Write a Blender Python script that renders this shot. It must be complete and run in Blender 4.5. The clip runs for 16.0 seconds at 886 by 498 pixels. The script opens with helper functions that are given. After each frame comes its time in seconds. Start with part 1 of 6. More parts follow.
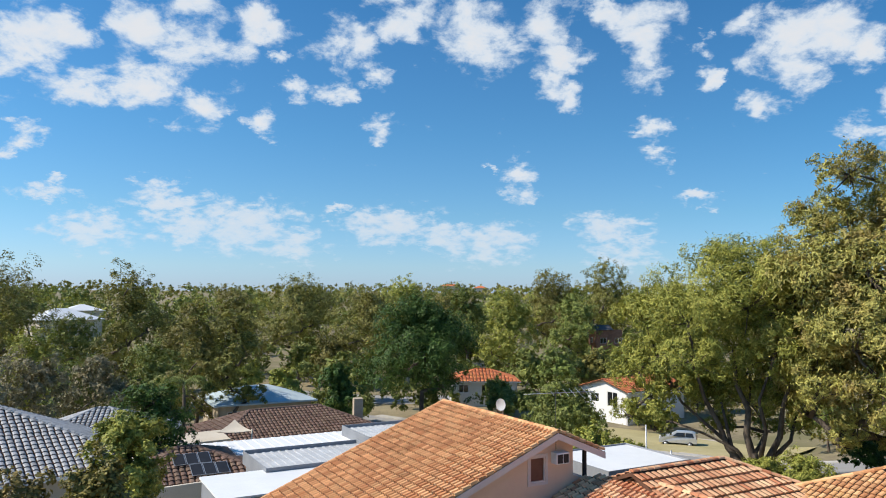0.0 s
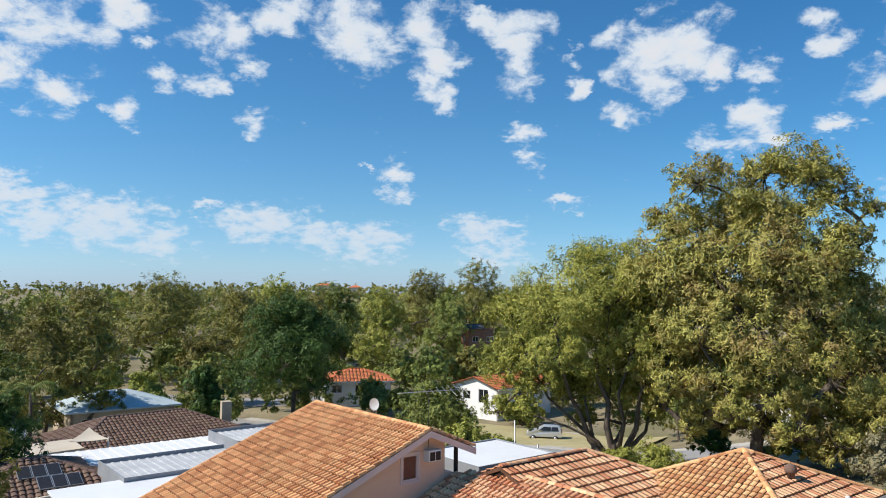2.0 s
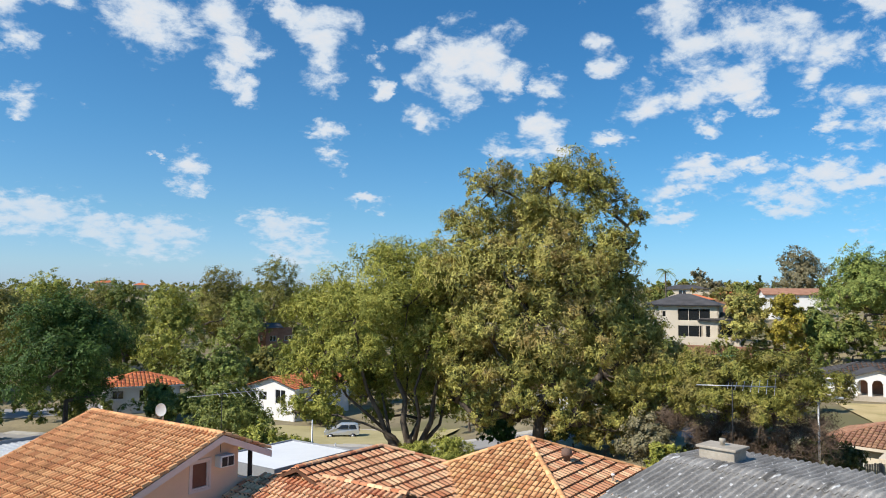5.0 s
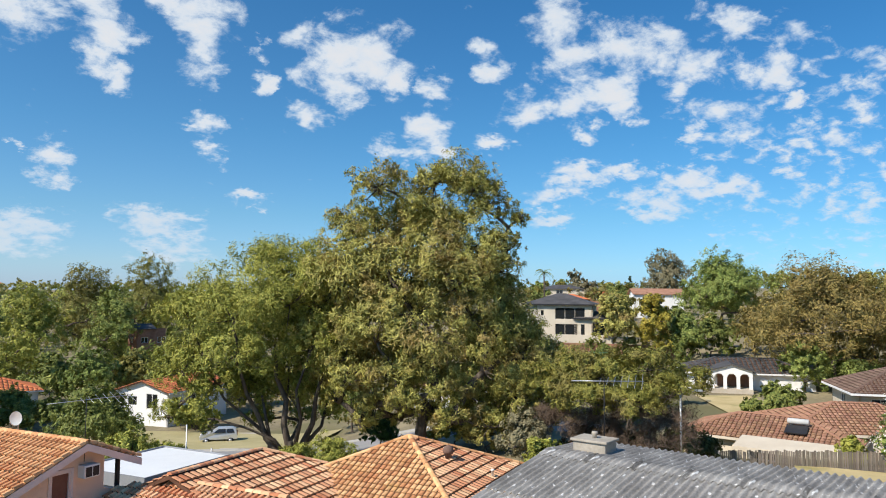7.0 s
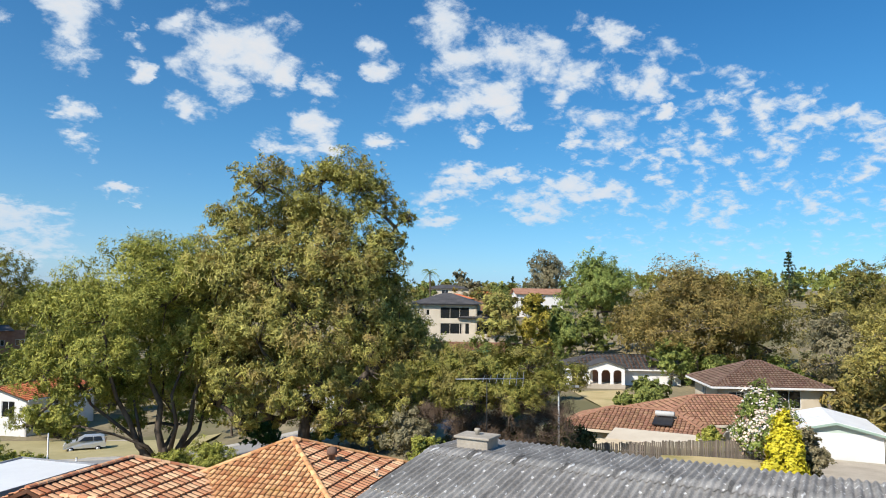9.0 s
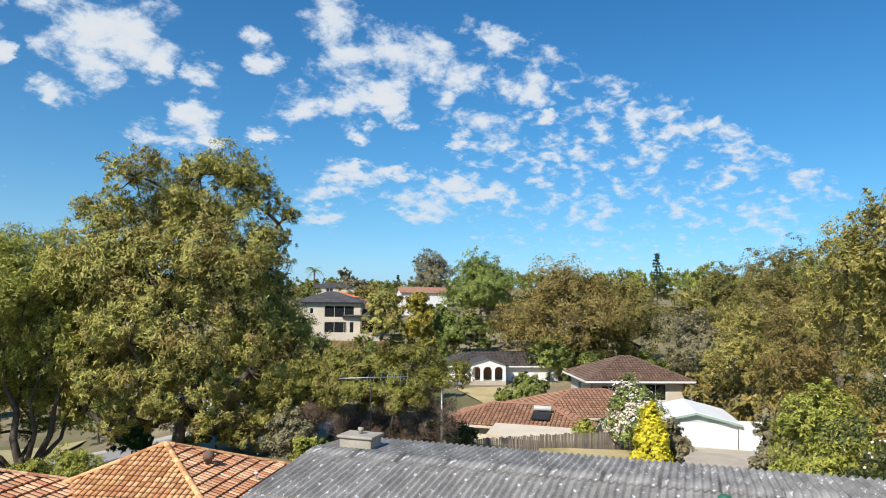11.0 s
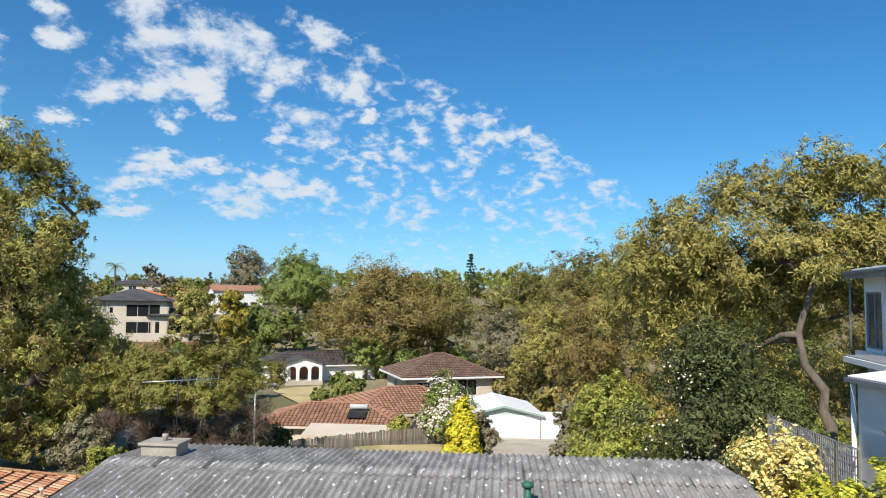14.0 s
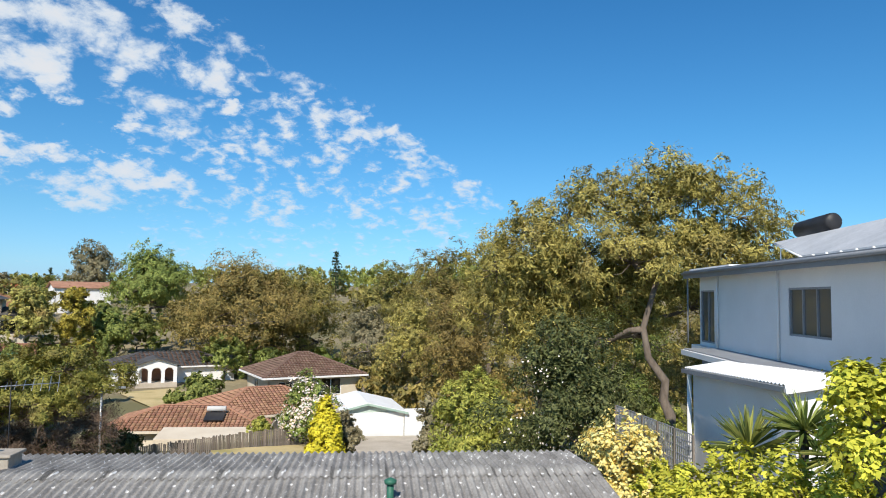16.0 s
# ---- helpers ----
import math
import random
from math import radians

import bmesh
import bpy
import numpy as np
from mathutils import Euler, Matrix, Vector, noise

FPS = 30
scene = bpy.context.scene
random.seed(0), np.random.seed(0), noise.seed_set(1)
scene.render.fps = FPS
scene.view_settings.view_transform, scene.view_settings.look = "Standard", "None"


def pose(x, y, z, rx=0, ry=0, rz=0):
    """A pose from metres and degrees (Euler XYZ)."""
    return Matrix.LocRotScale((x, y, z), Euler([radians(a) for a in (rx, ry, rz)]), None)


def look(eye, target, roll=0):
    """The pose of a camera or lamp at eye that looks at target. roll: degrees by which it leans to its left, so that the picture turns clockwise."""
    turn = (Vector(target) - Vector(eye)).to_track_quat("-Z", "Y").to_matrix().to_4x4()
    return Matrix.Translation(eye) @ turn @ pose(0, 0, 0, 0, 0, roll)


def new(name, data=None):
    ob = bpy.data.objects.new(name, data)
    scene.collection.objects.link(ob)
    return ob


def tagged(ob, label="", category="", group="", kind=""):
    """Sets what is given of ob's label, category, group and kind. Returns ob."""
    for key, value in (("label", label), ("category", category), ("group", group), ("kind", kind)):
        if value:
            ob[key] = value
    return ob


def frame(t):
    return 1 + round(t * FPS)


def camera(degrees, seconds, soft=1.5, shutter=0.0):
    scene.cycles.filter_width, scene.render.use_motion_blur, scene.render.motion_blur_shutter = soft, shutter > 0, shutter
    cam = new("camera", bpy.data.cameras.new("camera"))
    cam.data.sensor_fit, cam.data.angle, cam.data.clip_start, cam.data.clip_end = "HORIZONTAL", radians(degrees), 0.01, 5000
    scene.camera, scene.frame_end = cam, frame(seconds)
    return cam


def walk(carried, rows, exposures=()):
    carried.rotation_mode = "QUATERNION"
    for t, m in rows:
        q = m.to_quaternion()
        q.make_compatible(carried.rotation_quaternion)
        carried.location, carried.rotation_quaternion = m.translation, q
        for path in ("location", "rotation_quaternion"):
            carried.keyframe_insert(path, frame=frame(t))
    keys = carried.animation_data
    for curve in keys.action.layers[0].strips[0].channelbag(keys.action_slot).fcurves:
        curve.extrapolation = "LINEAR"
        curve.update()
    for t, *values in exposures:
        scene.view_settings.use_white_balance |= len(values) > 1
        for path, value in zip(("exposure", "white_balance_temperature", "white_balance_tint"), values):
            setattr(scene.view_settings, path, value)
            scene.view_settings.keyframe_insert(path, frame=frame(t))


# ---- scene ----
cam = camera(63.4, 16.0, soft=1.0)
EYE = 8.0
ROWS = [(0, 93.727, -0.434, -0.028), (0.5, 93.73, -0.479, -2.424), (1, 93.742, -0.487, -4.922), (1.5, 93.74, -0.476, -7.435), (2, 93.768, -0.494, -9.973), (2.5, 93.766, -0.442, -12.502), (3, 93.747, -0.473, -15.187), (3.5, 93.772, -0.5, -17.905), (4, 93.773, -0.485, -20.68), (6.5, 93.801, -0.532, -32.744), (7, 93.817, -0.527, -35.011), (7.5, 93.846, -0.561, -37.238), (8, 93.862, -0.576, -39.53), (8.5, 93.884, -0.578, -41.783), (9, 93.871, -0.572, -44.064), (11.5, 93.854, -0.641, -55.521), (12, 93.864, -0.645, -57.864), (12.5, 93.879, -0.668, -60.221), (13, 93.879, -0.725, -62.581), (13.5, 93.887, -0.741, -64.968), (14, 93.91, -0.752, -67.606), (14.5, 93.926, -0.785, -70.334), (15, 93.936, -0.771, -73.014), (15.5, 93.914, -0.841, -75.717), (16, 93.88, -0.77, -78.315)]
walk(cam, [(t, pose(0, 0, EYE, a, b, c)) for t, a, b, c in ROWS])

# ---- sun, sky with clouds ----
SUN_AZ, SUN_EL = 92.0, 42.0
scene.view_settings.exposure = 0.12
world = bpy.data.worlds.new("sky")
scene.world = world
world.use_nodes = True
wt = world.node_tree
wt.nodes.clear()


class Nodes:
    """Short way to add and link nodes in a tree."""

    def __init__(self, tree):
        self.t = tree

    def add(self, kind, props=(), **sockets):
        n = self.t.nodes.new(kind)
        for k, v in dict(props).items():
            setattr(n, k, v)
        for k, v in sockets.items():
            key = int(k[1:]) if k[0] == "i" and k[1:].isdigit() else k.replace("_", " ")
            s = n.inputs[key]
            if isinstance(v, bpy.types.NodeSocket):
                self.t.links.new(v, s)
            else:
                s.default_value = v
        return n

    def math(self, op, a, b=0.0, clamp=False):
        return self.add("ShaderNodeMath", dict(operation=op, use_clamp=clamp), i0=a, i1=b).outputs[0]

    def noise(self, vec, scale, detail=4.0, rough=0.55, dist=0.0):
        return self.add("ShaderNodeTexNoise", Vector=vec, Scale=scale, Detail=detail, Roughness=rough, Distortion=dist).outputs[0]

    def ramp(self, fac, stops):
        n = self.t.nodes.new("ShaderNodeValToRGB")
        el = n.color_ramp.elements
        while len(el) < len(stops):
            el.new(0.5)
        for e, (p, c) in zip(el, stops):
            e.position = p
            e.color = (*c, 1) if len(c) == 3 else c
        self.t.links.new(fac, n.inputs[0])
        return n.outputs[0]

    def mix(self, fac, a, b, mode="MIX"):
        n = self.t.nodes.new("ShaderNodeMix")
        n.data_type, n.blend_type = "RGBA", mode
        for s, v in ((n.inputs[0], fac), (n.inputs[6], a), (n.inputs[7], b)):
            if isinstance(v, bpy.types.NodeSocket):
                self.t.links.new(v, s)
            else:
                s.default_value = v if not isinstance(v, tuple) else (*v, 1)
        return n.outputs[2]

    def remap(self, v, a, b, c=0.0, d=1.0, smooth=True):
        n = self.t.nodes.new("ShaderNodeMapRange")
        n.interpolation_type = "SMOOTHSTEP" if smooth else "LINEAR"
        self.t.links.new(v, n.inputs[0])
        for k, q in zip((1, 2, 3, 4), (a, b, c, d)):
            n.inputs[k].default_value = q
        return n.outputs[0]


W = Nodes(wt)
sky = W.add("ShaderNodeTexSky", dict(sky_type="NISHITA", sun_disc=False, sun_elevation=radians(SUN_EL), sun_rotation=radians(360 - SUN_AZ),
                                     air_density=1.0, dust_density=0.3, ozone_density=3.0))
way = W.add("ShaderNodeTexCoord").outputs["Generated"]
sep = W.add("ShaderNodeSeparateXYZ", i0=way)
elev = W.math("ADD", W.math("MAXIMUM", sep.outputs[2], 0.0), 0.42)
px_ = W.math("DIVIDE", sep.outputs[0], elev)
py_ = W.math("DIVIDE", sep.outputs[1], elev)
plane = W.add("ShaderNodeCombineXYZ", i0=px_, i1=py_, i2=0.0).outputs[0]
cells_wide = W.noise(plane, 11.0, 9.0, 0.62, 0.2)
cells_fine = W.noise(plane, 21.0, 8.0, 0.60, 0.25)
warp = W.add("ShaderNodeTexNoise", Vector=plane, Scale=12.0, Detail=7.0, Roughness=0.64).outputs[1]
bent = W.add("ShaderNodeVectorMath", dict(operation="MULTIPLY_ADD"), i0=warp, i1=(0.085, 0.085, 0.085), i2=way).outputs[0]
bent = W.add("ShaderNodeVectorMath", dict(operation="SUBTRACT"), i0=bent, i1=(0.0425, 0.0425, 0.0425)).outputs[0]
# clouds by azimuth, elevation and half width in degrees: heaps, low streaks and the small flakes of the bank
HEAPS_LEFT = [(30.6, 16.8, 2.9), (27.9, 18.0, 1.6), (27.0, 14.9, 1.7), (22.7, 15.7, 2.1), (19.0, 14.1, 1.6), (23.4, 19.5, 1.9), (18.7, 18.3, 2.6), (20.2, 20.5, 1.7), (14.6, 20.9, 1.8), (8.5, 19.3, 2.1), (13.0, 18.0, 0.7), (11.8, 16.0, 1.2), (8.9, 16.2, 1.2), (5.8, 17.2, 1.2), (5.3, 13.1, 1.1), (14.1, 13.0, 1.1), (31.1, 10.5, 1.1), (3.1, 22.0, 2.0), (-2.0, 20.6, 2.7), (-4.7, 19.4, 2.2), (-8.4, 20.7, 2.6), (-9.7, 18.8, 1.4), (-8.2, 16.7, 1.3), (-10.0, 15.4, 1.1), (-12.4, 21.5, 1.1), (-15.7, 19.8, 2.2), (-15.6, 17.2, 1.6), (-20.4, 18.4, 0.8), (-20.8, 16.4, 0.8), (-16.4, 12.8, 1.1), (-17.2, 10.8, 0.9), (-5.9, 9.3, 1.4), (-3.9, 10.4, 0.5)]
HEAPS_MID = [(-30.7, 11.6, 1.2), (-24.3, 14.2, 1.4), (-25.9, 18.7, 2.5), (-26.6, 16.5, 1.7), (-29.5, 18.7, 2.4), (-30.5, 16.9, 1.2), (-34.4, 16.2, 1.2), (-38.5, 18.7, 1.2), (-44.1, 20.8, 1.9), (-45.8, 18.4, 2.4), (-48.3, 19.0, 2.0), (-45.4, 15.5, 1.7), (-48.0, 16.5, 1.8), (-41.6, 15.0, 1.6), (-49.3, 14.7, 1.0), (-51.5, 18.5, 1.9), (-46.7, 12.8, 0.9), (-33.5, 12.9, 1.6), (-35.0, 11.0, 1.3), (-30.9, 11.6, 1.2), (-57.3, 19.8, 1.5), (-54.6, 17.3, 1.7), (-53.5, 15.7, 1.2), (-58.2, 16.5, 1.1), (-60.4, 16.6, 1.2), (-56.6, 13.4, 1.8), (-54.6, 12.1, 0.9), (-60.9, 14.0, 0.7)]
LOW_STREAKS = [(29.4, 7.0, 1.2), (21.0, 6.9, 1.8), (15.7, 5.2, 3.0), (26.3, 4.5, 1.9), (19.8, 4.9, 1.7), (8.3, 6.8, 1.0), (4.3, 5.6, 2.3), (-3.4, 4.3, 2.3), (-13.2, 5.4, 1.8), (-14.0, 3.5, 1.7), (-19.9, 7.5, 0.9), (0.2, 4.8, 1.4), (11.8, 3.6, 1.5), (-45.8, 9.6, 1.5), (-48.8, 9.8, 1.1), (-44.1, 8.3, 1.4), (-43.8, 6.1, 1.1), (-38.9, 12.1, 0.9), (-53.7, 9.1, 1.6), (-51.7, 7.2, 1.9), (-56.4, 8.1, 1.7)]
BANK_FLAKES = [(-59.9, 11.1, 1.0), (-62.4, 11.4, 1.3), (-64.7, 14.9, 1.2), (-65.7, 13.3, 1.3), (-68.8, 14.0, 1.5), (-71.1, 14.0, 1.4), (-69.2, 11.4, 1.4), (-67.6, 8.9, 1.1), (-64.0, 7.7, 0.9), (-72.9, 13.0, 1.4), (-75.8, 12.1, 1.3), (-74.6, 9.2, 0.9), (-72.1, 7.8, 0.7), (-64.8, 10.4, 1.0), (-71.2, 13.0, 1.8), (-75.8, 12.3, 1.5), (-69.0, 11.4, 1.3), (-77.7, 10.7, 1.3), (-67.7, 8.7, 1.2), (-80.9, 8.5, 1.3), (-74.5, 9.3, 1.1), (-71.8, 6.8, 1.4), (-64.7, 6.4, 1.4), (-77.3, 6.2, 1.4), (-60.7, 9.7, 0.9)]


def heap_of(clouds, squash, grow=1.0):
    """Nearness to the closest of the clouds, 0 to 1; squash flattens them."""
    flat = W.add("ShaderNodeVectorMath", dict(operation="MULTIPLY"), i0=bent, i1=(1, 1, squash)).outputs[0]
    total = None
    for az, el, r in clouds:
        c, q = math.cos(radians(el)), math.sin(radians(el))
        far = W.add("ShaderNodeVectorMath", dict(operation="DISTANCE"), i0=flat, i1=(-math.sin(radians(az)) * c, math.cos(radians(az)) * c, q * squash)).outputs["Value"]
        one = W.remap(far, radians(r) * 1.75 * grow, radians(r) * 0.25 * grow, smooth=False)
        total = one if total is None else W.math("MAXIMUM", total, one)
    return total


heaps = heap_of(HEAPS_LEFT + HEAPS_MID, 1.15)
streaks = heap_of(LOW_STREAKS, 2.4, 1.45)
flakes = heap_of(BANK_FLAKES, 1.5)
rough_wide = W.math("SUBTRACT", cells_wide, 0.5)
rough_fine = W.math("SUBTRACT", cells_fine, 0.5)
# the bank ends along one slanting line
edge = W.math("ADD", W.math("MULTIPLY", px_, 0.469), W.math("MULTIPLY", py_, 0.883))
right = W.remap(W.math("ADD", W.math("MULTIPLY", sep.outputs[0], 0.94), W.math("MULTIPLY", sep.outputs[1], -0.34)), 0.42, 0.66)
bank = W.math("ADD", W.remap(edge, 0.965, 1.045, -0.60, 0.14), W.remap(right, 0.0, 1.0, -0.30, 0.0))
d_heap = W.math("ADD", W.math("MULTIPLY", heaps, 0.56), W.math("MULTIPLY", rough_wide, W.remap(heaps, 0.0, 0.35, 0.6, 2.1)))
d_low = W.math("ADD", W.math("MULTIPLY", streaks, 0.62), W.math("MULTIPLY", rough_fine, W.remap(streaks, 0.0, 0.3, 0.5, 1.5)))
d_bank = W.math("ADD", W.math("ADD", W.math("MULTIPLY", flakes, 0.26), W.math("MULTIPLY", rough_fine, 1.9)), bank)
dens = W.math("MAXIMUM", W.math("MAXIMUM", d_heap, d_low), d_bank)
cover = W.math("MULTIPLY", W.remap(dens, 0.13, 0.58), W.remap(sep.outputs[2], 0.0, 0.20, 0.55, 1.0))
core = W.remap(dens, 0.30, 0.85)
cloud = W.mix(core, (5.8, 6.7, 7.7), (7.0, 7.15, 7.4))
tint = W.ramp(sep.outputs[2], [(0.0, (0.66, 0.88, 1.50)), (0.04, (0.70, 0.94, 1.30)), (0.11, (0.60, 0.93, 1.15)), (0.22, (0.48, 0.92, 1.15)), (0.45, (0.34, 0.86, 1.15))])
blue = W.mix(1.0, sky.outputs[0], tint, "MULTIPLY")
# deeper blue on the side away from the sun
blue = W.mix(W.remap(sep.outputs[0], 0.1, 0.95), blue, W.mix(1.0, blue, (0.72, 0.90, 0.96), "MULTIPLY"))
full = W.mix(W.math("MULTIPLY", cover, 0.95), blue, cloud)
W.add("ShaderNodeOutputWorld", Surface=W.add("ShaderNodeBackground", Color=full, Strength=0.105).outputs[0])

sun_data = bpy.data.lights.new("sun", "SUN")
sun_data.energy, sun_data.angle, sun_data.color = 5.0, radians(0.55), (1.0, 0.92, 0.80)
sun = new("sun", sun_data)
_a, _e = radians(SUN_AZ), radians(SUN_EL)
sun.matrix_world = look((-60 * math.sin(_a), 60 * math.cos(_a), 60), (-60 * math.sin(_a) + math.sin(_a) * math.cos(_e), 60 * math.cos(_a) - math.cos(_a) * math.cos(_e), 60 - math.sin(_e)))


# ---- materials ----
def material(name, dark, light, scale=3.0, rough=0.8, bump=0.15, fine_scale=40.0, spread=0.0, metal=0.0, contrast=(0.35, 0.65), translucent=0.0,
             spots=None, island=False, spec=0.3, axes=(1, 1, 1)):
    m = bpy.data.materials.new(name)
    m.use_nodes = True
    t = m.node_tree
    N = Nodes(t)
    bsdf = t.nodes["Principled BSDF"]
    obj = N.add("ShaderNodeTexCoord").outputs["Object"]
    obj = N.add("ShaderNodeMapping", Vector=obj, Scale=axes).outputs[0]
    a = N.noise(obj, scale, 5.0, 0.6)
    b = N.noise(obj, fine_scale, 4.0, 0.6)
    f = N.math("ADD", N.math("MULTIPLY", a, 0.65), N.math("MULTIPLY", b, 0.35))
    col = N.ramp(f, [(contrast[0], dark), (contrast[1], light)])
    if spots:
        colour, sc, lo, hi = spots
        col = N.mix(N.remap(N.noise(obj, sc, 3.0, 0.5), lo, hi), col, colour)
    if spread:
        rnd = N.add("ShaderNodeNewGeometry").outputs["Random Per Island"] if island else N.add("ShaderNodeObjectInfo").outputs["Random"]
        hsv = N.add("ShaderNodeHueSaturation", Value=N.remap(rnd, 0, 1, 1 - spread, 1 + spread, False), Hue=N.remap(N.math("FRACT", N.math("MULTIPLY", rnd, 7.31)), 0, 1, 0.5 - spread * 0.06, 0.5 + spread * 0.06, False), Color=col)
        col = hsv.outputs[0]
    t.links.new(col, bsdf.inputs["Base Color"])
    bsdf.inputs["Roughness"].default_value = rough
    bsdf.inputs["Metallic"].default_value = metal
    bsdf.inputs["Specular IOR Level"].default_value = spec
    if bump:
        t.links.new(N.add("ShaderNodeBump", Strength=bump, Distance=0.02, Height=b).outputs[0], bsdf.inputs["Normal"])
    if translucent:
        tr = N.add("ShaderNodeBsdfTranslucent", Color=col)
        mx = N.add("ShaderNodeMixShader", i0=translucent, i1=bsdf.outputs[0], i2=tr.outputs[0])
        t.links.new(mx.outputs[0], t.nodes["Material Output"].inputs[0])
    return m


def leafy(name, dark, light, warm=None, amount=0.5, k=1.5, vary=0.25):
    """Foliage: each leaf its own tone, whole branches drifting towards a second colour."""
    m = bpy.data.materials.new(name)
    m.use_nodes = True
    t = m.node_tree
    N = Nodes(t)
    bsdf = t.nodes["Principled BSDF"]
    dark, light = (tuple(min(0.8, c * k * g) for c, g in zip(tone, (1.31, 1.02, 0.98))) for tone in (dark, light))
    rnd = N.add("ShaderNodeNewGeometry").outputs["Random Per Island"]
    obj = N.add("ShaderNodeTexCoord").outputs["Object"]
    col = N.ramp(rnd, [(0.0, dark), (1.0, light)])
    if warm:
        col = N.mix(N.math("MULTIPLY", N.remap(N.noise(obj, 0.45, 3.0, 0.6), 0.45, 0.68), amount), col, warm)
    # sprays of younger and older leaves
    own = N.add("ShaderNodeObjectInfo").outputs["Random"]
    col = N.add("ShaderNodeHueSaturation", Hue=N.remap(own, 0, 1, 0.5 - 0.014 * vary, 0.5 + 0.012 * vary, False), Value=N.remap(N.math("FRACT", N.math("MULTIPLY", own, 5.7)), 0, 1, 1 - 0.16 * vary, 1 + 0.16 * vary, False), Color=col).outputs[0]
    col = N.add("ShaderNodeHueSaturation", Value=N.remap(N.noise(obj, 1.7, 3.0, 0.6), 0.32, 0.68, 0.80, 1.22), Color=col).outputs[0]
    t.links.new(col, bsdf.inputs["Base Color"])
    bsdf.inputs["Roughness"].default_value = 0.55
    bsdf.inputs["Specular IOR Level"].default_value = 0.18
    tr = N.add("ShaderNodeBsdfTranslucent", Color=N.mix(0.4, col, (0.42, 0.42, 0.06)))
    mx = N.add("ShaderNodeMixShader", i0=0.13, i1=bsdf.outputs[0], i2=tr.outputs[0])
    t.links.new(mx.outputs[0], t.nodes["Material Output"].inputs[0])
    return m


M_GROUND = material("dry_ground", (0.17, 0.14, 0.085), (0.36, 0.30, 0.18), 0.15, 0.95, 0.3, 3.0, spots=((0.17, 0.155, 0.075), 0.05, 0.5, 0.62))
M_LAWN = material("dry_lawn", (0.46, 0.36, 0.17), (0.62, 0.50, 0.27), 0.4, 0.95, 0.3, 12.0, spots=((0.34, 0.30, 0.12), 0.3, 0.55, 0.75))
M_VERGE = material("dry_verge", (0.34, 0.295, 0.14), (0.48, 0.41, 0.22), 0.3, 0.95, 0.3, 9.0)
M_ROAD = material("asphalt", (0.27, 0.26, 0.25), (0.36, 0.35, 0.335), 0.4, 0.9, 0.2, 30.0)
M_KERB = material("kerb_concrete", (0.42, 0.40, 0.36), (0.55, 0.52, 0.47), 0.8, 0.9, 0.15, 20.0)
M_PAVE = material("pale_paving", (0.42, 0.36, 0.28), (0.58, 0.51, 0.42), 0.7, 0.9, 0.15, 14.0)
def clay(name, dark, light, blotch, spread, island, amount=(0.54, 0.74)):
    """Fired clay: tones from tile to tile, specks, and patches of lichen that run over many tiles."""
    m = bpy.data.materials.new(name)
    m.use_nodes = True
    N = Nodes(m.node_tree)
    bsdf = m.node_tree.nodes["Principled BSDF"]
    geo = N.add("ShaderNodeNewGeometry")
    pos = geo.outputs["Position"]
    rnd = geo.outputs["Random Per Island"] if island else N.add("ShaderNodeObjectInfo").outputs["Random"]
    speck = N.noise(pos, 30.0, 3.0, 0.65)
    mid = tuple(0.5 * (a + b) for a, b in zip(dark, light))
    col = N.ramp(N.math("ADD", N.math("MULTIPLY", rnd, 0.8), N.math("MULTIPLY", speck, 0.3)), [(0.12, dark), (0.5, mid), (0.92, light)])
    col = N.mix(N.math("MULTIPLY", N.remap(N.noise(pos, 0.9, 5.0, 0.7), *amount), 0.75), col, blotch)
    col = N.mix(N.math("MULTIPLY", N.remap(N.noise(pos, 11.0, 4.0, 0.7), 0.56, 0.70), 0.6), col, tuple(c * 0.45 for c in dark))
    hsv = N.add("ShaderNodeHueSaturation", Value=N.remap(N.math("FRACT", N.math("MULTIPLY", rnd, 13.7)), 0, 1, 1 - spread, 1 + spread, False), Color=col)
    m.node_tree.links.new(hsv.outputs[0], bsdf.inputs["Base Color"])
    bsdf.inputs["Roughness"].default_value = 0.9
    bsdf.inputs["Specular IOR Level"].default_value = 0.2
    m.node_tree.links.new(N.add("ShaderNodeBump", Strength=0.35, Distance=0.02, Height=speck).outputs[0], bsdf.inputs["Normal"])
    return m


A_CLAY = ((0.60, 0.26, 0.115), (0.88, 0.51, 0.25), (0.36, 0.17, 0.07), 0.11)
B_CLAY = ((0.58, 0.22, 0.11), (0.90, 0.57, 0.33), (0.46, 0.15, 0.07), 0.13)
C_CLAY = ((0.54, 0.23, 0.10), (0.86, 0.51, 0.25), (0.60, 0.36, 0.12), 0.16)
M_TERRA, M_TERRA_J = clay("terracotta_tile", *A_CLAY, False), clay("terracotta_tile_joined", *A_CLAY, True)
M_TERRA2, M_TERRA2_J = clay("red_terracotta_tile", *B_CLAY, False), clay("red_terracotta_tile_joined", *B_CLAY, True)
M_TERRA3, M_TERRA3_J = clay("ochre_terracotta_tile", *C_CLAY, False, (0.52, 0.74)), clay("ochre_terracotta_tile_joined", *C_CLAY, True, (0.52, 0.74))
M_UNDER = material("roof_underlay", (0.10, 0.05, 0.03), (0.16, 0.08, 0.05), 2.0, 0.95, 0.1)
M_BROWNTILE = material("brown_concrete_tile", (0.13, 0.08, 0.06), (0.24, 0.16, 0.12), 1.0, 0.85, 0.3, 15.0, 0.2, island=True)
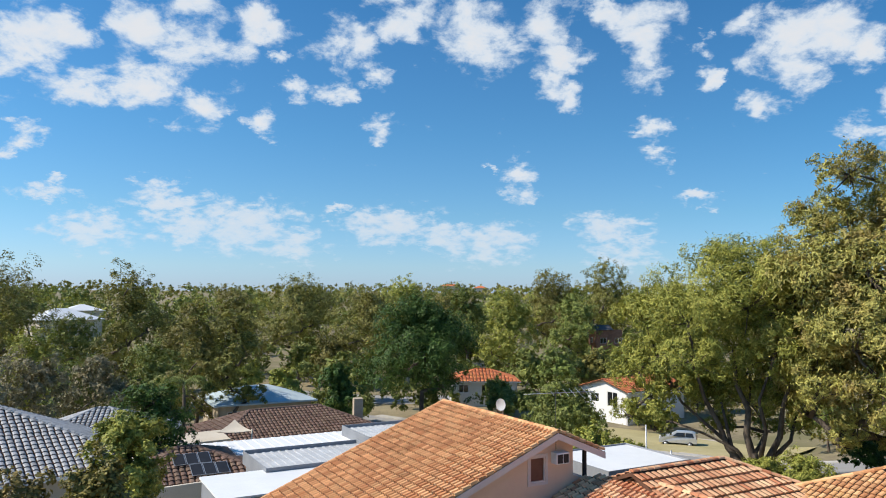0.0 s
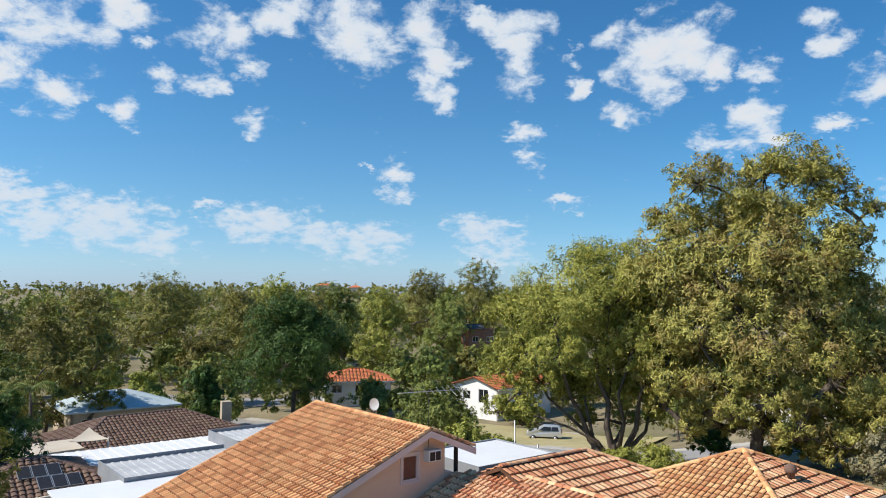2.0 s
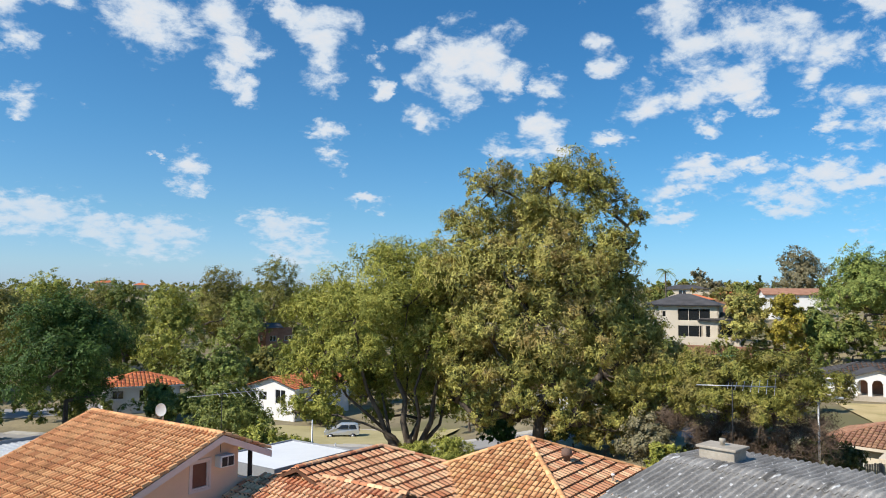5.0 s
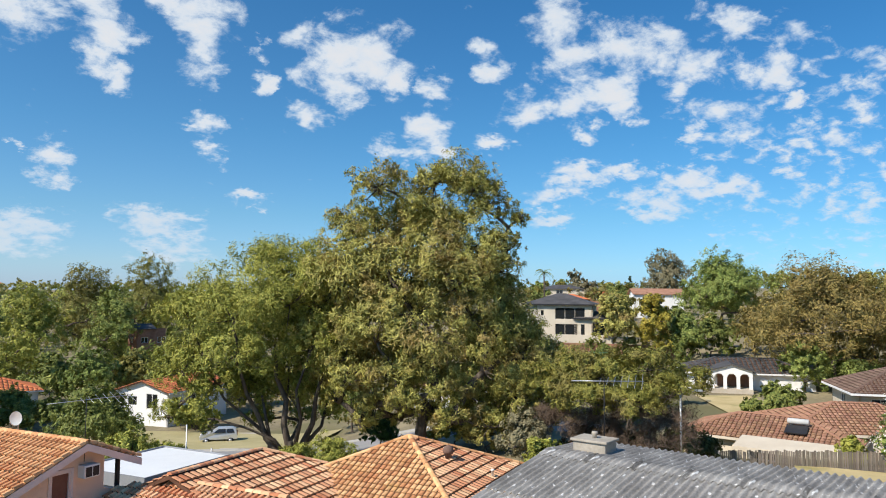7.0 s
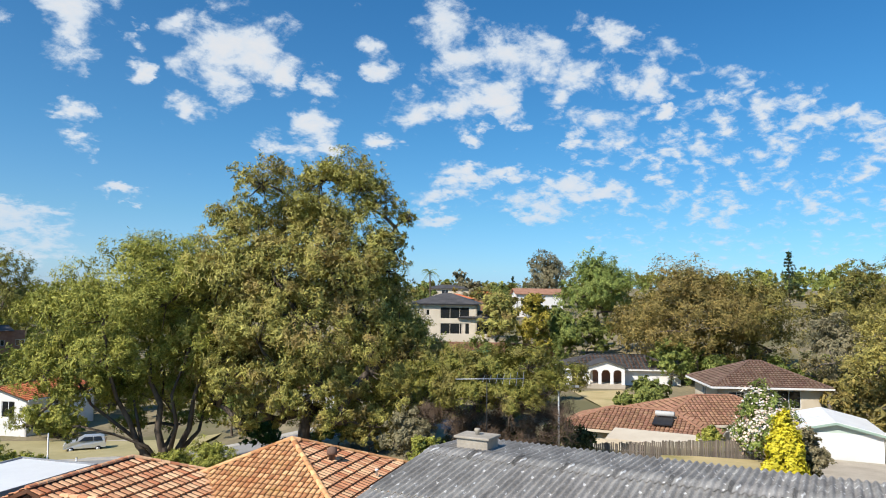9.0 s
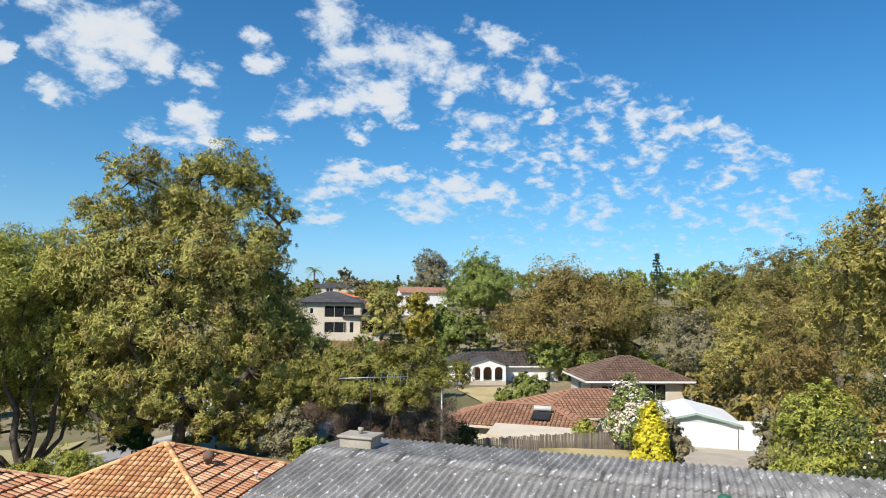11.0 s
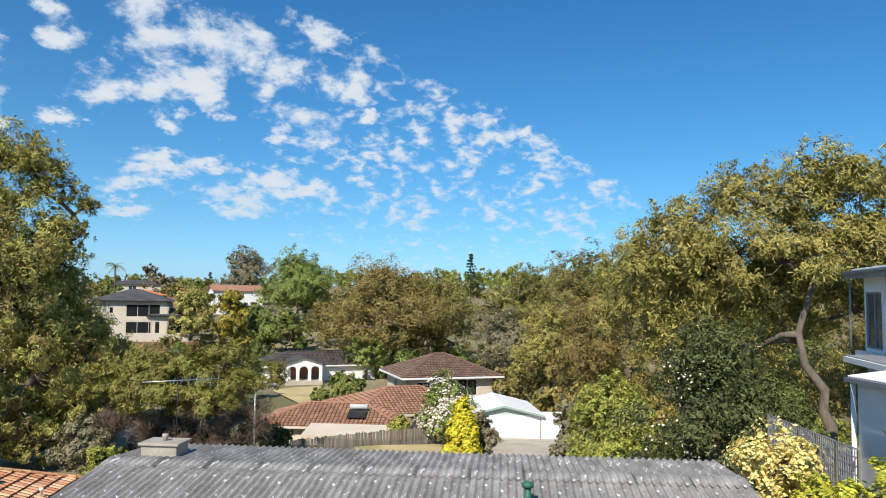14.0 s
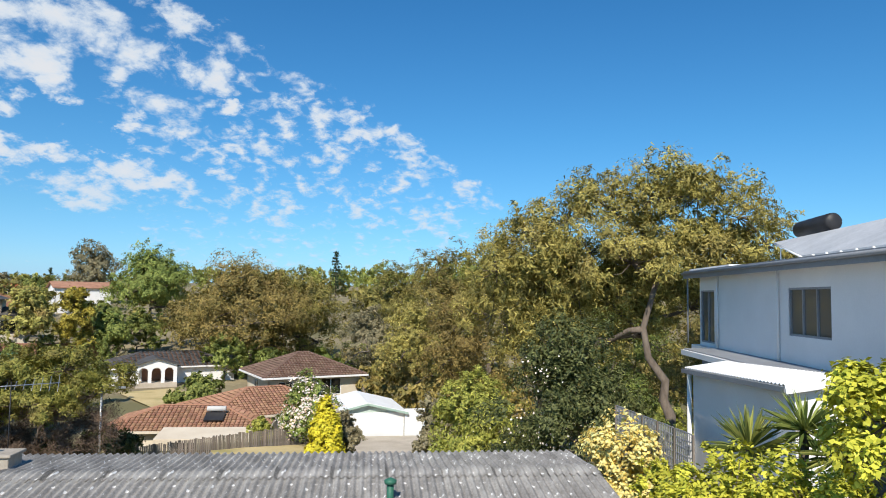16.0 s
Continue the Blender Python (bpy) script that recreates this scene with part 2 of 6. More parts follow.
M_RUSTTILE = material("rust_concrete_tile", (0.29, 0.15, 0.09), (0.46, 0.26, 0.165), 1.0, 0.85, 0.3, 15.0, 0.18, island=True)
M_ORANGETILE = material("orange_tile", (0.52, 0.15, 0.06), (0.70, 0.25, 0.10), 0.8, 0.85, 0.3, 15.0, 0.15, island=True)
M_GREYTILE = material("grey_tile", (0.30, 0.305, 0.315), (0.45, 0.455, 0.46), 0.8, 0.6, 0.2, 15.0, 0.14, island=True)
M_DARKTILE = material("charcoal_tile", (0.055, 0.052, 0.05), (0.12, 0.112, 0.108), 0.8, 0.6, 0.2, 15.0, 0.14, island=True)
M_FIBRO = material("weathered_fibre_cement", (0.17, 0.16, 0.148), (0.44, 0.42, 0.39), 2.2, 0.95, 0.4, 26.0, 0.08, spots=((0.74, 0.73, 0.70), 9.0, 0.63, 0.69), axes=(1.0, 0.5, 1.0))
M_WHITEMETAL = material("white_painted_metal", (0.74, 0.75, 0.76), (0.84, 0.85, 0.85), 0.6, 0.45, 0.03, 10.0)
M_GREYMETAL = material("grey_painted_metal", (0.24, 0.25, 0.27), (0.32, 0.33, 0.35), 0.6, 0.5, 0.03, 10.0)
M_ZINC = material("weathered_zinc", (0.42, 0.43, 0.44), (0.60, 0.61, 0.62), 0.9, 0.5, 0.05, 10.0)
M_BLUEMETAL = material("blue_painted_metal", (0.40, 0.49, 0.52), (0.52, 0.60, 0.63), 0.6, 0.7, 0.03, 10.0)
M_WHITE = material("white_render", (0.79, 0.78, 0.765), (0.87, 0.86, 0.845), 0.5, 0.85, 0.12, 24.0)
M_CREAM = material("cream_render", (0.58, 0.50, 0.39), (0.70, 0.62, 0.50), 0.5, 0.85, 0.12, 24.0)
M_PEACH = material("peach_render", (0.72, 0.52, 0.39), (0.80, 0.60, 0.46), 0.6, 0.85, 0.15, 30.0)
M_TRIM = material("pinkish_white_trim", (0.66, 0.56, 0.53), (0.78, 0.68, 0.65), 0.8, 0.6, 0.05, 20.0)
M_BRICK = material("red_brown_brick", (0.24, 0.12, 0.08), (0.38, 0.20, 0.13), 2.0, 0.9, 0.3, 12.0)
M_BEIGEBRICK = material("beige_brick", (0.42, 0.34, 0.24), (0.56, 0.46, 0.34), 2.0, 0.9, 0.3, 12.0)
M_TIMBER = material("weathered_timber", (0.12, 0.098, 0.08), (0.30, 0.26, 0.215), 1.2, 0.95, 0.4, 9.0, 0.28, axes=(1, 1, 0.25))
M_BARK = material("grey_bark", (0.055, 0.042, 0.032), (0.20, 0.16, 0.125), 1.5, 0.95, 0.6, 9.0, axes=(1, 1, 0.35))
M_PALEBARK = material("pale_bark", (0.12, 0.10, 0.085), (0.32, 0.28, 0.24), 1.0, 0.9, 0.4, 7.0, axes=(1, 1, 0.4))
M_GUMBARK = material("brown_gum_bark", (0.085, 0.066, 0.052), (0.24, 0.195, 0.155), 1.4, 0.95, 0.5, 8.0, axes=(1, 1, 0.35))
M_DARK = material("dark_plastic", (0.018, 0.018, 0.02), (0.035, 0.035, 0.038), 2.0, 0.5, 0.05)
M_STEEL = material("galvanised_steel", (0.45, 0.46, 0.47), (0.62, 0.63, 0.64), 3.0, 0.4, 0.03, 30.0, metal=0.7)
M_GREENPAINT = material("green_paint", (0.03, 0.12, 0.08), (0.05, 0.18, 0.12), 2.0, 0.5, 0.05)
M_MINT = material("faded_mint_paint", (0.30, 0.42, 0.36), (0.38, 0.50, 0.43), 2.0, 0.6, 0.02)
M_PALEGREY = material("pale_grey_paint", (0.50, 0.50, 0.49), (0.58, 0.58, 0.57), 3.0, 0.6, 0.02)
M_DEADTWIG = material("dead_twigs", (0.08, 0.055, 0.04), (0.22, 0.155, 0.11), 2.0, 0.95, 0.0)
M_CONCRETE = material("weathered_concrete", (0.30, 0.26, 0.21), (0.48, 0.43, 0.36), 1.5, 0.9, 0.25, 14.0)


def glass_pane(name, tint):
    m = bpy.data.materials.new(name)
    m.use_nodes = True
    b = m.node_tree.nodes["Principled BSDF"]
    b.inputs["Base Color"].default_value = (*tint, 1)
    b.inputs["Roughness"].default_value = 0.06
    b.inputs["Specular IOR Level"].default_value = 0.8
    return m


M_CURTAINED = glass_pane("curtained_window_glass", (0.13, 0.125, 0.11))
M_PANE = glass_pane("dark_window_glass", (0.02, 0.022, 0.025))

L_GUM = leafy("gum_leaves", (0.097, 0.130, 0.034), (0.30, 0.345, 0.10), (0.33, 0.20, 0.09), 0.62, k=1.5, vary=0.0)
L_SUNGUM = leafy("sunlit_gum_leaves", (0.088, 0.108, 0.030), (0.27, 0.29, 0.085), (0.25, 0.18, 0.08), 0.35)
L_WOOD = leafy("woodland_leaves", (0.053, 0.075, 0.022), (0.19, 0.218, 0.058), (0.20, 0.17, 0.06), 0.35, vary=1.0)
L_BRIGHT = leafy("peppermint_leaves", (0.085, 0.13, 0.025), (0.27, 0.33, 0.075), (0.22, 0.25, 0.05), 0.4)
L_DARK = leafy("dark_fig_leaves", (0.014, 0.042, 0.011), (0.056, 0.12, 0.028))
L_OLIVE = leafy("olive_leaves", (0.064, 0.078, 0.025), (0.215, 0.218, 0.068), (0.22, 0.15, 0.06), 0.38, vary=1.0)
L_MID = leafy("garden_tree_leaves", (0.05, 0.095, 0.024), (0.17, 0.24, 0.065), (0.15, 0.17, 0.05), 0.4, vary=1.0)
L_LIME = leafy("lime_leaves", (0.20, 0.28, 0.03), (0.48, 0.58, 0.08), k=1.15)
L_YELLOW = leafy("golden_leaves", (0.42, 0.48, 0.03), (0.52, 0.60, 0.06), k=1.1)
L_OCHRE = leafy("ochre_leaves", (0.12, 0.135, 0.025), (0.31, 0.315, 0.06))
L_PALE = leafy("variegated_leaves", (0.58, 0.50, 0.14), (0.80, 0.72, 0.34), k=1.1)
L_GREY = leafy("grey_green_leaves", (0.07, 0.085, 0.05), (0.19, 0.21, 0.13))
L_BLOSSOM_GLINT = leafy("pale_blossom_and_glint", (0.55, 0.50, 0.42), (0.80, 0.76, 0.68), k=1.1)
# also on the dark shrubs that stand in for shade under the pines
L_CAMELLIA_SHADE = leafy("camellia_and_shade_leaves", (0.012, 0.024, 0.009), (0.082, 0.112, 0.042), k=1.7)
L_PINE = leafy("pine_needles", (0.012, 0.03, 0.015), (0.035, 0.065, 0.03))


# ---- building helpers ----
def root(name, x, y, z, yaw=0.0):
    ob = new(name)
    ob.matrix_basis = pose(x, y, z, 0, 0, yaw)
    return ob


def mesh_part(name, verts, faces, mat, parent=None, label="", smooth=False):
    me = bpy.data.meshes.new(name)
    me.from_pydata([tuple(v) for v in verts], [], faces)
    me.materials.append(mat)
    if smooth:
        me.polygons.foreach_set("use_smooth", [True] * len(me.polygons))
    me.update()
    ob = new(name, me)
    if parent is not None:
        ob.parent = parent
    return tagged(ob, label)


def part(name, bm, mat, parent=None, label="", smooth=False):
    me = bpy.data.meshes.new(name)
    bm.to_mesh(me)
    bm.free()
    me.materials.append(mat)
    if smooth:
        me.polygons.foreach_set("use_smooth", [True] * len(me.polygons))
    ob = new(name, me)
    if parent is not None:
        ob.parent = parent
    return tagged(ob, label)


def add_box(bm, lo, hi, m=None):
    c = [(lo[i] + hi[i]) / 2 for i in range(3)]
    s = [max(hi[i] - lo[i], 1e-4) for i in range(3)]
    mm = Matrix.Translation(c) @ Matrix.Diagonal((*s, 1))
    bmesh.ops.create_cube(bm, size=1.0, matrix=(m @ mm) if m else mm)


def box(name, lo, hi, mat, parent=None, label="", bevel=0.0, m=None):
    bm = bmesh.new()
    add_box(bm, lo, hi, m)
    if bevel:
        bmesh.ops.bevel(bm, geom=bm.edges[:], offset=bevel, segments=2, affect="EDGES", profile=0.5)
    return part(name, bm, mat, parent, label)


def tube_data(points, radii, sides=8):
    """Verts and faces of a tapered tube through points."""
    pts = [Vector(p) for p in points]
    vs, fs = [], []
    for i, p in enumerate(pts):
        d = (pts[min(i + 1, len(pts) - 1)] - pts[max(i - 1, 0)]).normalized()
        up = Vector((1, 0, 0)) if abs(d.x) < 0.8 else Vector((0, 1, 0))
        a = d.cross(up).normalized()
        b = d.cross(a)
        for k in range(sides):
            w = 2 * math.pi * k / sides
            vs.append(p + (a * math.cos(w) + b * math.sin(w)) * radii[i])
    for i in range(len(pts) - 1):
        for k in range(sides):
            fs.append((i * sides + k, i * sides + (k + 1) % sides, (i + 1) * sides + (k + 1) % sides, (i + 1) * sides + k))
    fs.append(tuple(range(sides))[::-1])
    fs.append(tuple((len(pts) - 1) * sides + k for k in range(sides)))
    return vs, fs


def tube(name, points, radii, mat, parent=None, label="", sides=8):
    if not isinstance(radii, (list, tuple)):
        radii = [radii] * len(points)
    v, f = tube_data(points, radii, sides)
    return mesh_part(name, v, f, mat, parent, label, True)


def join_data(items):
    vs, fs = [], []
    for v, f in items:
        o = len(vs)
        vs.extend(v)
        fs.extend(tuple(i + o for i in q) for q in f)
    return vs, fs


def spot(az, d):
    """Plan position in the direction az (degrees, positive to the left of the first view) at d metres."""
    return -math.sin(radians(az)) * d, math.cos(radians(az)) * d


def smooth01(v, a, b):
    v = min(max((v - a) / (b - a), 0), 1)
    return v * v * (3 - 2 * v)


def lerp_table(table, v):
    for (a, b), (c, d) in zip(table, table[1:]):
        if v <= c:
            return b + (d - b) * (max(v, a) - a) / (c - a)
    return table[-1][1]


SLOPE_L = [(0, -7.5), (8, -7.5), (55, -13.2), (85, -16.8), (150, -17.2), (260, -15.5), (420, -8), (700, -2), (1000, 4), (1500, 2), (4500, -10)]
SLOPE_R = [(0, -7.5), (8, -7.5), (30, -9.9), (58, -11.4), (85, -11.6), (105, -10.8), (130, -8), (180, -3.5), (260, 0), (400, 6), (700, 9), (1500, 4), (4500, -10)]


def gz(x, y):
    """Height of the ground."""
    d = math.hypot(x, y)
    az = math.degrees(math.atan2(-x, y))
    w = smooth01(-az, 22, 42) if az > -150 else 0
    return EYE + lerp_table(SLOPE_L, d) * (1 - w) + lerp_table(SLOPE_R, d) * w


# ---- ground ----
def build_ground():
    rings = [0, 4, 8, 14, 20, 28, 36, 45, 55, 65, 75, 85, 95, 105, 118, 130, 150, 180, 220, 260, 340, 420, 560, 700, 1000, 1500, 2500, 4500]
    n = 120
    vs, fs = [(0, 0, gz(0, 0))], []
    for r in rings[1:]:
        for k in range(n):
            x, y = spot(360 * k / n, r)
            vs.append((x, y, gz(x, y)))
    for k in range(n):
        fs.append((0, 1 + k, 1 + (k + 1) % n))
    for i in range(len(rings) - 2):
        for k in range(n):
            a, b = 1 + i * n + k, 1 + i * n + (k + 1) % n
            fs.append((a, a + n, b + n, b))
    tagged(mesh_part("ground", vs, fs, M_GROUND, smooth=True), "dry sandy ground with patches of sparse grass", "ground", kind="structure")


build_ground()


def strip(name, pts, width, lift, mat, label, category, kerb=False):
    """A ribbon that follows the ground along plan points."""
    dense = []
    for (x0, y0), (x1, y1) in zip(pts, pts[1:]):
        k = max(2, int(math.hypot(x1 - x0, y1 - y0) / 3))
        dense += [(x0 + (x1 - x0) * i / k, y0 + (y1 - y0) * i / k) for i in range(k)]
    dense.append(pts[-1])
    vs, fs = [], []
    for i, (x, y) in enumerate(dense):
        xa, ya = dense[max(i - 1, 0)]
        xb, yb = dense[min(i + 1, len(dense) - 1)]
        l = math.hypot(xb - xa, yb - ya)
        nx, ny = -(yb - ya) / l, (xb - xa) / l
        for s in (-1, 1):
            px, py = x + nx * s * width / 2, y + ny * s * width / 2
            vs.append((px, py, gz(px, py) + lift))
        for s in (-1, 1):
            px, py = x + nx * s * width / 2, y + ny * s * width / 2
            vs.append((px, py, gz(px, py) - 0.5))
    for i in range(len(dense) - 1):
        a, b = i * 4, i * 4 + 4
        fs += [(a, a + 1, b + 1, b), (a, b, b + 2, a + 2), (a + 1, a + 3, b + 3, b + 1)]
    return tagged(mesh_part(name, vs, fs, mat), label, category, kind="structure")


# ---- trees ----
def leaf_mesh(name, pads, n, length, width, droop, rng, mat, parent, label="", tri=False, spray=22, whole=1.0):
    """One crown: n leaf blades in sprays over the outside of pads (x, y, z, radius, flatness)."""
    pads = np.array(pads)
    wgt = pads[:, 3] ** 2
    many = max(1, n // spray)
    home = rng.choice(len(pads), many, p=wgt / wgt.sum())
    out = rng.normal(size=(many, 3))
    out[:, 2] += 0.35
    out /= np.linalg.norm(out, axis=1)[:, None]
    mid = pads[home, :3] + out * (pads[home, 3] * (0.55 + 0.42 * rng.random(many)))[:, None] * np.stack([np.ones(many), np.ones(many), pads[home, 4]], 1)
    wide = np.maximum(pads[home, 3] * (0.26 + 0.24 * rng.random(many)), length * 0.55)
    idx = rng.integers(0, many, n)
    d = out[idx]
    loose = np.where(rng.random(n) < 0.07, 1.6, 1.0)
    off = rng.normal(size=(n, 3)) * 0.55
    off -= d * ((off * d).sum(1) * 0.45)[:, None]
    c = mid[idx] + off * (wide[idx] * loose)[:, None]
    c[:, 2] -= droop * 0.35 * wide[idx] * (off ** 2).sum(1)
    crown = mid - np.average(pads[:, :3], axis=0, weights=wgt)
    crown /= np.linalg.norm(crown, axis=1)[:, None] + 1e-6
    face = d * 0.65 + crown[idx] * 0.5 * whole + rng.normal(size=(n, 3)) * 0.34 + off * 0.3
    face[:, 2] += 0.30
    ax = np.cross(face, rng.normal(size=(n, 3)))
    ax /= np.linalg.norm(ax, axis=1)[:, None] + 1e-9
    ax[:, 2] -= droop * 0.8
    ax /= np.linalg.norm(ax, axis=1)[:, None] + 1e-9
    sd = np.cross(ax, face)
    sd /= np.linalg.norm(sd, axis=1)[:, None] + 1e-9
    s = (0.6 + 0.8 * rng.random(n))[:, None]
    L, Wd = ax * length * s * 0.5, sd * width * s * 0.5
    k = 3 if tri else 4
    if tri:
        v = np.stack([c - L + Wd * 0.75, c + L * 1.25, c - L - Wd * 0.75], 1).reshape(-1, 3)
    else:
        v = np.stack([c - L, c + Wd - L * 0.1, c + L, c - Wd - L * 0.1], 1).reshape(-1, 3)
    me = bpy.data.meshes.new(name)
    me.vertices.add(n * k)
    me.vertices.foreach_set("co", v.ravel())
    me.loops.add(n * k)
    me.loops.foreach_set("vertex_index", np.arange(n * k))
    me.polygons.add(n)
    me.polygons.foreach_set("loop_start", np.arange(n) * k)
    me.materials.append(mat)
    me.update(calc_edges=True)
    ob = new(name, me)
    if parent is not None:
        ob.parent = parent
    return tagged(ob, label)


def pads_of(lobes, rng, pad=0.36, per=14, flat=0.88):
    out = []
    for x, y, z, r in lobes:
        for _ in range(max(5, int(per * (0.5 + rng.random())))):
            d = rng.normal(size=3)
            d /= np.linalg.norm(d)
            if d[2] < -0.45:
                d[2] *= -0.6
            k = r * (0.50 + 0.55 * rng.random())
            out.append((x + d[0] * k, y + d[1] * k, z + d[2] * k, r * pad * (0.6 + 0.7 * rng.random()), flat))
    return out


def tree(name, label, x, y, lobes, leaf_mat, n, leaf=(0.34, 0.13), seed=1, trunk_r=0.35, bark=None, droop=0.5, fork=0.3, lean=(0, 0), pad=0.36, per=14,
         stems=1, twigs=2, base=None, paths=(), flat=0.88, category="tree", group=""):
    """A tree with its lobes given as (right, away, height, radius) as one faces it from the camera's place."""
    rng = np.random.default_rng(seed)
    az = math.degrees(math.atan2(-x, y))
    z0 = gz(x, y) if base is None else base
    t = root(name, x, y, z0, az)
    tagged(t, label, category, group)
    bark = bark or M_BARK
    top = max(l[2] for l in lobes)
    fz = top * fork
    items = []
    fx, fy = lean
    for s in range(0 if len(paths) == 1 else stems):
        ox, oy = (rng.uniform(-1, 1) * trunk_r * 1.3, rng.uniform(-1, 1) * trunk_r * 1.3) if stems > 1 else (0, 0)
        items.append(tube_data([(ox, oy, -0.4), (ox * 1.2, oy, 0.25), (ox + fx * 0.4 + rng.uniform(-.1, .1), oy + fy * 0.4, fz * 0.5), (ox + fx, oy + fy, fz)],
                               [trunk_r * 1.35, trunk_r, trunk_r * 0.85, trunk_r * 0.75], 9))
    for pts, rad in paths:
        items.append(tube_data(pts, [rad * (1.25 - 0.8 * i / (len(pts) - 1)) for i in range(len(pts))], 9))
    nodes = ([] if len(paths) == 1 else [Vector((fx, fy, fz))]) + [Vector(p[-1]) for p, _ in paths]
    if len(paths) == 1:
        nodes.append(Vector(paths[0][0][-2]))
    links = []
    for lx, ly, lz, lr in sorted(lobes, key=lambda q: q[2] + 0.6 * math.hypot(q[0], q[1])):
        e = Vector((lx, ly, lz))
        best = min(range(len(nodes)), key=lambda i: (nodes[i] - e).length + 0.7 * max(0, nodes[i].z + 0.4 - lz) + (0.0 if i else 1.0))
        links.append((best, len(nodes)))
        nodes.append(e)
    load = [1.0] * len(nodes)
    for a_, b_ in reversed(links):
        load[a_] += load[b_]
    for a_, b_ in links:
        p0, p1 = nodes[a_], nodes[b_]
        ln = (p1 - p0).length
        ra = min(trunk_r * 0.72, trunk_r * 0.16 * math.sqrt(load[b_]) + trunk_r * 0.07)
        j = Vector((rng.uniform(-.1, .1), rng.uniform(-.1, .1), rng.uniform(-0.02, .12))) * ln
        k = Vector((rng.uniform(-.07, .07), rng.uniform(-.07, .07), rng.uniform(0, .08))) * ln
        items.append(tube_data([p0 - Vector((0, 0, 0.1)), p0.lerp(p1, 0.35) + j, p0.lerp(p1, 0.7) + k, p1], [ra, ra * 0.85, ra * 0.7, ra * 0.5 + trunk_r * 0.03], 7))
    pads = pads_of(lobes, rng, pad, per, flat)
    for p in (pads[::2] if math.hypot(x, y) < 60 else []):
        l = min(lobes, key=lambda q: (q[0] - p[0]) ** 2 + (q[1] - p[1]) ** 2 + (q[2] - p[2]) ** 2)
        a = Vector(l[:3])
        b = Vector(p[:3])
        start = a
        items.append(tube_data([start, start.lerp(b, 0.55) + Vector((0, 0, -0.1 * l[3])), b], [trunk_r * 0.16, trunk_r * 0.09, trunk_r * 0.03], 3))
    v, f = join_data(items)
    mesh_part("trunk", v, f, bark, t, "", True)
    leaf_mesh("crown", pads, n, leaf[0], leaf[1], droop, rng, leaf_mat, t, tri=math.hypot(x, y) > 22)
    return t


def round_lobes(h, w, rng, low=0.3, k=9):
    """Lobes of an ordinary full crown h high and w wide."""
    out = []
    base = 0.26 * min(w, h * 0.95)
    for i in range(k):
        a = 2 * math.pi * (i / k + rng.random() * 0.08) * 1.618
        q = (i + 0.5) / k
        r = base * (0.85 + 0.35 * rng.random())
        z = max(h * low, r * 0.7) + (h - r * 1.25 - max(h * low, r * 0.7)) * q
        rad = max(0.0, w * 0.5 - r) * math.sin(math.pi * min(0.93, 0.34 + 0.6 * q)) * (0.85 + 0.3 * rng.random())
        out.append((math.cos(a) * rad, math.sin(a) * rad, z, r))
    out.append((0, 0, h - base * 1.3, base))
    out.append((0, 0, h * 0.55, base * 1.1))
    return out


def garden_tree(name, label, az, d, h, w, mat, n, seed, leaf=(0.4, 0.17), low=0.3, bark=None, droop=0.4, k=9, group="", trunk_r=0.22, base=None, **kw):
    x, y = spot(az, d)
    return tree(name, label, x, y, round_lobes(h, w, np.random.default_rng(seed), low, k), mat, n, leaf, seed, trunk_r, bark, droop, 0.28, group=group, base=base, **kw)


def scaled(lobes, across, up):
    """Lobes of a crown stretched across and upwards."""
    return [(x * across, y * across, z * up, r * across) for x, y, z, r in lobes]


# the tall gum behind the hip roof
GUM_TOP = [(2.7, 0, 21.6, 2.6), (0.9, 0, 21.6, 1.8), (4.2, 0, 21.2, 2.2), (-3.5, -1, 21, 2.3), (-0.8, 0.5, 20, 2.5), (5, 0.5, 19.6, 2.4), (8, 0, 18.7, 0.9), (7, 0, 18.2, 2), (-5.9, 0, 18, 2.5), (0, 2.5, 18, 3.4), (0.6, -1, 17.6, 3.2), (-3.6, -1, 17, 3), (4.2, -1, 16.4, 3), (6.8, 0, 16.2, 1.6), (-6, -0.5, 15.8, 2.6), (-3, -2, 15.4, 2.8), (0.8, -2.5, 15.4, 3)]
GUM_UPPER = [(-4.6, -2.4, 11.3, 2.5), (-0.6, -3, 11.4, 2.5), (3.6, -2.6, 11.2, 2.5), (6.2, 0, 14.6, 2.1), (5.4, -1, 14.2, 2.8), (-6.6, -1, 13.6, 3.1), (-2.2, -3, 13.6, 3.3), (2.6, -2.6, 13.2, 3.3), (4, 3, 13, 3.6), (6.3, 0, 12.8, 2.1), (0, 3, 12, 4), (-4, 3, 12, 3.6), (-8, 0, 11.6, 2.4), (6, 0, 11.4, 2.6), (7.2, -1, 10.2, 2.3), (6, 2, 10, 2.8), (-7.6, 0, 9.6, 2.9), (1, -3.2, 9.6, 2.9), (-3.4, -3, 9.2, 2.9), (5, -2.6, 9, 2.9)]
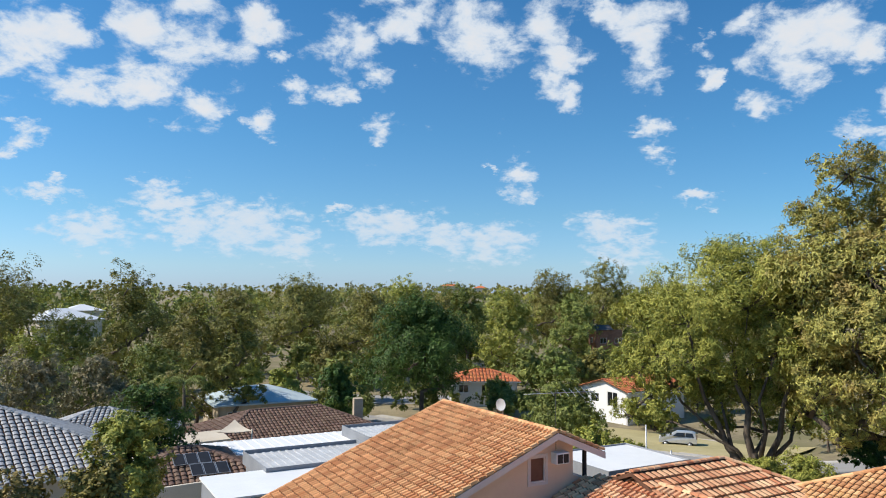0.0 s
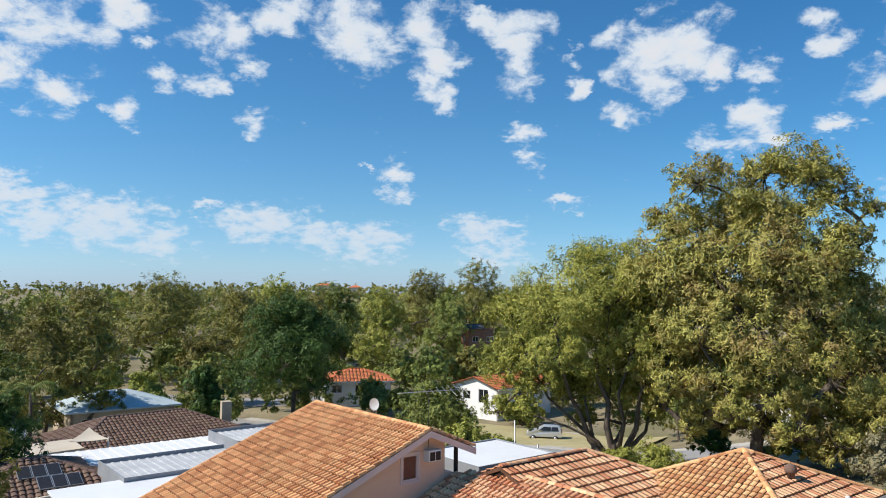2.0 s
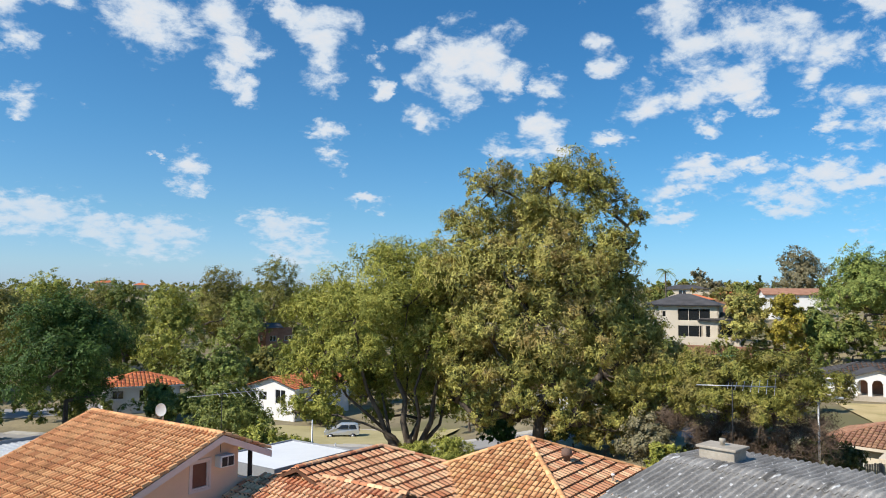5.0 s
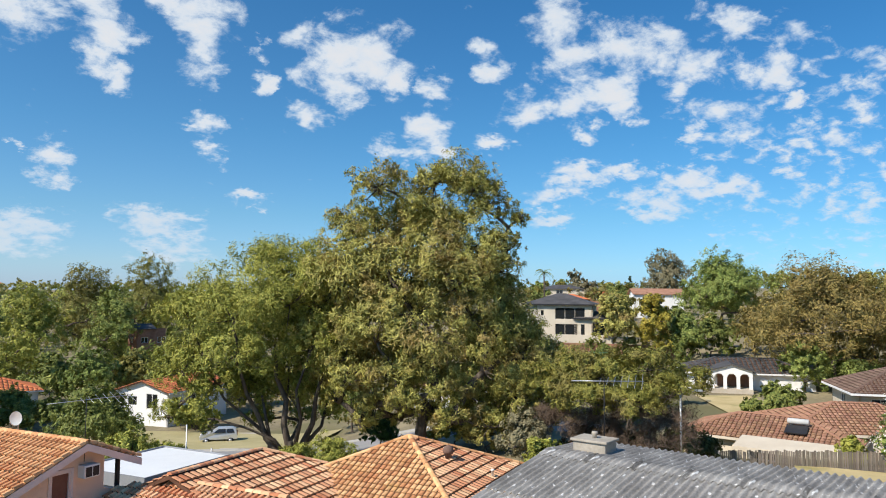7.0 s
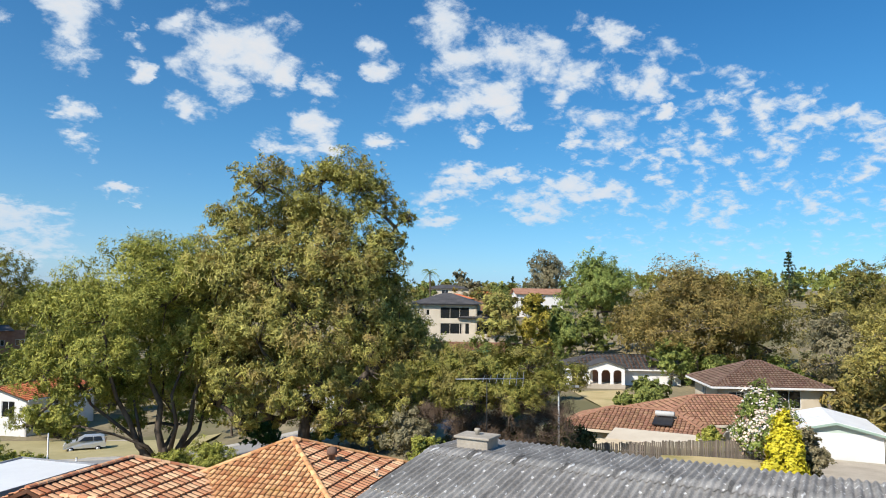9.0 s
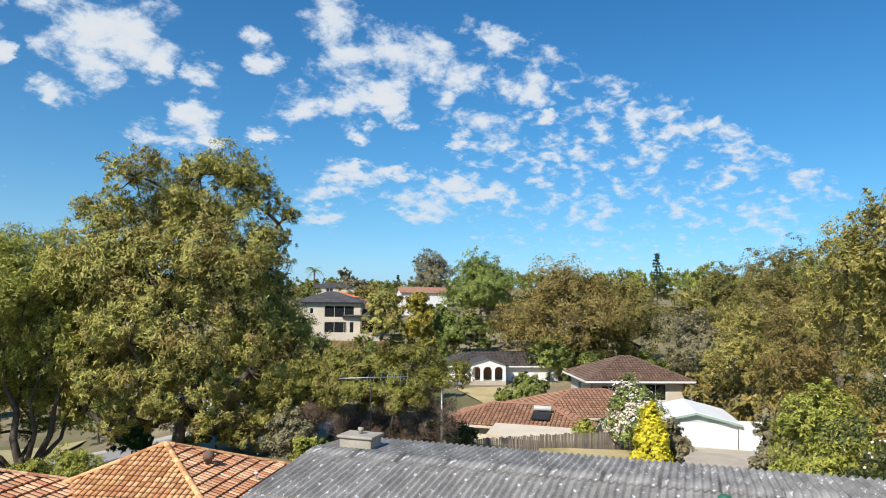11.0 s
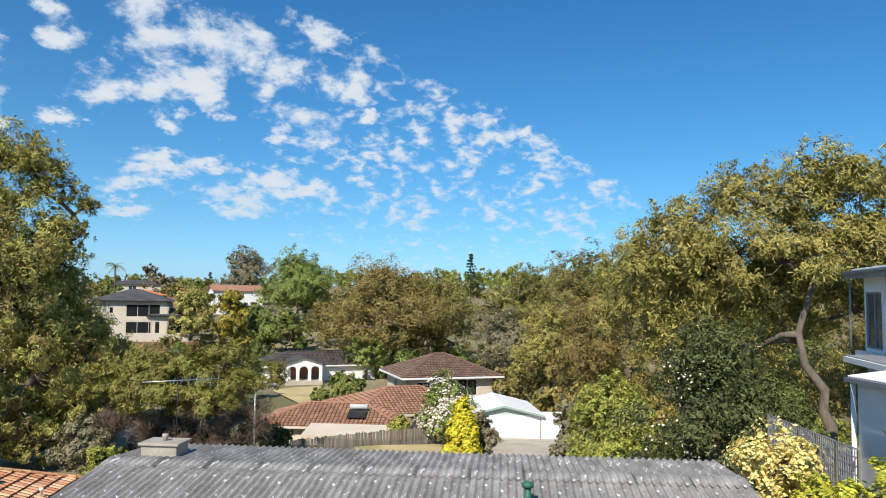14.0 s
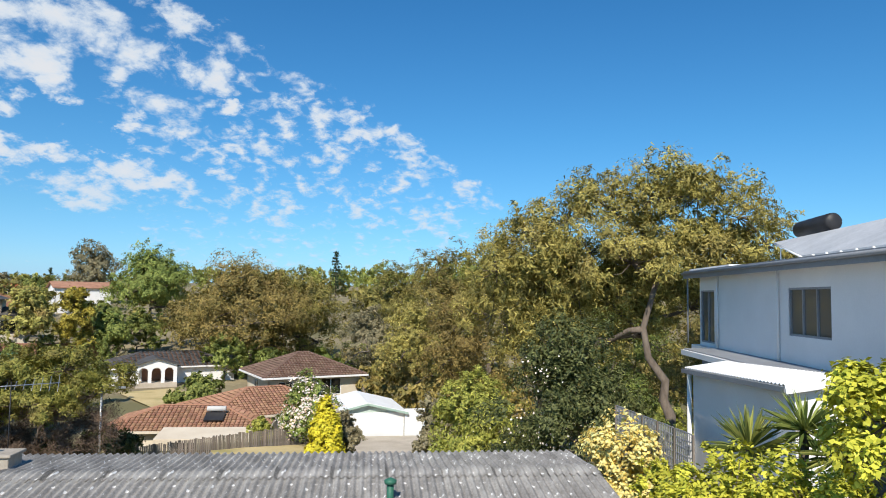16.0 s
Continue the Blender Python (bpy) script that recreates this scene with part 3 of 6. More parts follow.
GUM_LOWER = [(8.2, 0, 8.4, 2.5), (7.6, -1, 8, 2.7), (-6, -1, 7.6, 2.5), (10.4, 0, 7.4, 2.2), (4.8, -2.5, 7, 2.5), (-4, 2, 7, 3), (0.5, 2.5, 7, 3), (-2, -3, 6.6, 2.3), (-7.9, 0.5, 6.6, 2.1), (-5.6, -2, 6.2, 1.9), (5, 2, 6, 3), (10.8, 0.5, 5.8, 2.3), (1.2, -3, 5.8, 2.3), (3.4, -3, 5.4, 1.7), (-2, 1, 5.2, 2.2), (2, 1.5, 5.2, 2.4), (7.2, -2.6, 5, 2.1)]
GUM_SKIRT = [(9.4, 0, 4.6, 2.3), (-1.2, -3.6, 4.6, 1.6), (-3.5, -1, 4.4, 1.6), (-6.5, 0, 4.4, 2), (7, 1, 4, 2.2), (4, 1, 3.5, 2), (11.4, 1, 3.4, 1.7), (2.6, -3.5, 3.4, 1.7), (1, 1, 3.3, 1.8), (6.2, 0, 3.2, 1.8), (-1.5, 1, 3.1, 1.8), (5.2, -3.4, 3, 1.7), (8.6, -2, 3, 1.9), (-4.8, -1, 2.9, 1.6), (9.5, 1, 2.7, 1.8)]
bx, by = spot(-33.3, 54)
tree("gum_tree", "tall spreading gum tree with olive and rusty drooping leaves", bx, by, scaled(GUM_TOP + GUM_UPPER + GUM_LOWER + GUM_SKIRT, 0.931, 0.952),
    L_GUM, 245000, (0.26, 0.11), 11, 0.5, M_BARK, 0.6, 0.2, (0.3, 0), per=26, pad=0.36)
# the rounder tree beside it, forking low
PEPPERMINT_DOME = [(-1.5, 0, 14.3, 3), (1, 0, 14.2, 2.7), (-4.6, 0, 12.3, 2.7), (0, -2.5, 12, 3), (1.6, -1, 12, 2.4), (-6.9, 0, 11.4, 1.9), (-3.6, -2, 11, 2.8), (0, 3, 10.5, 3), (2.2, 2, 10.5, 2.2), (-6.4, 0, 10, 2.4), (1.6, -1.8, 9.4, 2), (1.5, 0, 8.8, 2.3), (-3.4, -2.5, 8.6, 2.2), (-5.8, -0.5, 8.6, 2), (2, 2, 8.5, 2), (-7, -0.5, 7.6, 2)]
PEPPERMINT_SIDES = [(0, 2, 7.6, 2.5), (2.6, 1.5, 7.6, 1.9), (3.2, 2, 6.6, 2.3), (-2.6, 2.5, 6.4, 2), (-4.8, 0, 6.4, 1.7), (2.8, 1.5, 6.2, 1.5), (-6.4, -1, 5.8, 1.6), (0, 1.2, 5.4, 1.9), (2.9, 1.5, 5.2, 1.4), (-2.8, 1.6, 5.2, 1.7), (2.6, 1.6, 5, 1.7), (-7.8, -1, 4.4, 1.4), (3, 1.5, 3.8, 1.1), (-5.9, -1, 3.6, 1.1), (-2, 2, 3.6, 1.2), (1, 2.2, 3.4, 1.2)]
bx, by = spot(-23.0, 56)
tree("peppermint_tree", "broad dense green tree on several dark forking trunks", bx, by, scaled(PEPPERMINT_DOME + PEPPERMINT_SIDES, 1.077, 1.046),
    L_BRIGHT, 145000, (0.22, 0.10), 23, 0.36, M_BARK, 0.5, 0.16, (0.2, 0), per=26, stems=1, pad=0.36, paths=[([(0, 0, 0.2), (-0.3, 0, 1.2), (-1.5, 0, 2.6), (-2.1, 0.2, 4.2), (-3.0, -0.2, 6.0), (-3.6, -1, 8.2)], 0.24), ([(0, 0, 0.6), (0.15, 0, 2), (-0.25, 0.1, 3.6), (-0.1, 0, 5.4), (-0.9, 0, 7.2), (-1, 0, 9.6)], 0.26), ([(-0.1, -0.1, 1.4), (-0.9, -0.5, 2.6), (-3.0, -0.8, 3.6), (-5.2, -0.8, 4.3)], 0.13), ([(-0.9, 0, 2.4), (-2.6, 0.4, 3.8), (-4.6, 0, 5.6), (-5.6, 0, 7.4)], 0.13), ([(0.6, 0, 2.0), (1.0, -0.6, 4.0), (0.6, -1, 6.2), (1.4, -1.4, 8.6)], 0.15), ([(0.1, 0, 0.5), (1.1, 0, 2.0), (1.9, 0.2, 3.6), (2.1, 0, 5.6), (2.8, -1, 8.6)], 0.24), ([(0.3, 0, 1.0), (1.8, 0.3, 2.5), (2.6, 0.8, 3.3), (3.0, 1.4, 5.0)], 0.18), ([(-1.1, 0.4, -0.4), (-1.3, 0.3, 2.8), (-1.9, 0, 5.8)], 0.17)])
# the tall gum beside the white house
bx, by = spot(-95.3, 40)
tree("gum_tree", "tall gum tree with a bent pale trunk and an open crown", bx, by, [
    (-9.0, 0, 12.0, 2.2), (-7.0, 0, 13.8, 2.4), (-5.0, 0.5, 14.9, 2.4), (-2.8, 0, 15.5, 2.4), (-0.4, 0, 15.9, 2.4), (1.8, 0, 15.9, 2.2), (3.8, 0, 14.8, 2.2), (-1.6, -0.5, 12.4, 2.2), (0.9, 0.3, 12.6, 2.1), (-5.0, 0.5, 12.2, 2.3), (3.4, 0, 12.4, 2.0), (5.2, 0.5, 13.4, 2.0),
    (-6.5, 1, 11.2, 2.6), (-3.8, 0, 13.0, 2.6), (-0.8, 1, 14.0, 2.2), (2.4, 1, 13.4, 2.1), (-9.5, 1, 9.5, 2.4), (-6.0, 2, 9.0, 2.6), (-2.8, 2, 10.2, 2.5), (1.5, 3, 10.0, 2.0), (4.4, 2, 10.8, 2.0),
    (6.8, 1, 12.2, 1.5), (-4.6, 1.5, 10.6, 2.4), (-1.4, 2.5, 11.6, 2.4), (2.6, 2.5, 11.6, 2.2), (-7.6, 2, 7.2, 2.4), (-4.2, 2.5, 7.4, 2.4), (-1.4, 3, 8.4, 2.2)],
    L_SUNGUM, 120000, (0.23, 0.097), 31, 0.28, M_GUMBARK, 0.45, 0.45, (-0.5, 0), per=26, pad=0.35, paths=[([(-0.5, 0, -0.4), (-0.3, 0, 1.6), (0.3, 0, 3.2), (0.35, 0, 4.4), (0.0, 0, 5.2), (0.1, 0, 6.2), (-0.75, 0, 7.4), (-1.0, 0, 9.0), (-0.2, 0, 11.8)], 0.30)])


# ---- roofs ----
def tile_template(w, l, curve=0.05, lip=0.045):
    xs, zs = (0.0, 0.16, 0.40, 0.64, 0.80), (-0.1, 0.75, 1.0, 0.75, -0.1)
    v = []
    for yy, lift in ((0.0, lip), (l * 0.91, 0.0)):
        v += [(a * w, yy, b * curve + lift) for a, b in zip(xs, zs)]
    v += [(a * w, 0.005, b * curve - 0.012) for a, b in zip(xs, zs)]
    f = [(i, i + 1, i + 6, i + 5) for i in range(4)] + [(i + 10, i + 11, i + 1, i) for i in range(4)]
    return v, f


TILE_MESH = {}


def tile_mesh(tile, mat):
    key = (tile, mat.name)
    if key not in TILE_MESH:
        v, f = tile_template(*tile)
        me = bpy.data.meshes.new("roof_tile")
        me.from_pydata(v, [], f)
        me.materials.append(mat)
        TILE_MESH[key] = me
    return TILE_MESH[key]


def inside(poly, x, y):
    hit = False
    for (x0, y0), (x1, y1) in zip(poly, poly[1:] + poly[:1]):
        if (y0 > y) != (y1 > y) and x < (x1 - x0) * (y - y0) / (y1 - y0) + x0:
            hit = not hit
    return hit


def facet_tiles(pts, w, l):
    """Poses of the tiles that cover one roof plane; its first two points are the eave."""
    p = [Vector(q) for q in pts]
    u = (p[1] - p[0]).normalized()
    nrm = u.cross(p[2] - p[0]).normalized()
    v = nrm.cross(u)
    poly = [((q - p[0]).dot(u), (q - p[0]).dot(v)) for q in p]
    x0, x1 = min(q[0] for q in poly), max(q[0] for q in poly)
    y1 = max(q[1] for q in poly)
    frame_m = Matrix((u, v, nrm)).transposed().to_4x4()
    out = []
    rng = random.Random(len(pts) * 7 + int(y1 * 100))
    for j in range(int(y1 / l) + 1):
        off = rng.uniform(-0.02, 0.02)
        for i in range(int((x1 - x0) / w) + 2):
            cx, cy = x0 + (i + 0.0) * w + off, j * l
            if inside(poly, cx + w / 2, cy + l * 0.45):
                out.append(Matrix.Translation(p[0] + u * cx + v * cy + nrm * (0.012 + rng.uniform(0, 0.008))) @ frame_m @ pose(0, 0, 0, rng.uniform(-0.8, 0.8), rng.uniform(-0.8, 0.8), rng.uniform(-1.0, 1.0)))
    return out


def roof_plane(parent, pts, mat, joined_mat, tile=None, singles=0, name="roof_plane"):
    """A roof plane: a thin deck, and tiles on it, the first singles of them as pieces of their own."""
    p = [Vector(q) for q in pts]
    nrm = (p[1] - p[0]).cross(p[2] - p[0]).normalized()
    k = len(p)
    vs = p + [q - nrm * 0.12 for q in p]
    fs = [tuple(range(k)), tuple(range(2 * k - 1, k - 1, -1))] + [(i, i + k, (i + 1) % k + k, (i + 1) % k) for i in range(k)]
    deck = mesh_part(name, vs, fs, M_UNDER if tile else mat, parent)
    if tile:
        poses = facet_tiles(pts, *tile[:2])
        if singles:
            mine = poses[-singles:]
            rest = poses[:-singles]
            me = tile_mesh(tile, mat)
            for m in mine:
                o = new("roof_tile", me)
                o.parent = deck
                o.matrix_basis = m
        else:
            rest = poses
        if rest:
            tv, tf = tile_template(*tile)
            tv = np.c_[np.array(tv), np.ones(len(tv))]
            vs = np.concatenate([(tv @ np.array(m).T)[:, :3] for m in rest])
            fs = [tuple(i + q * len(tv) for i in f) for q in range(len(rest)) for f in tf]
            tagged(mesh_part("roof_tiles", vs, fs, joined_mat, deck), kind="stuff")
    return deck


def ridge_caps(parent, a, b, mat, size=0.34, r=0.11, single=True):
    """Half-round cap tiles along a ridge or hip."""
    a, b = Vector(a), Vector(b)
    n = max(1, int((b - a).length / size))
    d = (b - a).normalized()
    side = d.cross(Vector((0, 0, 1))).normalized()
    up = side.cross(d)
    vs, fs = [], []
    for s, rr in ((0, r * 1.12), (1, r * 0.95)):
        for i in range(6):
            w = math.pi * i / 5
            vs.append((math.cos(w) * rr, s * size * 1.08, math.sin(w) * rr * 0.75))
    fs = [(i, i + 1, i + 7, i + 6) for i in range(5)] + [(5, 4, 3, 2, 1, 0)]
    me = bpy.data.meshes.new("ridge_cap")
    me.from_pydata(vs, [], fs)
    me.materials.append(mat)
    rot = Matrix((side, d, up)).transposed().to_4x4()
    for i in range(n):
        o = new("ridge_cap", me)
        o.parent = parent
        o.matrix_basis = Matrix.Translation(a + d * i * (b - a).length / n) @ rot


def wall_slab(parent, a, b, h, openings, mat, thick=0.22, z0=0.0, name="wall", base=-1.5, slope=None):
    """A wall from a to b (plan points, outside on the right hand) with openings (u, z, w, h) cut through it."""
    a, b = Vector((*a, 0)), Vector((*b, 0))
    l = (b - a).length
    d = (b - a) / l
    m = Matrix.Translation(a + Vector((0, 0, z0))) @ Matrix((d, Vector((-d.y, d.x, 0)), Vector((0, 0, 1)))).transposed().to_4x4()
    bm = bmesh.new()
    x = 0.0
    for u, w in sorted({(o[0], o[2]) for o in openings}):
        if u > x:
            add_box(bm, (x, 0, base), (u, thick, h), m)
        foot = base
        for z, hh in sorted((o[1], o[3]) for o in openings if (o[0], o[2]) == (u, w)):
            add_box(bm, (u, 0, foot), (u + w, thick, z), m)
            foot = z + hh
        if foot < h:
            add_box(bm, (u, 0, foot), (u + w, thick, h), m)
        x = u + w
    if x < l:
        add_box(bm, (x, 0, base), (l, thick, h), m)
    bmesh.ops.remove_doubles(bm, verts=bm.verts[:], dist=0.0005)
    wall = part(name, bm, mat, parent)
    return wall, m


def window(parent, m, u, z, w, h, frame_mat, bars=1, depth=0.10, pane_mat=None, rails=0):
    """Frame and panes set into an opening of a wall."""
    t = 0.06
    vs = []
    for y in (depth - 0.06, depth + 0.04):
        for k in (0.0, t):
            vs += [m @ Vector(q) for q in ((u + k, y, z + k), (u + w - k, y, z + k), (u + w - k, y, z + h - k), (u + k, y, z + h - k))]
    fs = []
    for i in range(4):
        j = (i + 1) % 4
        fs += [(i, j, j + 4, i + 4), (j + 8, i + 8, i + 12, j + 12), (j, i, i + 8, j + 8), (i + 4, j + 4, j + 12, i + 12)]
    fr = mesh_part("window", vs, fs, frame_mat, parent)
    for i in range(bars):
        c = u + w * (i + 1) / (bars + 1)
        bm = bmesh.new()
        add_box(bm, (c - t / 2, depth - 0.05, z + t), (c + t / 2, depth + 0.03, z + h - t), m)
        part("mullion", bm, frame_mat, fr)
    for i in range(bars + 1):
        bm = bmesh.new()
        add_box(bm, (u + w * i / (bars + 1) + t * 0.5, depth, z + t), (u + w * (i + 1) / (bars + 1) - t * 0.5, depth + 0.012, z + h - t), m)
        part("pane", bm, pane_mat or M_PANE, fr)
    return fr


def house(name, label, x, y, yaw, w, d, wall_h, z, roof, pitch, wall_mat, roof_mat, tile=None, eave=0.5, openings=(), trim=None, singles=0, frame_mat=None, caps=True, ridge=None, cap_mat=None, joined=None, category="house", base=-1.5):
    """A house of plan w by d about its middle; openings: (side, u, z, w, h, bars) with sides s, e, n, w."""
    h = root(name, x, y, z, yaw)
    tagged(h, label, category)
    c = [(-w / 2, -d / 2), (w / 2, -d / 2), (w / 2, d / 2), (-w / 2, d / 2)]
    for i, s in enumerate("senw"):
        op = [o for o in openings if o[0] == s]
        wl, m = wall_slab(h, c[i], c[(i + 1) % 4], wall_h, [o[1:5] for o in op], wall_mat, base=base)
        for o in op:
            window(wl, m, *o[1:5], frame_mat or M_WHITE, o[5] if len(o) > 5 else 1)
    W2, D2 = w / 2 + eave, d / 2 + eave
    ez = wall_h - pitch * eave + 0.12
    jm = joined or roof_mat
    if roof == "hip":
        half = min(W2, D2)
        rz = ez + pitch * half
        if w >= d:
            ra, rb = (-(W2 - half), 0, rz), (W2 - half, 0, rz)
            planes = [[(-W2, -D2, ez), (W2, -D2, ez), rb, ra], [(W2, -D2, ez), (W2, D2, ez), rb], [(W2, D2, ez), (-W2, D2, ez), ra, rb], [(-W2, D2, ez), (-W2, -D2, ez), ra]]
        else:
            ra, rb = (0, -(D2 - half), rz), (0, D2 - half, rz)
            planes = [[(-W2, -D2, ez), (W2, -D2, ez), ra], [(W2, -D2, ez), (W2, D2, ez), rb, ra], [(W2, D2, ez), (-W2, D2, ez), rb], [(-W2, D2, ez), (-W2, -D2, ez), ra, rb]]
        hips = [(p[0], p[-1]) for p in planes] + ([(ra, rb)] if ra != rb else [])
    elif roof == "gable":
        rz = ez + pitch * D2
        ra, rb = (-W2, 0, rz), (W2, 0, rz)
        planes = [[(-W2, -D2, ez), (W2, -D2, ez), rb, ra], [(W2, D2, ez), (-W2, D2, ez), ra, rb]]
        hips = [(ra, rb)]
        for sx in (-1, 1):
            xx = sx * w / 2
            t = 0.2 * sx
            hh = pitch * d / 2
            vs = [(xx, -d / 2, wall_h), (xx, d / 2, wall_h), (xx, 0, wall_h + hh), (xx - t, -d / 2, wall_h), (xx - t, d / 2, wall_h), (xx - t, 0, wall_h + hh)]
            mesh_part("gable_wall", vs, [(0, 1, 2), (5, 4, 3), (0, 3, 4, 1), (1, 4, 5, 2), (2, 5, 3, 0)], wall_mat, h)
    else:
        planes, hips = [], []
        box("roof", (-W2, -D2, wall_h), (W2, D2, wall_h + 0.2), roof_mat, h)
    for p in planes:
        roof_plane(h, p, roof_mat, jm, tile, singles)
    if tile and caps:
        for a, b in hips:
            ridge_caps(h, a, b, cap_mat or jm, 0.4, 0.13)
    if trim and planes:
        # fascia and gutter round the eaves
        for p in planes:
            a, b = Vector(p[0]), Vector(p[1])
            dd = (b - a).normalized()
            o = Vector((dd.y, -dd.x, 0))
            bm = bmesh.new()
            mm = Matrix.Translation(a) @ Matrix((dd, -o, Vector((0, 0, 1)))).transposed().to_4x4()
            add_box(bm, (0, -0.09, -0.18), ((b - a).length, -0.004, 0.0), mm)
            part("gutter", bm, trim, h)
    return h


AX = math.degrees(math.atan2(0.489, 0.872))  # the terracotta house stands turned by this


def terracotta_house():
    """The tiled house: an upper gable, a long wing with a hip, and a hipped pavilion."""
    ux, uy = Vector((0.872, 0.489, 0)), Vector((-0.489, 0.872, 0))   # across and along
    G = Vector((4.27, 26.66, EYE - 4.97))
    h = root("terracotta_house", G.x, G.y, gz(G.x, G.y), math.degrees(math.atan2(ux.y, ux.x)))
    tagged(h, "peach rendered house with weathered orange clay tile roofs", "house")
    zz = G.z - h.location.z
    inv = h.matrix_basis.inverted()

    def loc(x, y, z):
        return tuple(inv @ Vector((x, y, z)))
    tile = (0.235, 0.34, 0.10, 0.04)
    p = 0.404
    # main gable: local x across, y along the ridge (away)
    L, Rr, far = 9.4, 2.25, 8.6
    a = roof_plane(h, [(-L, far, zz - p * L), (-L, 0, zz - p * L), (0, 0, zz), (0, far, zz)], M_TERRA, M_TERRA_J, tile, 300)
    b = roof_plane(h, [(Rr, 0, zz - p * Rr), (Rr, far, zz - p * Rr), (0, far, zz), (0, 0, zz)], M_TERRA, M_TERRA_J, tile, 0)
    ridge_caps(h, (0, far, zz + 0.04), (0, 0.0, zz + 0.04), M_TERRA)
    ridge_caps(h, (-L, far, zz - p * L + 0.04), (0, far, zz + 0.04), M_TERRA, r=0.09)
    ridge_caps(h, (-L, 0.04, zz - p * L + 0.02), (0, 0.04, zz + 0.02), M_TERRA, r=0.07)
    # barge boards
    for x1, nm in ((-L, "barge_board"), (Rr, "barge_board")):
        vs = [(0, -0.03, zz - 0.02), (x1, -0.03, zz - p * abs(x1) - 0.02), (x1, -0.03, zz - p * abs(x1) - 0.26), (0, -0.03, zz - 0.26)]
        vs += [(q[0], 0.02, q[2]) for q in vs]
        f = [(0, 1, 2, 3), (7, 6, 5, 4), (0, 4, 5, 1), (1, 5, 6, 2), (2, 6, 7, 3), (3, 7, 4, 0)]
        mesh_part(nm, vs, f, M_TRIM, h, "pinkish white painted board")
    # gable wall, set back under the barge, with a window opening
    wy = 0.45
    wx0, wx1, wz0, wz1 = -0.96, -0.24, zz - 1.84, zz - 0.90
    bot = zz - 4.2
    bm = bmesh.new()

    def prism(pts):
        f = [bm.verts.new((q[0], wy, q[1])) for q in pts]
        g = [bm.verts.new((q[0], wy + 0.2, q[1])) for q in pts]
        bm.faces.new(f)
        bm.faces.new(g[::-1])
        k = len(pts)
        for i in range(k):
            bm.faces.new((f[i], g[i], g[(i + 1) % k], f[(i + 1) % k]))

    def under(xx):
        return zz - p * abs(xx) - 0.14
    wl, wr = -L + 0.6, 1.05
    prism([(wl, bot), (wx0, bot), (wx0, under(wx0)), (wl, under(wl))])
    prism([(wx0, bot), (wx1, bot), (wx1, wz0), (wx0, wz0)])
    prism([(wx0, wz1), (wx1, wz1), (wx1, under(wx1)), (wx0, under(wx0))])
    prism([(wx1, bot), (wr, bot), (wr, under(wr)), (0, under(0)), (wx1, under(wx1))])
    prism([(wr, bot), (1.75, bot), (1.75, zz - 1.95), (wr, zz - 1.72)])
    bmesh.ops.recalc_face_normals(bm, faces=bm.faces[:])
    wall = part("wall", bm, M_PEACH, h)
    mm = Matrix.Translation((0, wy, 0))
    window(wall, mm, wx0, wz0, wx1 - wx0, wz1 - wz0, M_TRIM, 0, 0.06, material("brown_blind", (0.14, 0.06, 0.045), (0.19, 0.09, 0.065), 3.0, 0.5, 0.05))
    bm = bmesh.new()
    for lo, hi in (((wx0 - .09, wz0 - .09), (wx1 + .09, wz0)), ((wx0 - .09, wz1), (wx1 + .09, wz1 + .09)), ((wx0 - .09, wz0), (wx0, wz1)), ((wx1, wz0), (wx1 + .09, wz1))):
        add_box(bm, (lo[0], wy - 0.03, lo[1]), (hi[0], wy + 0.01, hi[1]))
    part("window_surround", bm, M_TRIM, wall)
    box("wall", (wr - 0.2, wy + 0.2, bot), (wr, far - 0.3, zz - p * wr - 0.14), M_PEACH, h)
    box("eave_post", (1.62, wy + 0.02, zz - 1.95), (1.74, wy + 0.14, zz - p * 1.75 - 0.1), M_DARK, h)
    box("sill_board", (wr, wy - 0.03, zz - 1.74), (1.78, wy + 0.24, zz - 1.69), M_TRIM, h, m=Matrix.Translation((wr, 0, zz - 1.72)) @ pose(0, 0, 0, 0, 18, 0) @ Matrix.Translation((-wr, 0, -zz + 1.72)))
    box("wall", (wl, far - 0.5, bot), (wr - 0.2, far - 0.3, zz - p * L), M_PEACH, h)
    box("wall", (wl, wy + 0.2, bot), (wl + 0.2, far - 0.5, zz - p * L - 0.1), M_PEACH, h)
    # air conditioner on the gable
    ac = box("air_conditioner", (0.02, wy - 0.34, zz - 1.20), (0.62, wy + 0.1, zz - 0.78), M_WHITE, h, "white box air conditioner through the wall", 0.02)
    for q in range(2):
        box("grille", (0.07 + q * 0.27, wy - 0.352, zz - 1.16), (0.30 + q * 0.27, wy - 0.338, zz - 0.84), M_DARK, ac)
    # wing: ridge across, hip at its end
    rx0, rx1 = 1.75, loc(10.9, 28.2, 0)[0]
    ry = loc(10.9, 28.2, 0)[1]
    rz = EYE - 6.2 - h.location.z
    dn = 5.2
    wtile = (0.28, 0.46, 0.022, 0.060)
    roof_plane(h, [(rx0 - 0.02, ry - dn, rz - p * dn), (rx1 + dn, ry - dn, rz - p * dn), (rx1, ry, rz), (rx0 - 0.02, ry, rz)], M_TERRA2, M_TERRA2_J, wtile, 300)
    bk = 1.6
    roof_plane(h, [(rx1 + bk, ry + bk, rz - p * bk), (rx0, ry + bk, rz - p * bk), (rx0, ry, rz), (rx1, ry, rz)], M_TERRA2, M_TERRA2_J, wtile)
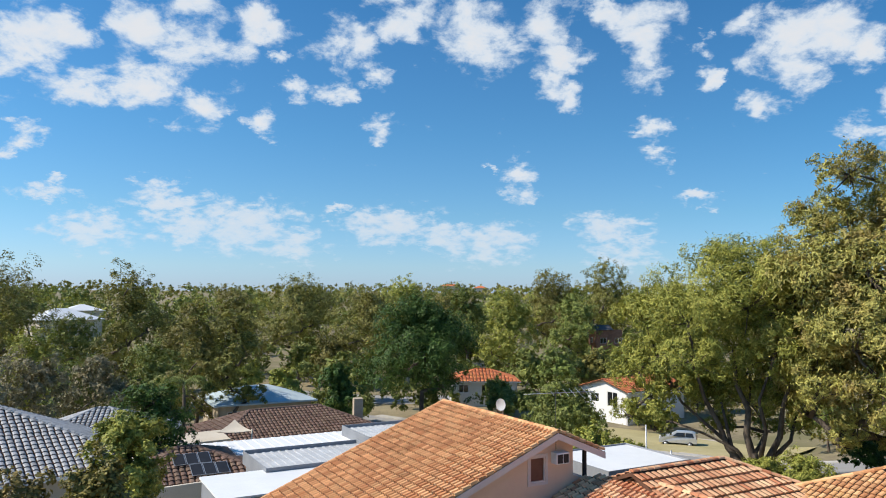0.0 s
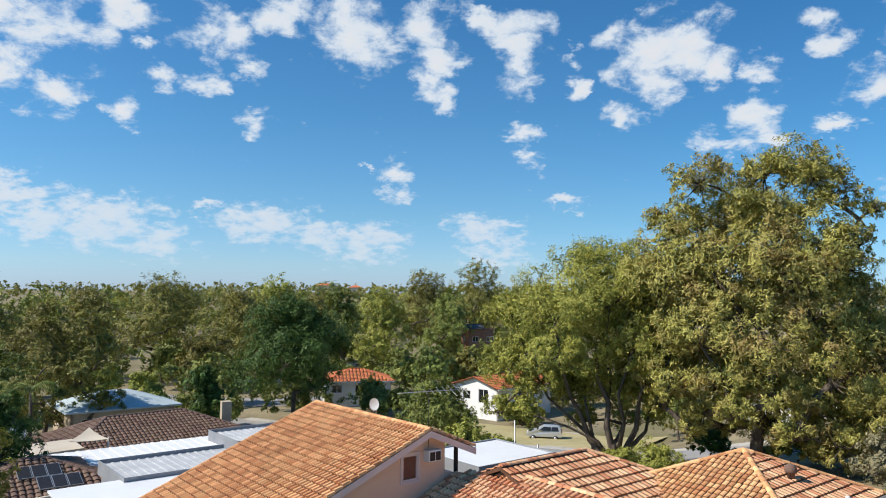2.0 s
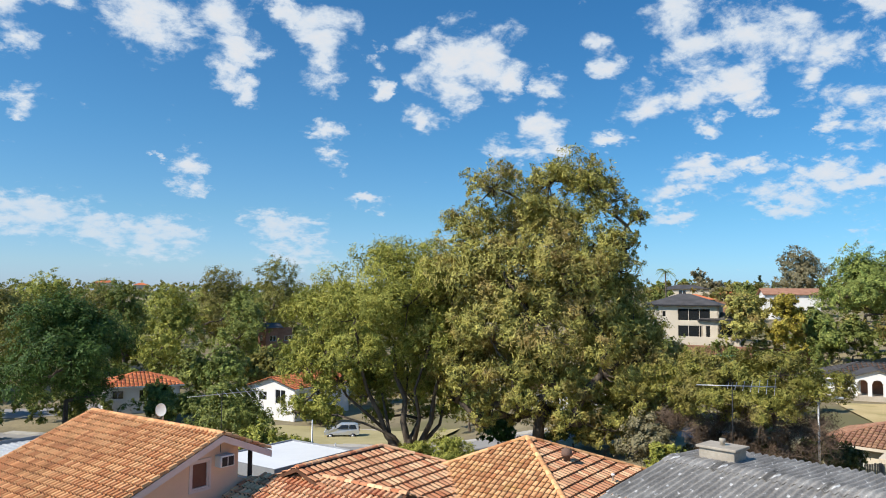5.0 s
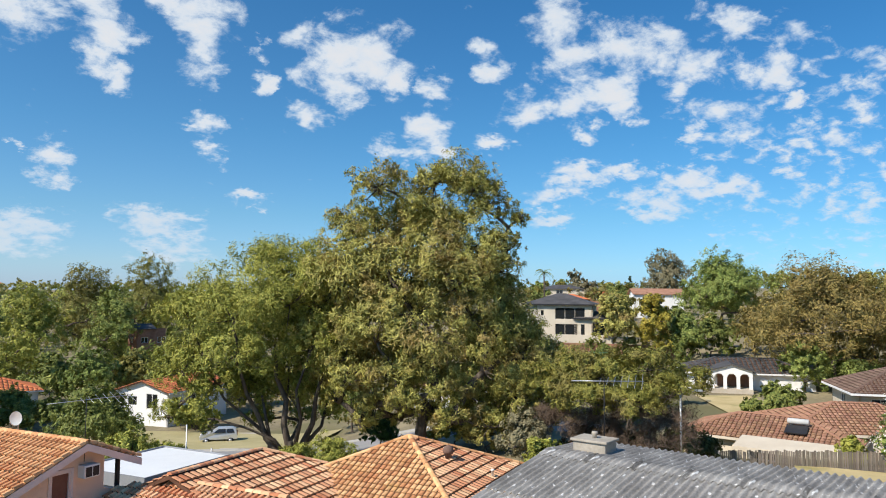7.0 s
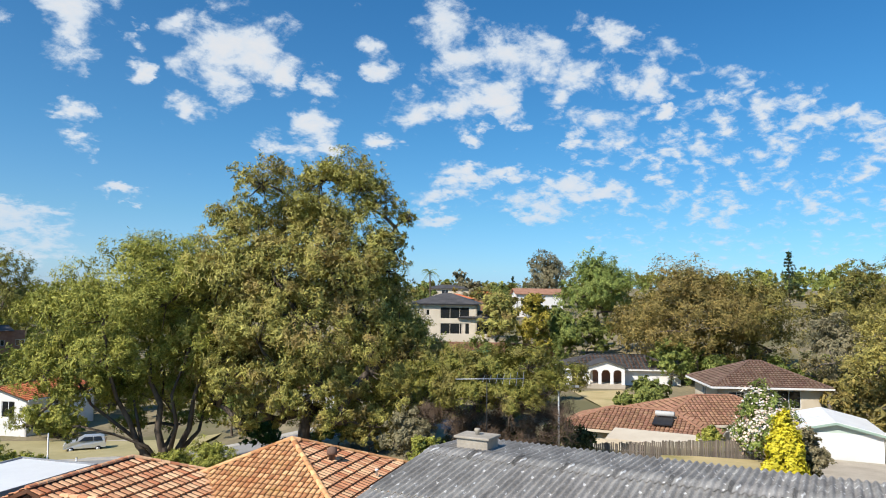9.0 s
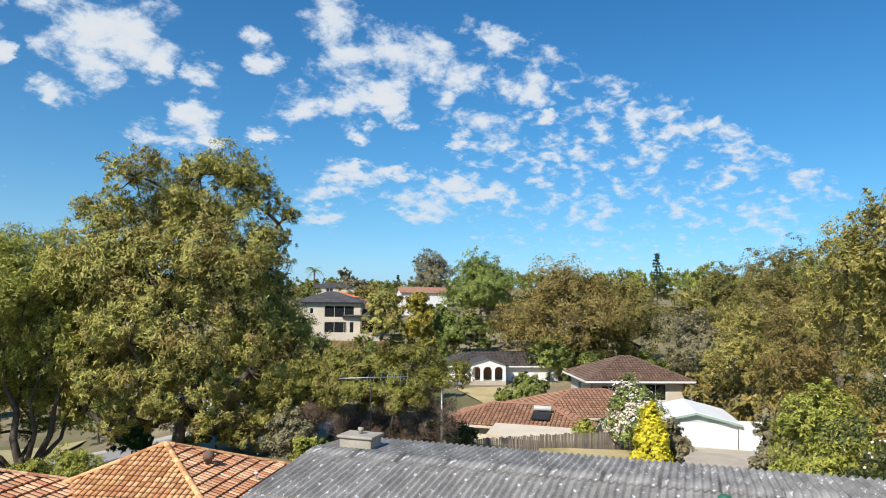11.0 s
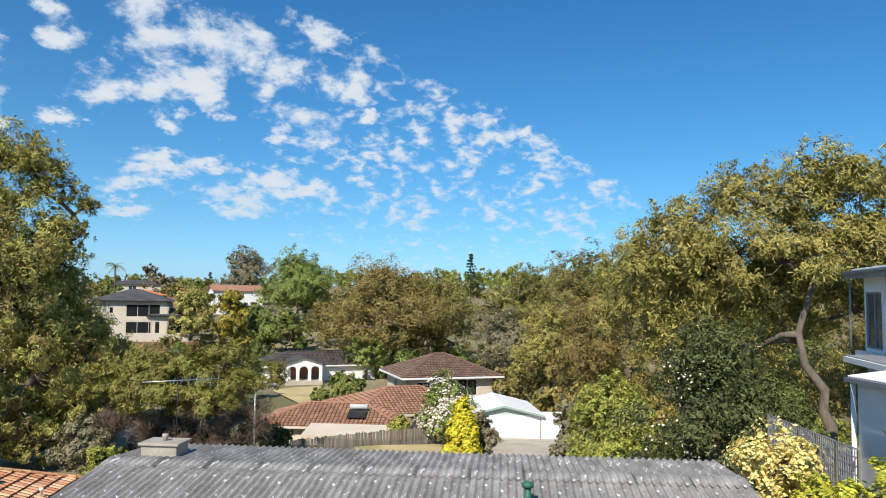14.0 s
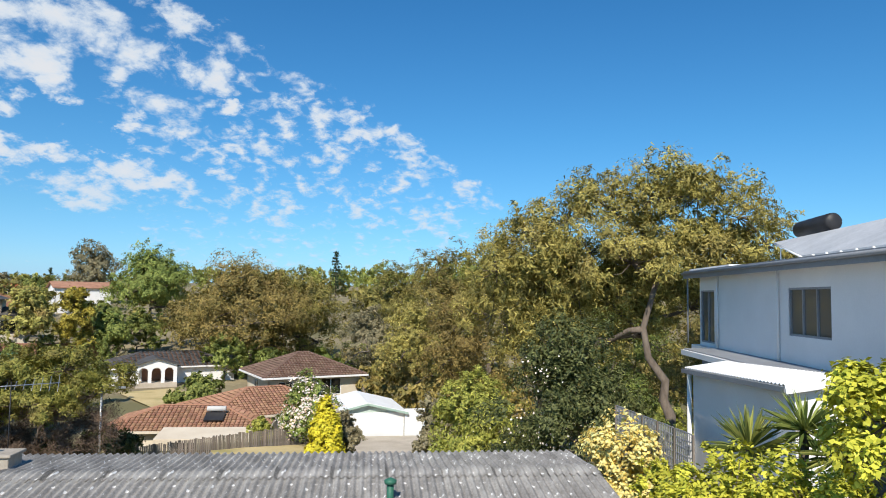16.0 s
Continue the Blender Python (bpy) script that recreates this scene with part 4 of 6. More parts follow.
    roof_plane(h, [(rx1 + dn, ry - dn, rz - p * dn), (rx1 + bk, ry + bk, rz - p * bk), (rx1, ry, rz)], M_TERRA2, M_TERRA2_J, wtile)
    ridge_caps(h, (rx0, ry, rz + .03), (rx1, ry, rz + .03), M_TERRA2)
    ridge_caps(h, (rx1 + dn, ry - dn, rz - p * dn + .03), (rx1, ry, rz + .03), M_TERRA2)
    box("wall", (rx0, ry - dn + 0.5, -1), (rx1 + 1.2, ry + bk - 0.5, rz - p * dn + 0.1), M_PEACH, h)
    # low roof in front of the gable, running out towards the street side
    ly = loc(5.6, 25.7, 0)[1]
    lx = rx0 + 0.6
    lz = rz - 0.12
    dz = lz - 0.2
    roof_plane(h, [(lx - 4.2, 0.4, dz - p * 4.2), (lx - 4.2, -6.5, dz - p * 4.2), (lx, -6.5, dz), (lx, -2.7, dz), (lx - 0.7, 0.4, dz - p * 0.7)], M_TERRA2, M_TERRA2_J, tile)
    roof_plane(h, [(lx + 2.5, -6.5, dz - p * 2.5), (lx + 2.5, -2.9, dz - p * 2.5), (lx, -2.9, dz), (lx, -6.5, dz)], M_TERRA2, M_TERRA2_J, wtile)
    ridge_caps(h, (lx, -6.5, dz + .03), (lx, -2.7, dz + .03), M_TERRA2)
    # hipped pavilion
    C = loc(16.8, 26.4, EYE - 6.0)
    s, e = 4.6, C[2] - p * 4.6
    cx, cy, cz = C
    q = [(cx - s, cy - s, e), (cx + s, cy - s, e), (cx + s, cy + s, e), (cx - s, cy + s, e)]
    for i, (mt, sg) in enumerate(((M_TERRA3, 300), (M_TERRA2, 300), (M_TERRA2, 0), (M_TERRA3, 300))):
        roof_plane(h, [q[i], q[(i + 1) % 4], (cx, cy, cz)], (M_TERRA2, M_TERRA2, M_TERRA2, M_TERRA3)[i], (M_TERRA2_J, M_TERRA2_J, M_TERRA2_J, M_TERRA3_J)[i], wtile if i in (0, 1, 2) else (0.235, 0.31, 0.04, 0.035), (150, 150, 0, 300)[i])
    for i in range(4):
        ridge_caps(h, (q[i][0], q[i][1], q[i][2] + .03), (cx, cy, cz + .04), M_TERRA3)
    # roof vents on the pavilion
    vx, vy = cx, cy - 1.85
    vz = cz - p * 1.85
    tube("roof_vent", [(vx, vy, vz - 0.1), (vx, vy, vz + 0.22), (vx, vy, vz + 0.24), (vx, vy, vz + 0.34), (vx, vy, vz + 0.50), (vx, vy, vz + 0.56)], [0.15, 0.14, 0.21, 0.23, 0.19, 0.05], M_BROWNTILE, h, "clay roof vent with a bulbous cap", 14)
    vx, vy = cx + 0.6, cy - 3.6
    vz = cz - p * 3.6
    tube("vent_pipe", [(vx, vy, vz - 0.1), (vx, vy, vz + 0.28), (vx, vy, vz + 0.29), (vx, vy, vz + 0.36)], [0.05, 0.05, 0.08, 0.08], M_WHITE, h, "white vent pipe", 10)
    box("wall", (cx - s + .6, cy - s + .6, -1), (cx + s - .6, cy + s - .6, e + 0.15), M_PEACH, h)
    return h


terracotta_house()


def fibro_roof():
    """The low corrugated roof close by, on its house."""
    Lp, Rp = Vector((10.95, 11.66, 0)), Vector((14.88, -0.83, 0))
    d = (Rp - Lp).normalized()
    ln = (Rp - Lp).length
    yaw = math.degrees(math.atan2(d.y, d.x))
    g = gz(12.5, 5)
    h = root("corrugated_roof_house", Lp.x, Lp.y, g, yaw)
    tagged(h, "low house under a grey corrugated cement sheet roof with lichen spots", "house")
    rz = EYE - 3.3 - g
    pitchw = 0.146
    sheet_w = pitchw * 7

    def sheet(length, slope, sgn):
        vs, fs = [], []
        n = 7 * 8 + 4
        for j, yy in enumerate((0.0, length)):
            for i in range(n + 1):
                xx = i * pitchw / 8
                vs.append((xx, sgn * yy, -slope * yy + 0.027 * math.cos(2 * math.pi * i / 8) + (0.016 if j == 1 else 0)))
        k = len(vs)
        vs += vs[n + 1:] + [(x, y, z - 0.012) for x, y, z in vs[n + 1:]]
        for i in range(n):
            q = (i, i + 1, n + 1 + i + 1, n + 1 + i)
            fs.append(q if sgn > 0 else q[::-1])
            e2 = (k + i, k + i + 1, k + n + 2 + i, k + n + 1 + i)
            fs.append(e2 if sgn > 0 else e2[::-1])
        me = bpy.data.meshes.new("roof_sheet")
        me.from_pydata(vs, [], fs)
        me.materials.append(M_FIBRO)
        me.polygons.foreach_set("use_smooth", [i % 2 == 0 for i in range(len(me.polygons))])
        return me
    # local +y lies away from the camera, -y towards it
    front1, front2, back = sheet(2.35, 0.15, -1), sheet(2.4, 0.15, -1), sheet(2.0, 0.045, 1)
    for i in range(int(ln / sheet_w)):
        x = i * sheet_w
        for me, y, z in ((back, 0.0, rz), (front1, 0.0, rz), (front2, -2.25, rz - 0.15 * 2.25 - 0.014)):
            o = new("roof_sheet", me)
            o.parent = h
            o.matrix_basis = pose(x, y, z + random.uniform(0, 0.004), 0, 0, random.uniform(-0.1, 0.1))
    wd = int(ln / sheet_w) * sheet_w
    # ridge capping in lengths
    for i in range(int(ln / sheet_w)):
        vs, fs = [], []
        prof = [(-0.34, -0.047 + 0.012), (-0.16, -0.020 + 0.012), (0.0, 0.022), (0.16, 0.012), (0.34, -0.012 + 0.012)]
        n = 7 * 8 + 4
        for yy, z in prof:
            for k in range(n + 1):
                vs.append((k * pitchw / 8, yy, z + 0.018 + 0.024 * math.cos(2 * math.pi * k / 8)))
        for j in range(4):
            for k in range(n):
                fs.append((j * (n + 1) + k, j * (n + 1) + k + 1, (j + 1) * (n + 1) + k + 1, (j + 1) * (n + 1) + k))
        o = mesh_part("ridge_cap", vs, fs, M_FIBRO, h, "", True)
        o.matrix_basis = pose(i * sheet_w, 0, rz - 0.01)
    box("wall", (0.4, -4.2, -1), (wd - 0.4, 1.7, rz - 0.78), M_CREAM, h)
    box("fascia", (0.0, -4.62, rz - 0.15 * 4.6 - 0.25), (wd, -4.58, rz - 0.15 * 4.6 - 0.03), M_WHITE, h)
    # chimney
    cb, cx, cy = 0.28, 0.80, 0.70
    box("chimney_base", (cx - .38, cy - cb, rz - 0.3), (cx + .38, cy + cb, rz + 0.20), M_CONCRETE, h, "cream rendered chimney block", 0.02)
    box("chimney_cap", (cx - .43, cy - cb - .05, rz + 0.204), (cx + .43, cy + cb + .05, rz + 0.26), M_CONCRETE, h, "", 0.015)
    tube("chimney_pot", [(cx, cy, rz + 0.25), (cx, cy, rz + 0.33), (cx, cy, rz + 0.35), (cx, cy, rz + 0.40)], [0.05, 0.05, 0.07, 0.06], M_CONCRETE, h, "", 12)
    vp = h.matrix_basis.inverted() @ Vector((*spot(-74.4, 12.6), 0))
    vz = rz + 0.15 * vp.y
    tube("vent_pipe", [(vp.x, vp.y, vz - 0.2), (vp.x, vp.y, vz + 0.30)], 0.06, M_GREENPAINT, h, "green vent pipe", 12)
    tube("vent_cap", [(vp.x, vp.y, vz + 0.30), (vp.x, vp.y, vz + 0.36), (vp.x, vp.y, vz + 0.40)], [0.10, 0.11, 0.03], M_GREENPAINT, h, "", 12)
    return h


fibro_roof()


# ---- street and yards ----
strip("road", [spot(20, 120), spot(5, 98), spot(-8, 82), spot(-18, 74), spot(-26, 70), spot(-36, 66), spot(-48, 62)], 7.5, 0.03, M_ROAD, "pale grey asphalt street between concrete kerbs", "road")
strip("kerb", [spot(5, 102.3), spot(-8, 86.3), spot(-18, 78.2), spot(-26, 74.2), spot(-36, 70.2), spot(-48, 66.2)], 1.4, 0.13, M_KERB, "pale concrete kerb and footpath beside the street", "kerb")
strip("verge", [spot(-2, 98), spot(-12, 91), spot(-18, 87), spot(-26, 82)], 12, 0.05, M_VERGE, "dry grass verge beside the street", "verge")
strip("driveway", [spot(-19.2, 79), spot(-20.5, 92)], 3.5, 0.07, M_PAVE, "pale concrete driveway", "driveway")
strip("road", [spot(12, 128), spot(8.5, 122), spot(3.5, 118), spot(-4, 122)], 9, 0.04, M_ROAD, "grey asphalt side street with pale edges", "road")
strip("lawn", [spot(-55.5, 84), spot(-59.5, 86)], 14, 0.05, M_LAWN, "dry yellow lawn before the arched house", "lawn")
strip("lawn", [spot(-61, 46), spot(-70, 47)], 7, 0.95, M_LAWN, "dry straw-coloured lawn behind the paling fence", "lawn")
strip("driveway", [spot(-73.6, 46), spot(-72.8, 57.5)], 7.5, 0.45, M_PAVE, "pale concrete driveway to the garage", "driveway")


# ---- far woods ----
SKYLINE = [(-130, 0.09), (-112, 0.085), (-80.0, 0.076), (-77.5, 0.061), (-77.3, 0.062), (-75.0, 0.055), (-72.5, 0.046), (-60.9, 0.039), (-49.3, 0.023), (-42.6, 0.024), (-15.7, 0.041), (-13.6, 0.042), (-12.7, 0.04), (-10.7, 0.035), (-9.7, 0.029), (-5.2, 0.025), (1.1, 0.022), (7.3, 0.02), (15.5, 0.014), (19.6, 0.015), (26.1, 0.019), (60, 0.03)]


def far_woods(name, label, d0, d1, count, n, leaf, mat, seed, hmax, drop, az0=46, az1=-124):
    rng = np.random.default_rng(seed)
    pads = []
    for _ in range(count):
        az = rng.uniform(az1, az0)
        d = d0 + (d1 - d0) * rng.random() ** 0.8
        x, y = spot(az, d)
        g = gz(x, y)
        top = min(EYE + (lerp_table(SKYLINE, az) - drop * rng.random() ** 2) * d, g + hmax * rng.uniform(0.7, 1.1))
        if top < g + 3:
            continue
        w = rng.uniform(0.32, 0.6) * (top - g)
        for _k in range(7):
            a, q = rng.uniform(0, 6.28), rng.random()
            pads.append((x + math.cos(a) * w * q, y + math.sin(a) * w * q, g + (top - g) * rng.uniform(0.3, 0.86) , w * rng.uniform(0.35, 0.6), 0.75))
    ob = leaf_mesh(name, pads, n, leaf, leaf * 0.55, 0.4, rng, mat, None, "", True, whole=0.0)
    tagged(ob, label, "woods", kind="stuff")


far_woods("far_woods", "dense olive green suburban trees covering distant hills", 380, 1000, 2600, 150000, 1.75, L_WOOD, 5, 13, 0.012)
far_woods("far_woods", "dark green trees over the middle distance", 210, 420, 620, 95000, 1.35, L_MID, 6, 15, 0.03)
far_woods("far_woods", "yellowish gum trees over the middle distance", 180, 330, 260, 65000, 1.2, L_BRIGHT, 7, 16, 0.04)
far_woods("valley_shrubs", "mixed green shrubs and small trees filling the valley", 112, 230, 240, 50000, 0.95, L_MID, 8, 8, 0.14, 42, -24)
far_woods("valley_shrubs", "olive shrubs and small trees filling the hillside", 118, 240, 260, 48000, 1.0, L_WOOD, 9, 8, 0.14, -40, -105)
far_woods("valley_shrubs", "olive undergrowth beneath the bush", 62, 110, 110, 40000, 0.65, L_OLIVE, 10, 4, 0.2, -71, -105)
far_woods("valley_shrubs", "dark green shrubs below the two storey house", 66, 112, 60, 30000, 0.45, L_MID, 12, 4.5, 0.25, -39, -53.5)
far_woods("valley_shrubs", "dark green shrubs round the low houses", 86, 116, 40, 20000, 0.45, L_MID, 13, 4.5, 0.25, -60.5, -72)
far_woods("valley_shrubs", "green shrubs along the street gardens", 92, 114, 50, 26000, 0.45, L_MID, 14, 4.0, 0.25, 30, -9)

# ---- trees of the valley, from the left ----
L_PINEY = leafy("dull_pine_leaves", (0.075, 0.11, 0.024), (0.215, 0.25, 0.06), (0.22, 0.15, 0.07), 0.45, 1.35)
TREES = [
    ("gum_tree", "dark dense gum tree among other trees", 31.6, 110, 20.5, 19, L_WOOD, 20000),
    ("gum_tree", "yellow-green gum tree with a rounded double crown", 23.4, 112, 19.6, 12.5, L_WOOD, 16000),
    ("gum_tree", "slender olive gum tree with a long bare trunk", 18.6, 86, 16.8, 8.5, L_WOOD, 14000),
    ("gum_tree", "slender olive gum tree beside palms", 15.9, 83, 16, 7, L_WOOD, 12000),
    ("gum_tree", "broad olive gum tree above the street", 11.2, 150, 21.5, 21, L_WOOD, 20000),
    ("gum_tree", "broad olive gum tree with a dome crown", 6.0, 140, 19, 18, L_WOOD, 20000),
    ("gum_tree", "tall green gum tree in the row behind", -0.5, 165, 18, 17, L_WOOD, 12000),
    ("gum_tree", "tall green gum tree in the row behind", 16.0, 160, 18, 16, L_WOOD, 12000),
    ("gum_tree", "tall green gum tree in the row behind", 3.0, 175, 20, 16, L_BRIGHT, 12000),
    ("fig_tree", "large dark green broadleaf tree with dense crown", 1.6, 100, 19.4, 17.5, L_DARK, 44000),
    ("garden_tree", "small dark upright tree beside the tiled roof", 8.0, 74, 9.2, 5.0, L_DARK, 16000),
    ("garden_tree", "light green rounded tree near the street", 15.2, 97, 9.5, 7, L_BRIGHT, 9000),
    ("garden_tree", "light green low tree near the street", 12.3, 94, 8.5, 6.5, L_BRIGHT, 9000),
    ("gum_tree", "bright yellow-green tree with clumped crown", -5.2, 140, 17.0, 13, L_BRIGHT, 16000),
    ("gum_tree", "green tree behind the orange roofs", -2.0, 160, 18, 13, L_MID, 12000),
    ("gum_tree", "tall green tree on the rising ground", -8.6, 190, 22, 20, L_WOOD, 16000),
    ("gum_tree", "dark olive tree on the rising ground", -12.8, 215, 25.5, 20, L_WOOD, 16000),
    ("gum_tree", "dark green tree on the rising ground", -10.5, 170, 17, 14, L_MID, 12000),
    ("garden_tree", "dense green shrub trees behind the white house", -9.0, 122, 9.5, 10, L_MID, 10000),
    ("garden_tree", "olive shrub tree behind the white house", -12.0, 126, 9.0, 9, L_WOOD, 10000),
    ("garden_tree", "green shrub tree behind the white house", -6.6, 128, 9.0, 9, L_MID, 9000),
    ("garden_tree", "green shrub tree behind the white house", -15.4, 130, 10.0, 10, L_WOOD, 9000),
    ("weeping_shrub", "dark green weeping shrub beside the antenna", -9.4, 62, 8.0, 8.0, L_MID, 18000),
    ("garden_shrub", "fresh green leafy shrub behind the gable", -12.0, 44, 4.8, 6.5, L_BRIGHT, 12000),
    ("garden_shrub", "fresh green leafy shrub behind the gable", -14.2, 48, 3.8, 4.0, L_BRIGHT, 9000),
    ("garden_tree", "rounded green tree with yellowed tips close by", 23.4, 25, 6.2, 3.7, L_BRIGHT, 42000),
    ("garden_shrub", "dry brownish shrub in front of a green tree", 30.2, 20.5, 5.0, 2.8, L_OLIVE, 18000),
    ("garden_shrub", "dry brownish shrub in front of a green tree", 24.9, 20.5, 5.3, 2.9, L_OLIVE, 22000),
    ("garden_tree", "dark green spreading tree between two roofs", 21.7, 45, 7.7, 5.8, L_DARK, 20000),
    ("garden_tree", "grey-green tree with thin foliage", 29.6, 74, 11.5, 9, L_GREY, 12000),
    ("garden_tree", "grey-green tree with thin foliage", 25.2, 78, 11.0, 8, L_GREY, 12000),
    ("garden_tree", "grey-green tree with thin foliage", 33.2, 68, 12.0, 9, L_GREY, 10000),
    ("garden_tree", "light green tree below the white villa", 29.5, 100, 13.5, 11, L_BRIGHT, 12000),
    ("garden_tree", "green tree in the valley gardens", 21.5, 96, 12.0, 10, L_MID, 10000),
    ("garden_tree", "green tree in the valley gardens", 26.5, 92, 10.5, 10, L_MID, 10000),
    ("garden_tree", "olive tree in the valley gardens", 8.6, 135, 10.5, 10, L_WOOD, 8000),
    ("garden_tree", "green tree in the valley gardens", 20.0, 135, 14, 13, L_WOOD, 9000),
    ("garden_tree", "green tree in the valley gardens", 27.0, 140, 15, 13, L_MID, 9000),
    ("clipped_hedge", "bright green rounded hedge behind the tiled roofs", -24.0, 45, 3.4, 4.2, L_BRIGHT, 26000),
    ("clipped_hedge", "bright green rounded hedge behind the tiled roofs", -26.4, 45.5, 3.7, 4.2, L_BRIGHT, 26000),
    ("garden_shrub", "dark green low tree beside the gum trunk", -30.2, 63, 3.6, 4.0, L_DARK, 8000),
    ("garden_shrub", "grey-green shrub under the gum tree", -41.5, 46, 4.2, 4.4, L_GREY, 9000),
    ("garden_shrub", "lime green shrub under the gum tree", -43.2, 40, 3.2, 3.4, L_BRIGHT, 7000),
    ("garden_shrub", "green shrub before the orange roofed house", -4.4, 107, 5.6, 6.5, L_MID, 6000),
    ("garden_shrub", "green shrub before the orange roofed house", -6.8, 98, 5.2, 6.5, L_MID, 7000),
    ("garden_shrub", "green shrub before the white gable house", -16.4, 96, 4.6, 7.0, L_BRIGHT, 7000),
    ("garden_shrub", "green shrub before the white gable house", -11.4, 84, 4.4, 6.0, L_MID, 7000),
    ("garden_shrub", "olive undergrowth at the gum tree", -38.4, 52, 3.4, 4.6, L_OLIVE, 7000),
    ("garden_shrub", "dull green undergrowth at the gum tree", -36.0, 57, 3.0, 4.6, L_MID, 7000),
    ("garden_shrub", "yellowish undergrowth at the gum tree", -40.4, 58, 3.6, 4.6, L_GUM, 7000),
    # added dark shrubs: they stand in for the shade under the pines
    ("garden_shrub", "dark low shrub standing in for shade under the pine", -50.2, 46.5, 3.0, 6.0, L_CAMELLIA_SHADE, 9000),
    ("garden_shrub", "dark low shrub standing in for shade under the pine", -53.4, 48, 3.2, 5.0, L_CAMELLIA_SHADE, 8000),
    ("garden_shrub", "dark low shrub standing in for shade under the pine", -46.6, 48.5, 3.0, 5.0, L_CAMELLIA_SHADE, 8000),
    ("garden_tree", "green tree across the street", -19.4, 114, 8.0, 9.0, L_MID, 7000),
    ("garden_tree", "olive tree across the street", -23.2, 106, 7.5, 9.0, L_OLIVE, 7000),
    ("garden_tree", "green tree across the street", -26.6, 108, 8.0, 9.0, L_MID, 7000),
    ("garden_tree", "dense green tree on the slope behind the gums", -41.0, 92, 9.5, 9.0, L_MID, 9000),
    ("garden_tree", "dense olive tree on the slope behind the gums", -37.0, 98, 10.0, 10.0, L_OLIVE, 9000),
    ("garden_tree", "dense green tree on the slope behind the gums", -33.0, 100, 11.0, 10.0, L_MID, 9000),
    ("garden_tree", "dense green tree below the brick wall", -44.2, 92, 6.0, 7.0, L_MID, 8000),
    ("garden_tree", "green tree behind the gum tree", -39.0, 75, 9.0, 8.0, L_MID, 12000),
    ("garden_tree", "green tree behind the gum tree", -42.6, 70, 9.6, 7.0, L_MID, 12000),
    ("garden_tree", "dark tree behind the gum trees", -28.0, 84, 8.0, 9.0, L_MID, 10000),
    ("garden_tree", "yellowish round tree beside the two storey house", -48.6, 112, 12.0, 9.0, L_GUM, 12000),
    ("garden_tree", "golden green tree beside the two storey house", -51.4, 112, 11.6, 6.2, L_OCHRE, 9000),
    ("garden_tree", "dark shrub tree on the hillside", -53.6, 115, 8.0, 7.0, L_MID, 9000),
    ("garden_tree", "thin pale gum on the ridge", -45.4, 208, 11.0, 7.0, L_GREY, 5000),
    ("garden_tree", "rounded grey-green tree on the ridge", -46.4, 196, 8.5, 9.0, L_GREY, 6000),
    ("garden_tree", "green tree on the ridge", -48.6, 190, 7.5, 9.0, L_MID, 6000),
    ("garden_tree", "green tree on the ridge", -50.2, 182, 6.5, 8.0, L_MID, 5000),
    ("garden_tree", "green tree on the ridge", -42.6, 180, 8.0, 8.0, L_MID, 5000),
    ("garden_tree", "dark green tree above the arched house", -55.4, 118, 7.5, 9.0, L_MID, 8000),
    ("garden_tree", "olive tree above the arched house", -58.4, 124, 8.5, 10.0, L_OLIVE, 8000),
    ("garden_tree", "dark green tree above the arched house", -53.0, 128, 8.0, 9.0, L_MID, 8000),
    ("garden_shrub", "pale round shrub on the hillside", -54.6, 104, 3.4, 4.4, L_GREY, 5000),
    ("garden_tree", "dark green tree beside the arched house", -61.6, 98, 7.0, 7.0, L_MID, 8000),
    ("gum_tree", "grey-green gum tree on the ridge", -52.2, 200, 17.6, 15, L_GREY, 14000),
    ("gum_tree", "dense green gum tree on the ridge", -56.2, 152, 17.0, 17, L_MID, 28000),
    ("gum_tree", "very broad olive brown gum tree", -63.4, 102, 17.8, 23, L_OLIVE, 40000),
    ("gum_tree", "very broad olive brown gum tree", -67.2, 108, 15.8, 16, L_OLIVE, 22000),
    ("gum_tree", "olive gum tree behind the hip roofed house", -60.2, 112, 13.0, 12, L_OLIVE, 14000),
    ("garden_tree", "bright green round bush by the lawn", -59.9, 71, 4.7, 6.2, L_MID, 18000),
    ("blossom_tree", "green tree covered in small pale blossoms", -68.0, 51.5, 6.0, 5.6, L_MID, 16000),
    ("garden_shrub", "green shrub beside the low brown roof", -64.4, 53.5, 2.6, 2.4, L_BRIGHT, 7000),
    ("garden_shrub", "grey-green shrub beside the golden conifer", -70.8, 42, 4.3, 2.6, L_GREY, 9000),
    ("garden_shrub", "pale olive shrub near the driveway", -77.7, 40, 5.4, 2.8, L_GREY, 14000),
    ("garden_tree", "bushy bright green shrub tree", -81.2, 31, 7.4, 5.4, L_BRIGHT, 26000),
    ("camellia_tree", "large dark glossy shrub with pale specks as leaf highlights", -88.4, 26, 9.8, 7.4, L_CAMELLIA_SHADE, 36000),
    ("gum_tree", "grey limbed tree behind the garage", -72.2, 86, 12.0, 9.0, L_GREY, 12000),
    ("gum_tree", "olive gum tree in the bush", -74.6, 104, 17.0, 12, L_WOOD, 16000),
    ("gum_tree", "olive gum tree in the bush", -78.2, 92, 19.6, 13, L_OLIVE, 18000),
    ("gum_tree", "olive gum tree in the bush", -82.0, 80, 19.4, 12, L_SUNGUM, 18000),
    ("gum_tree", "olive gum tree with twisted limbs", -79.6, 62, 12.5, 9, L_OLIVE, 16000),
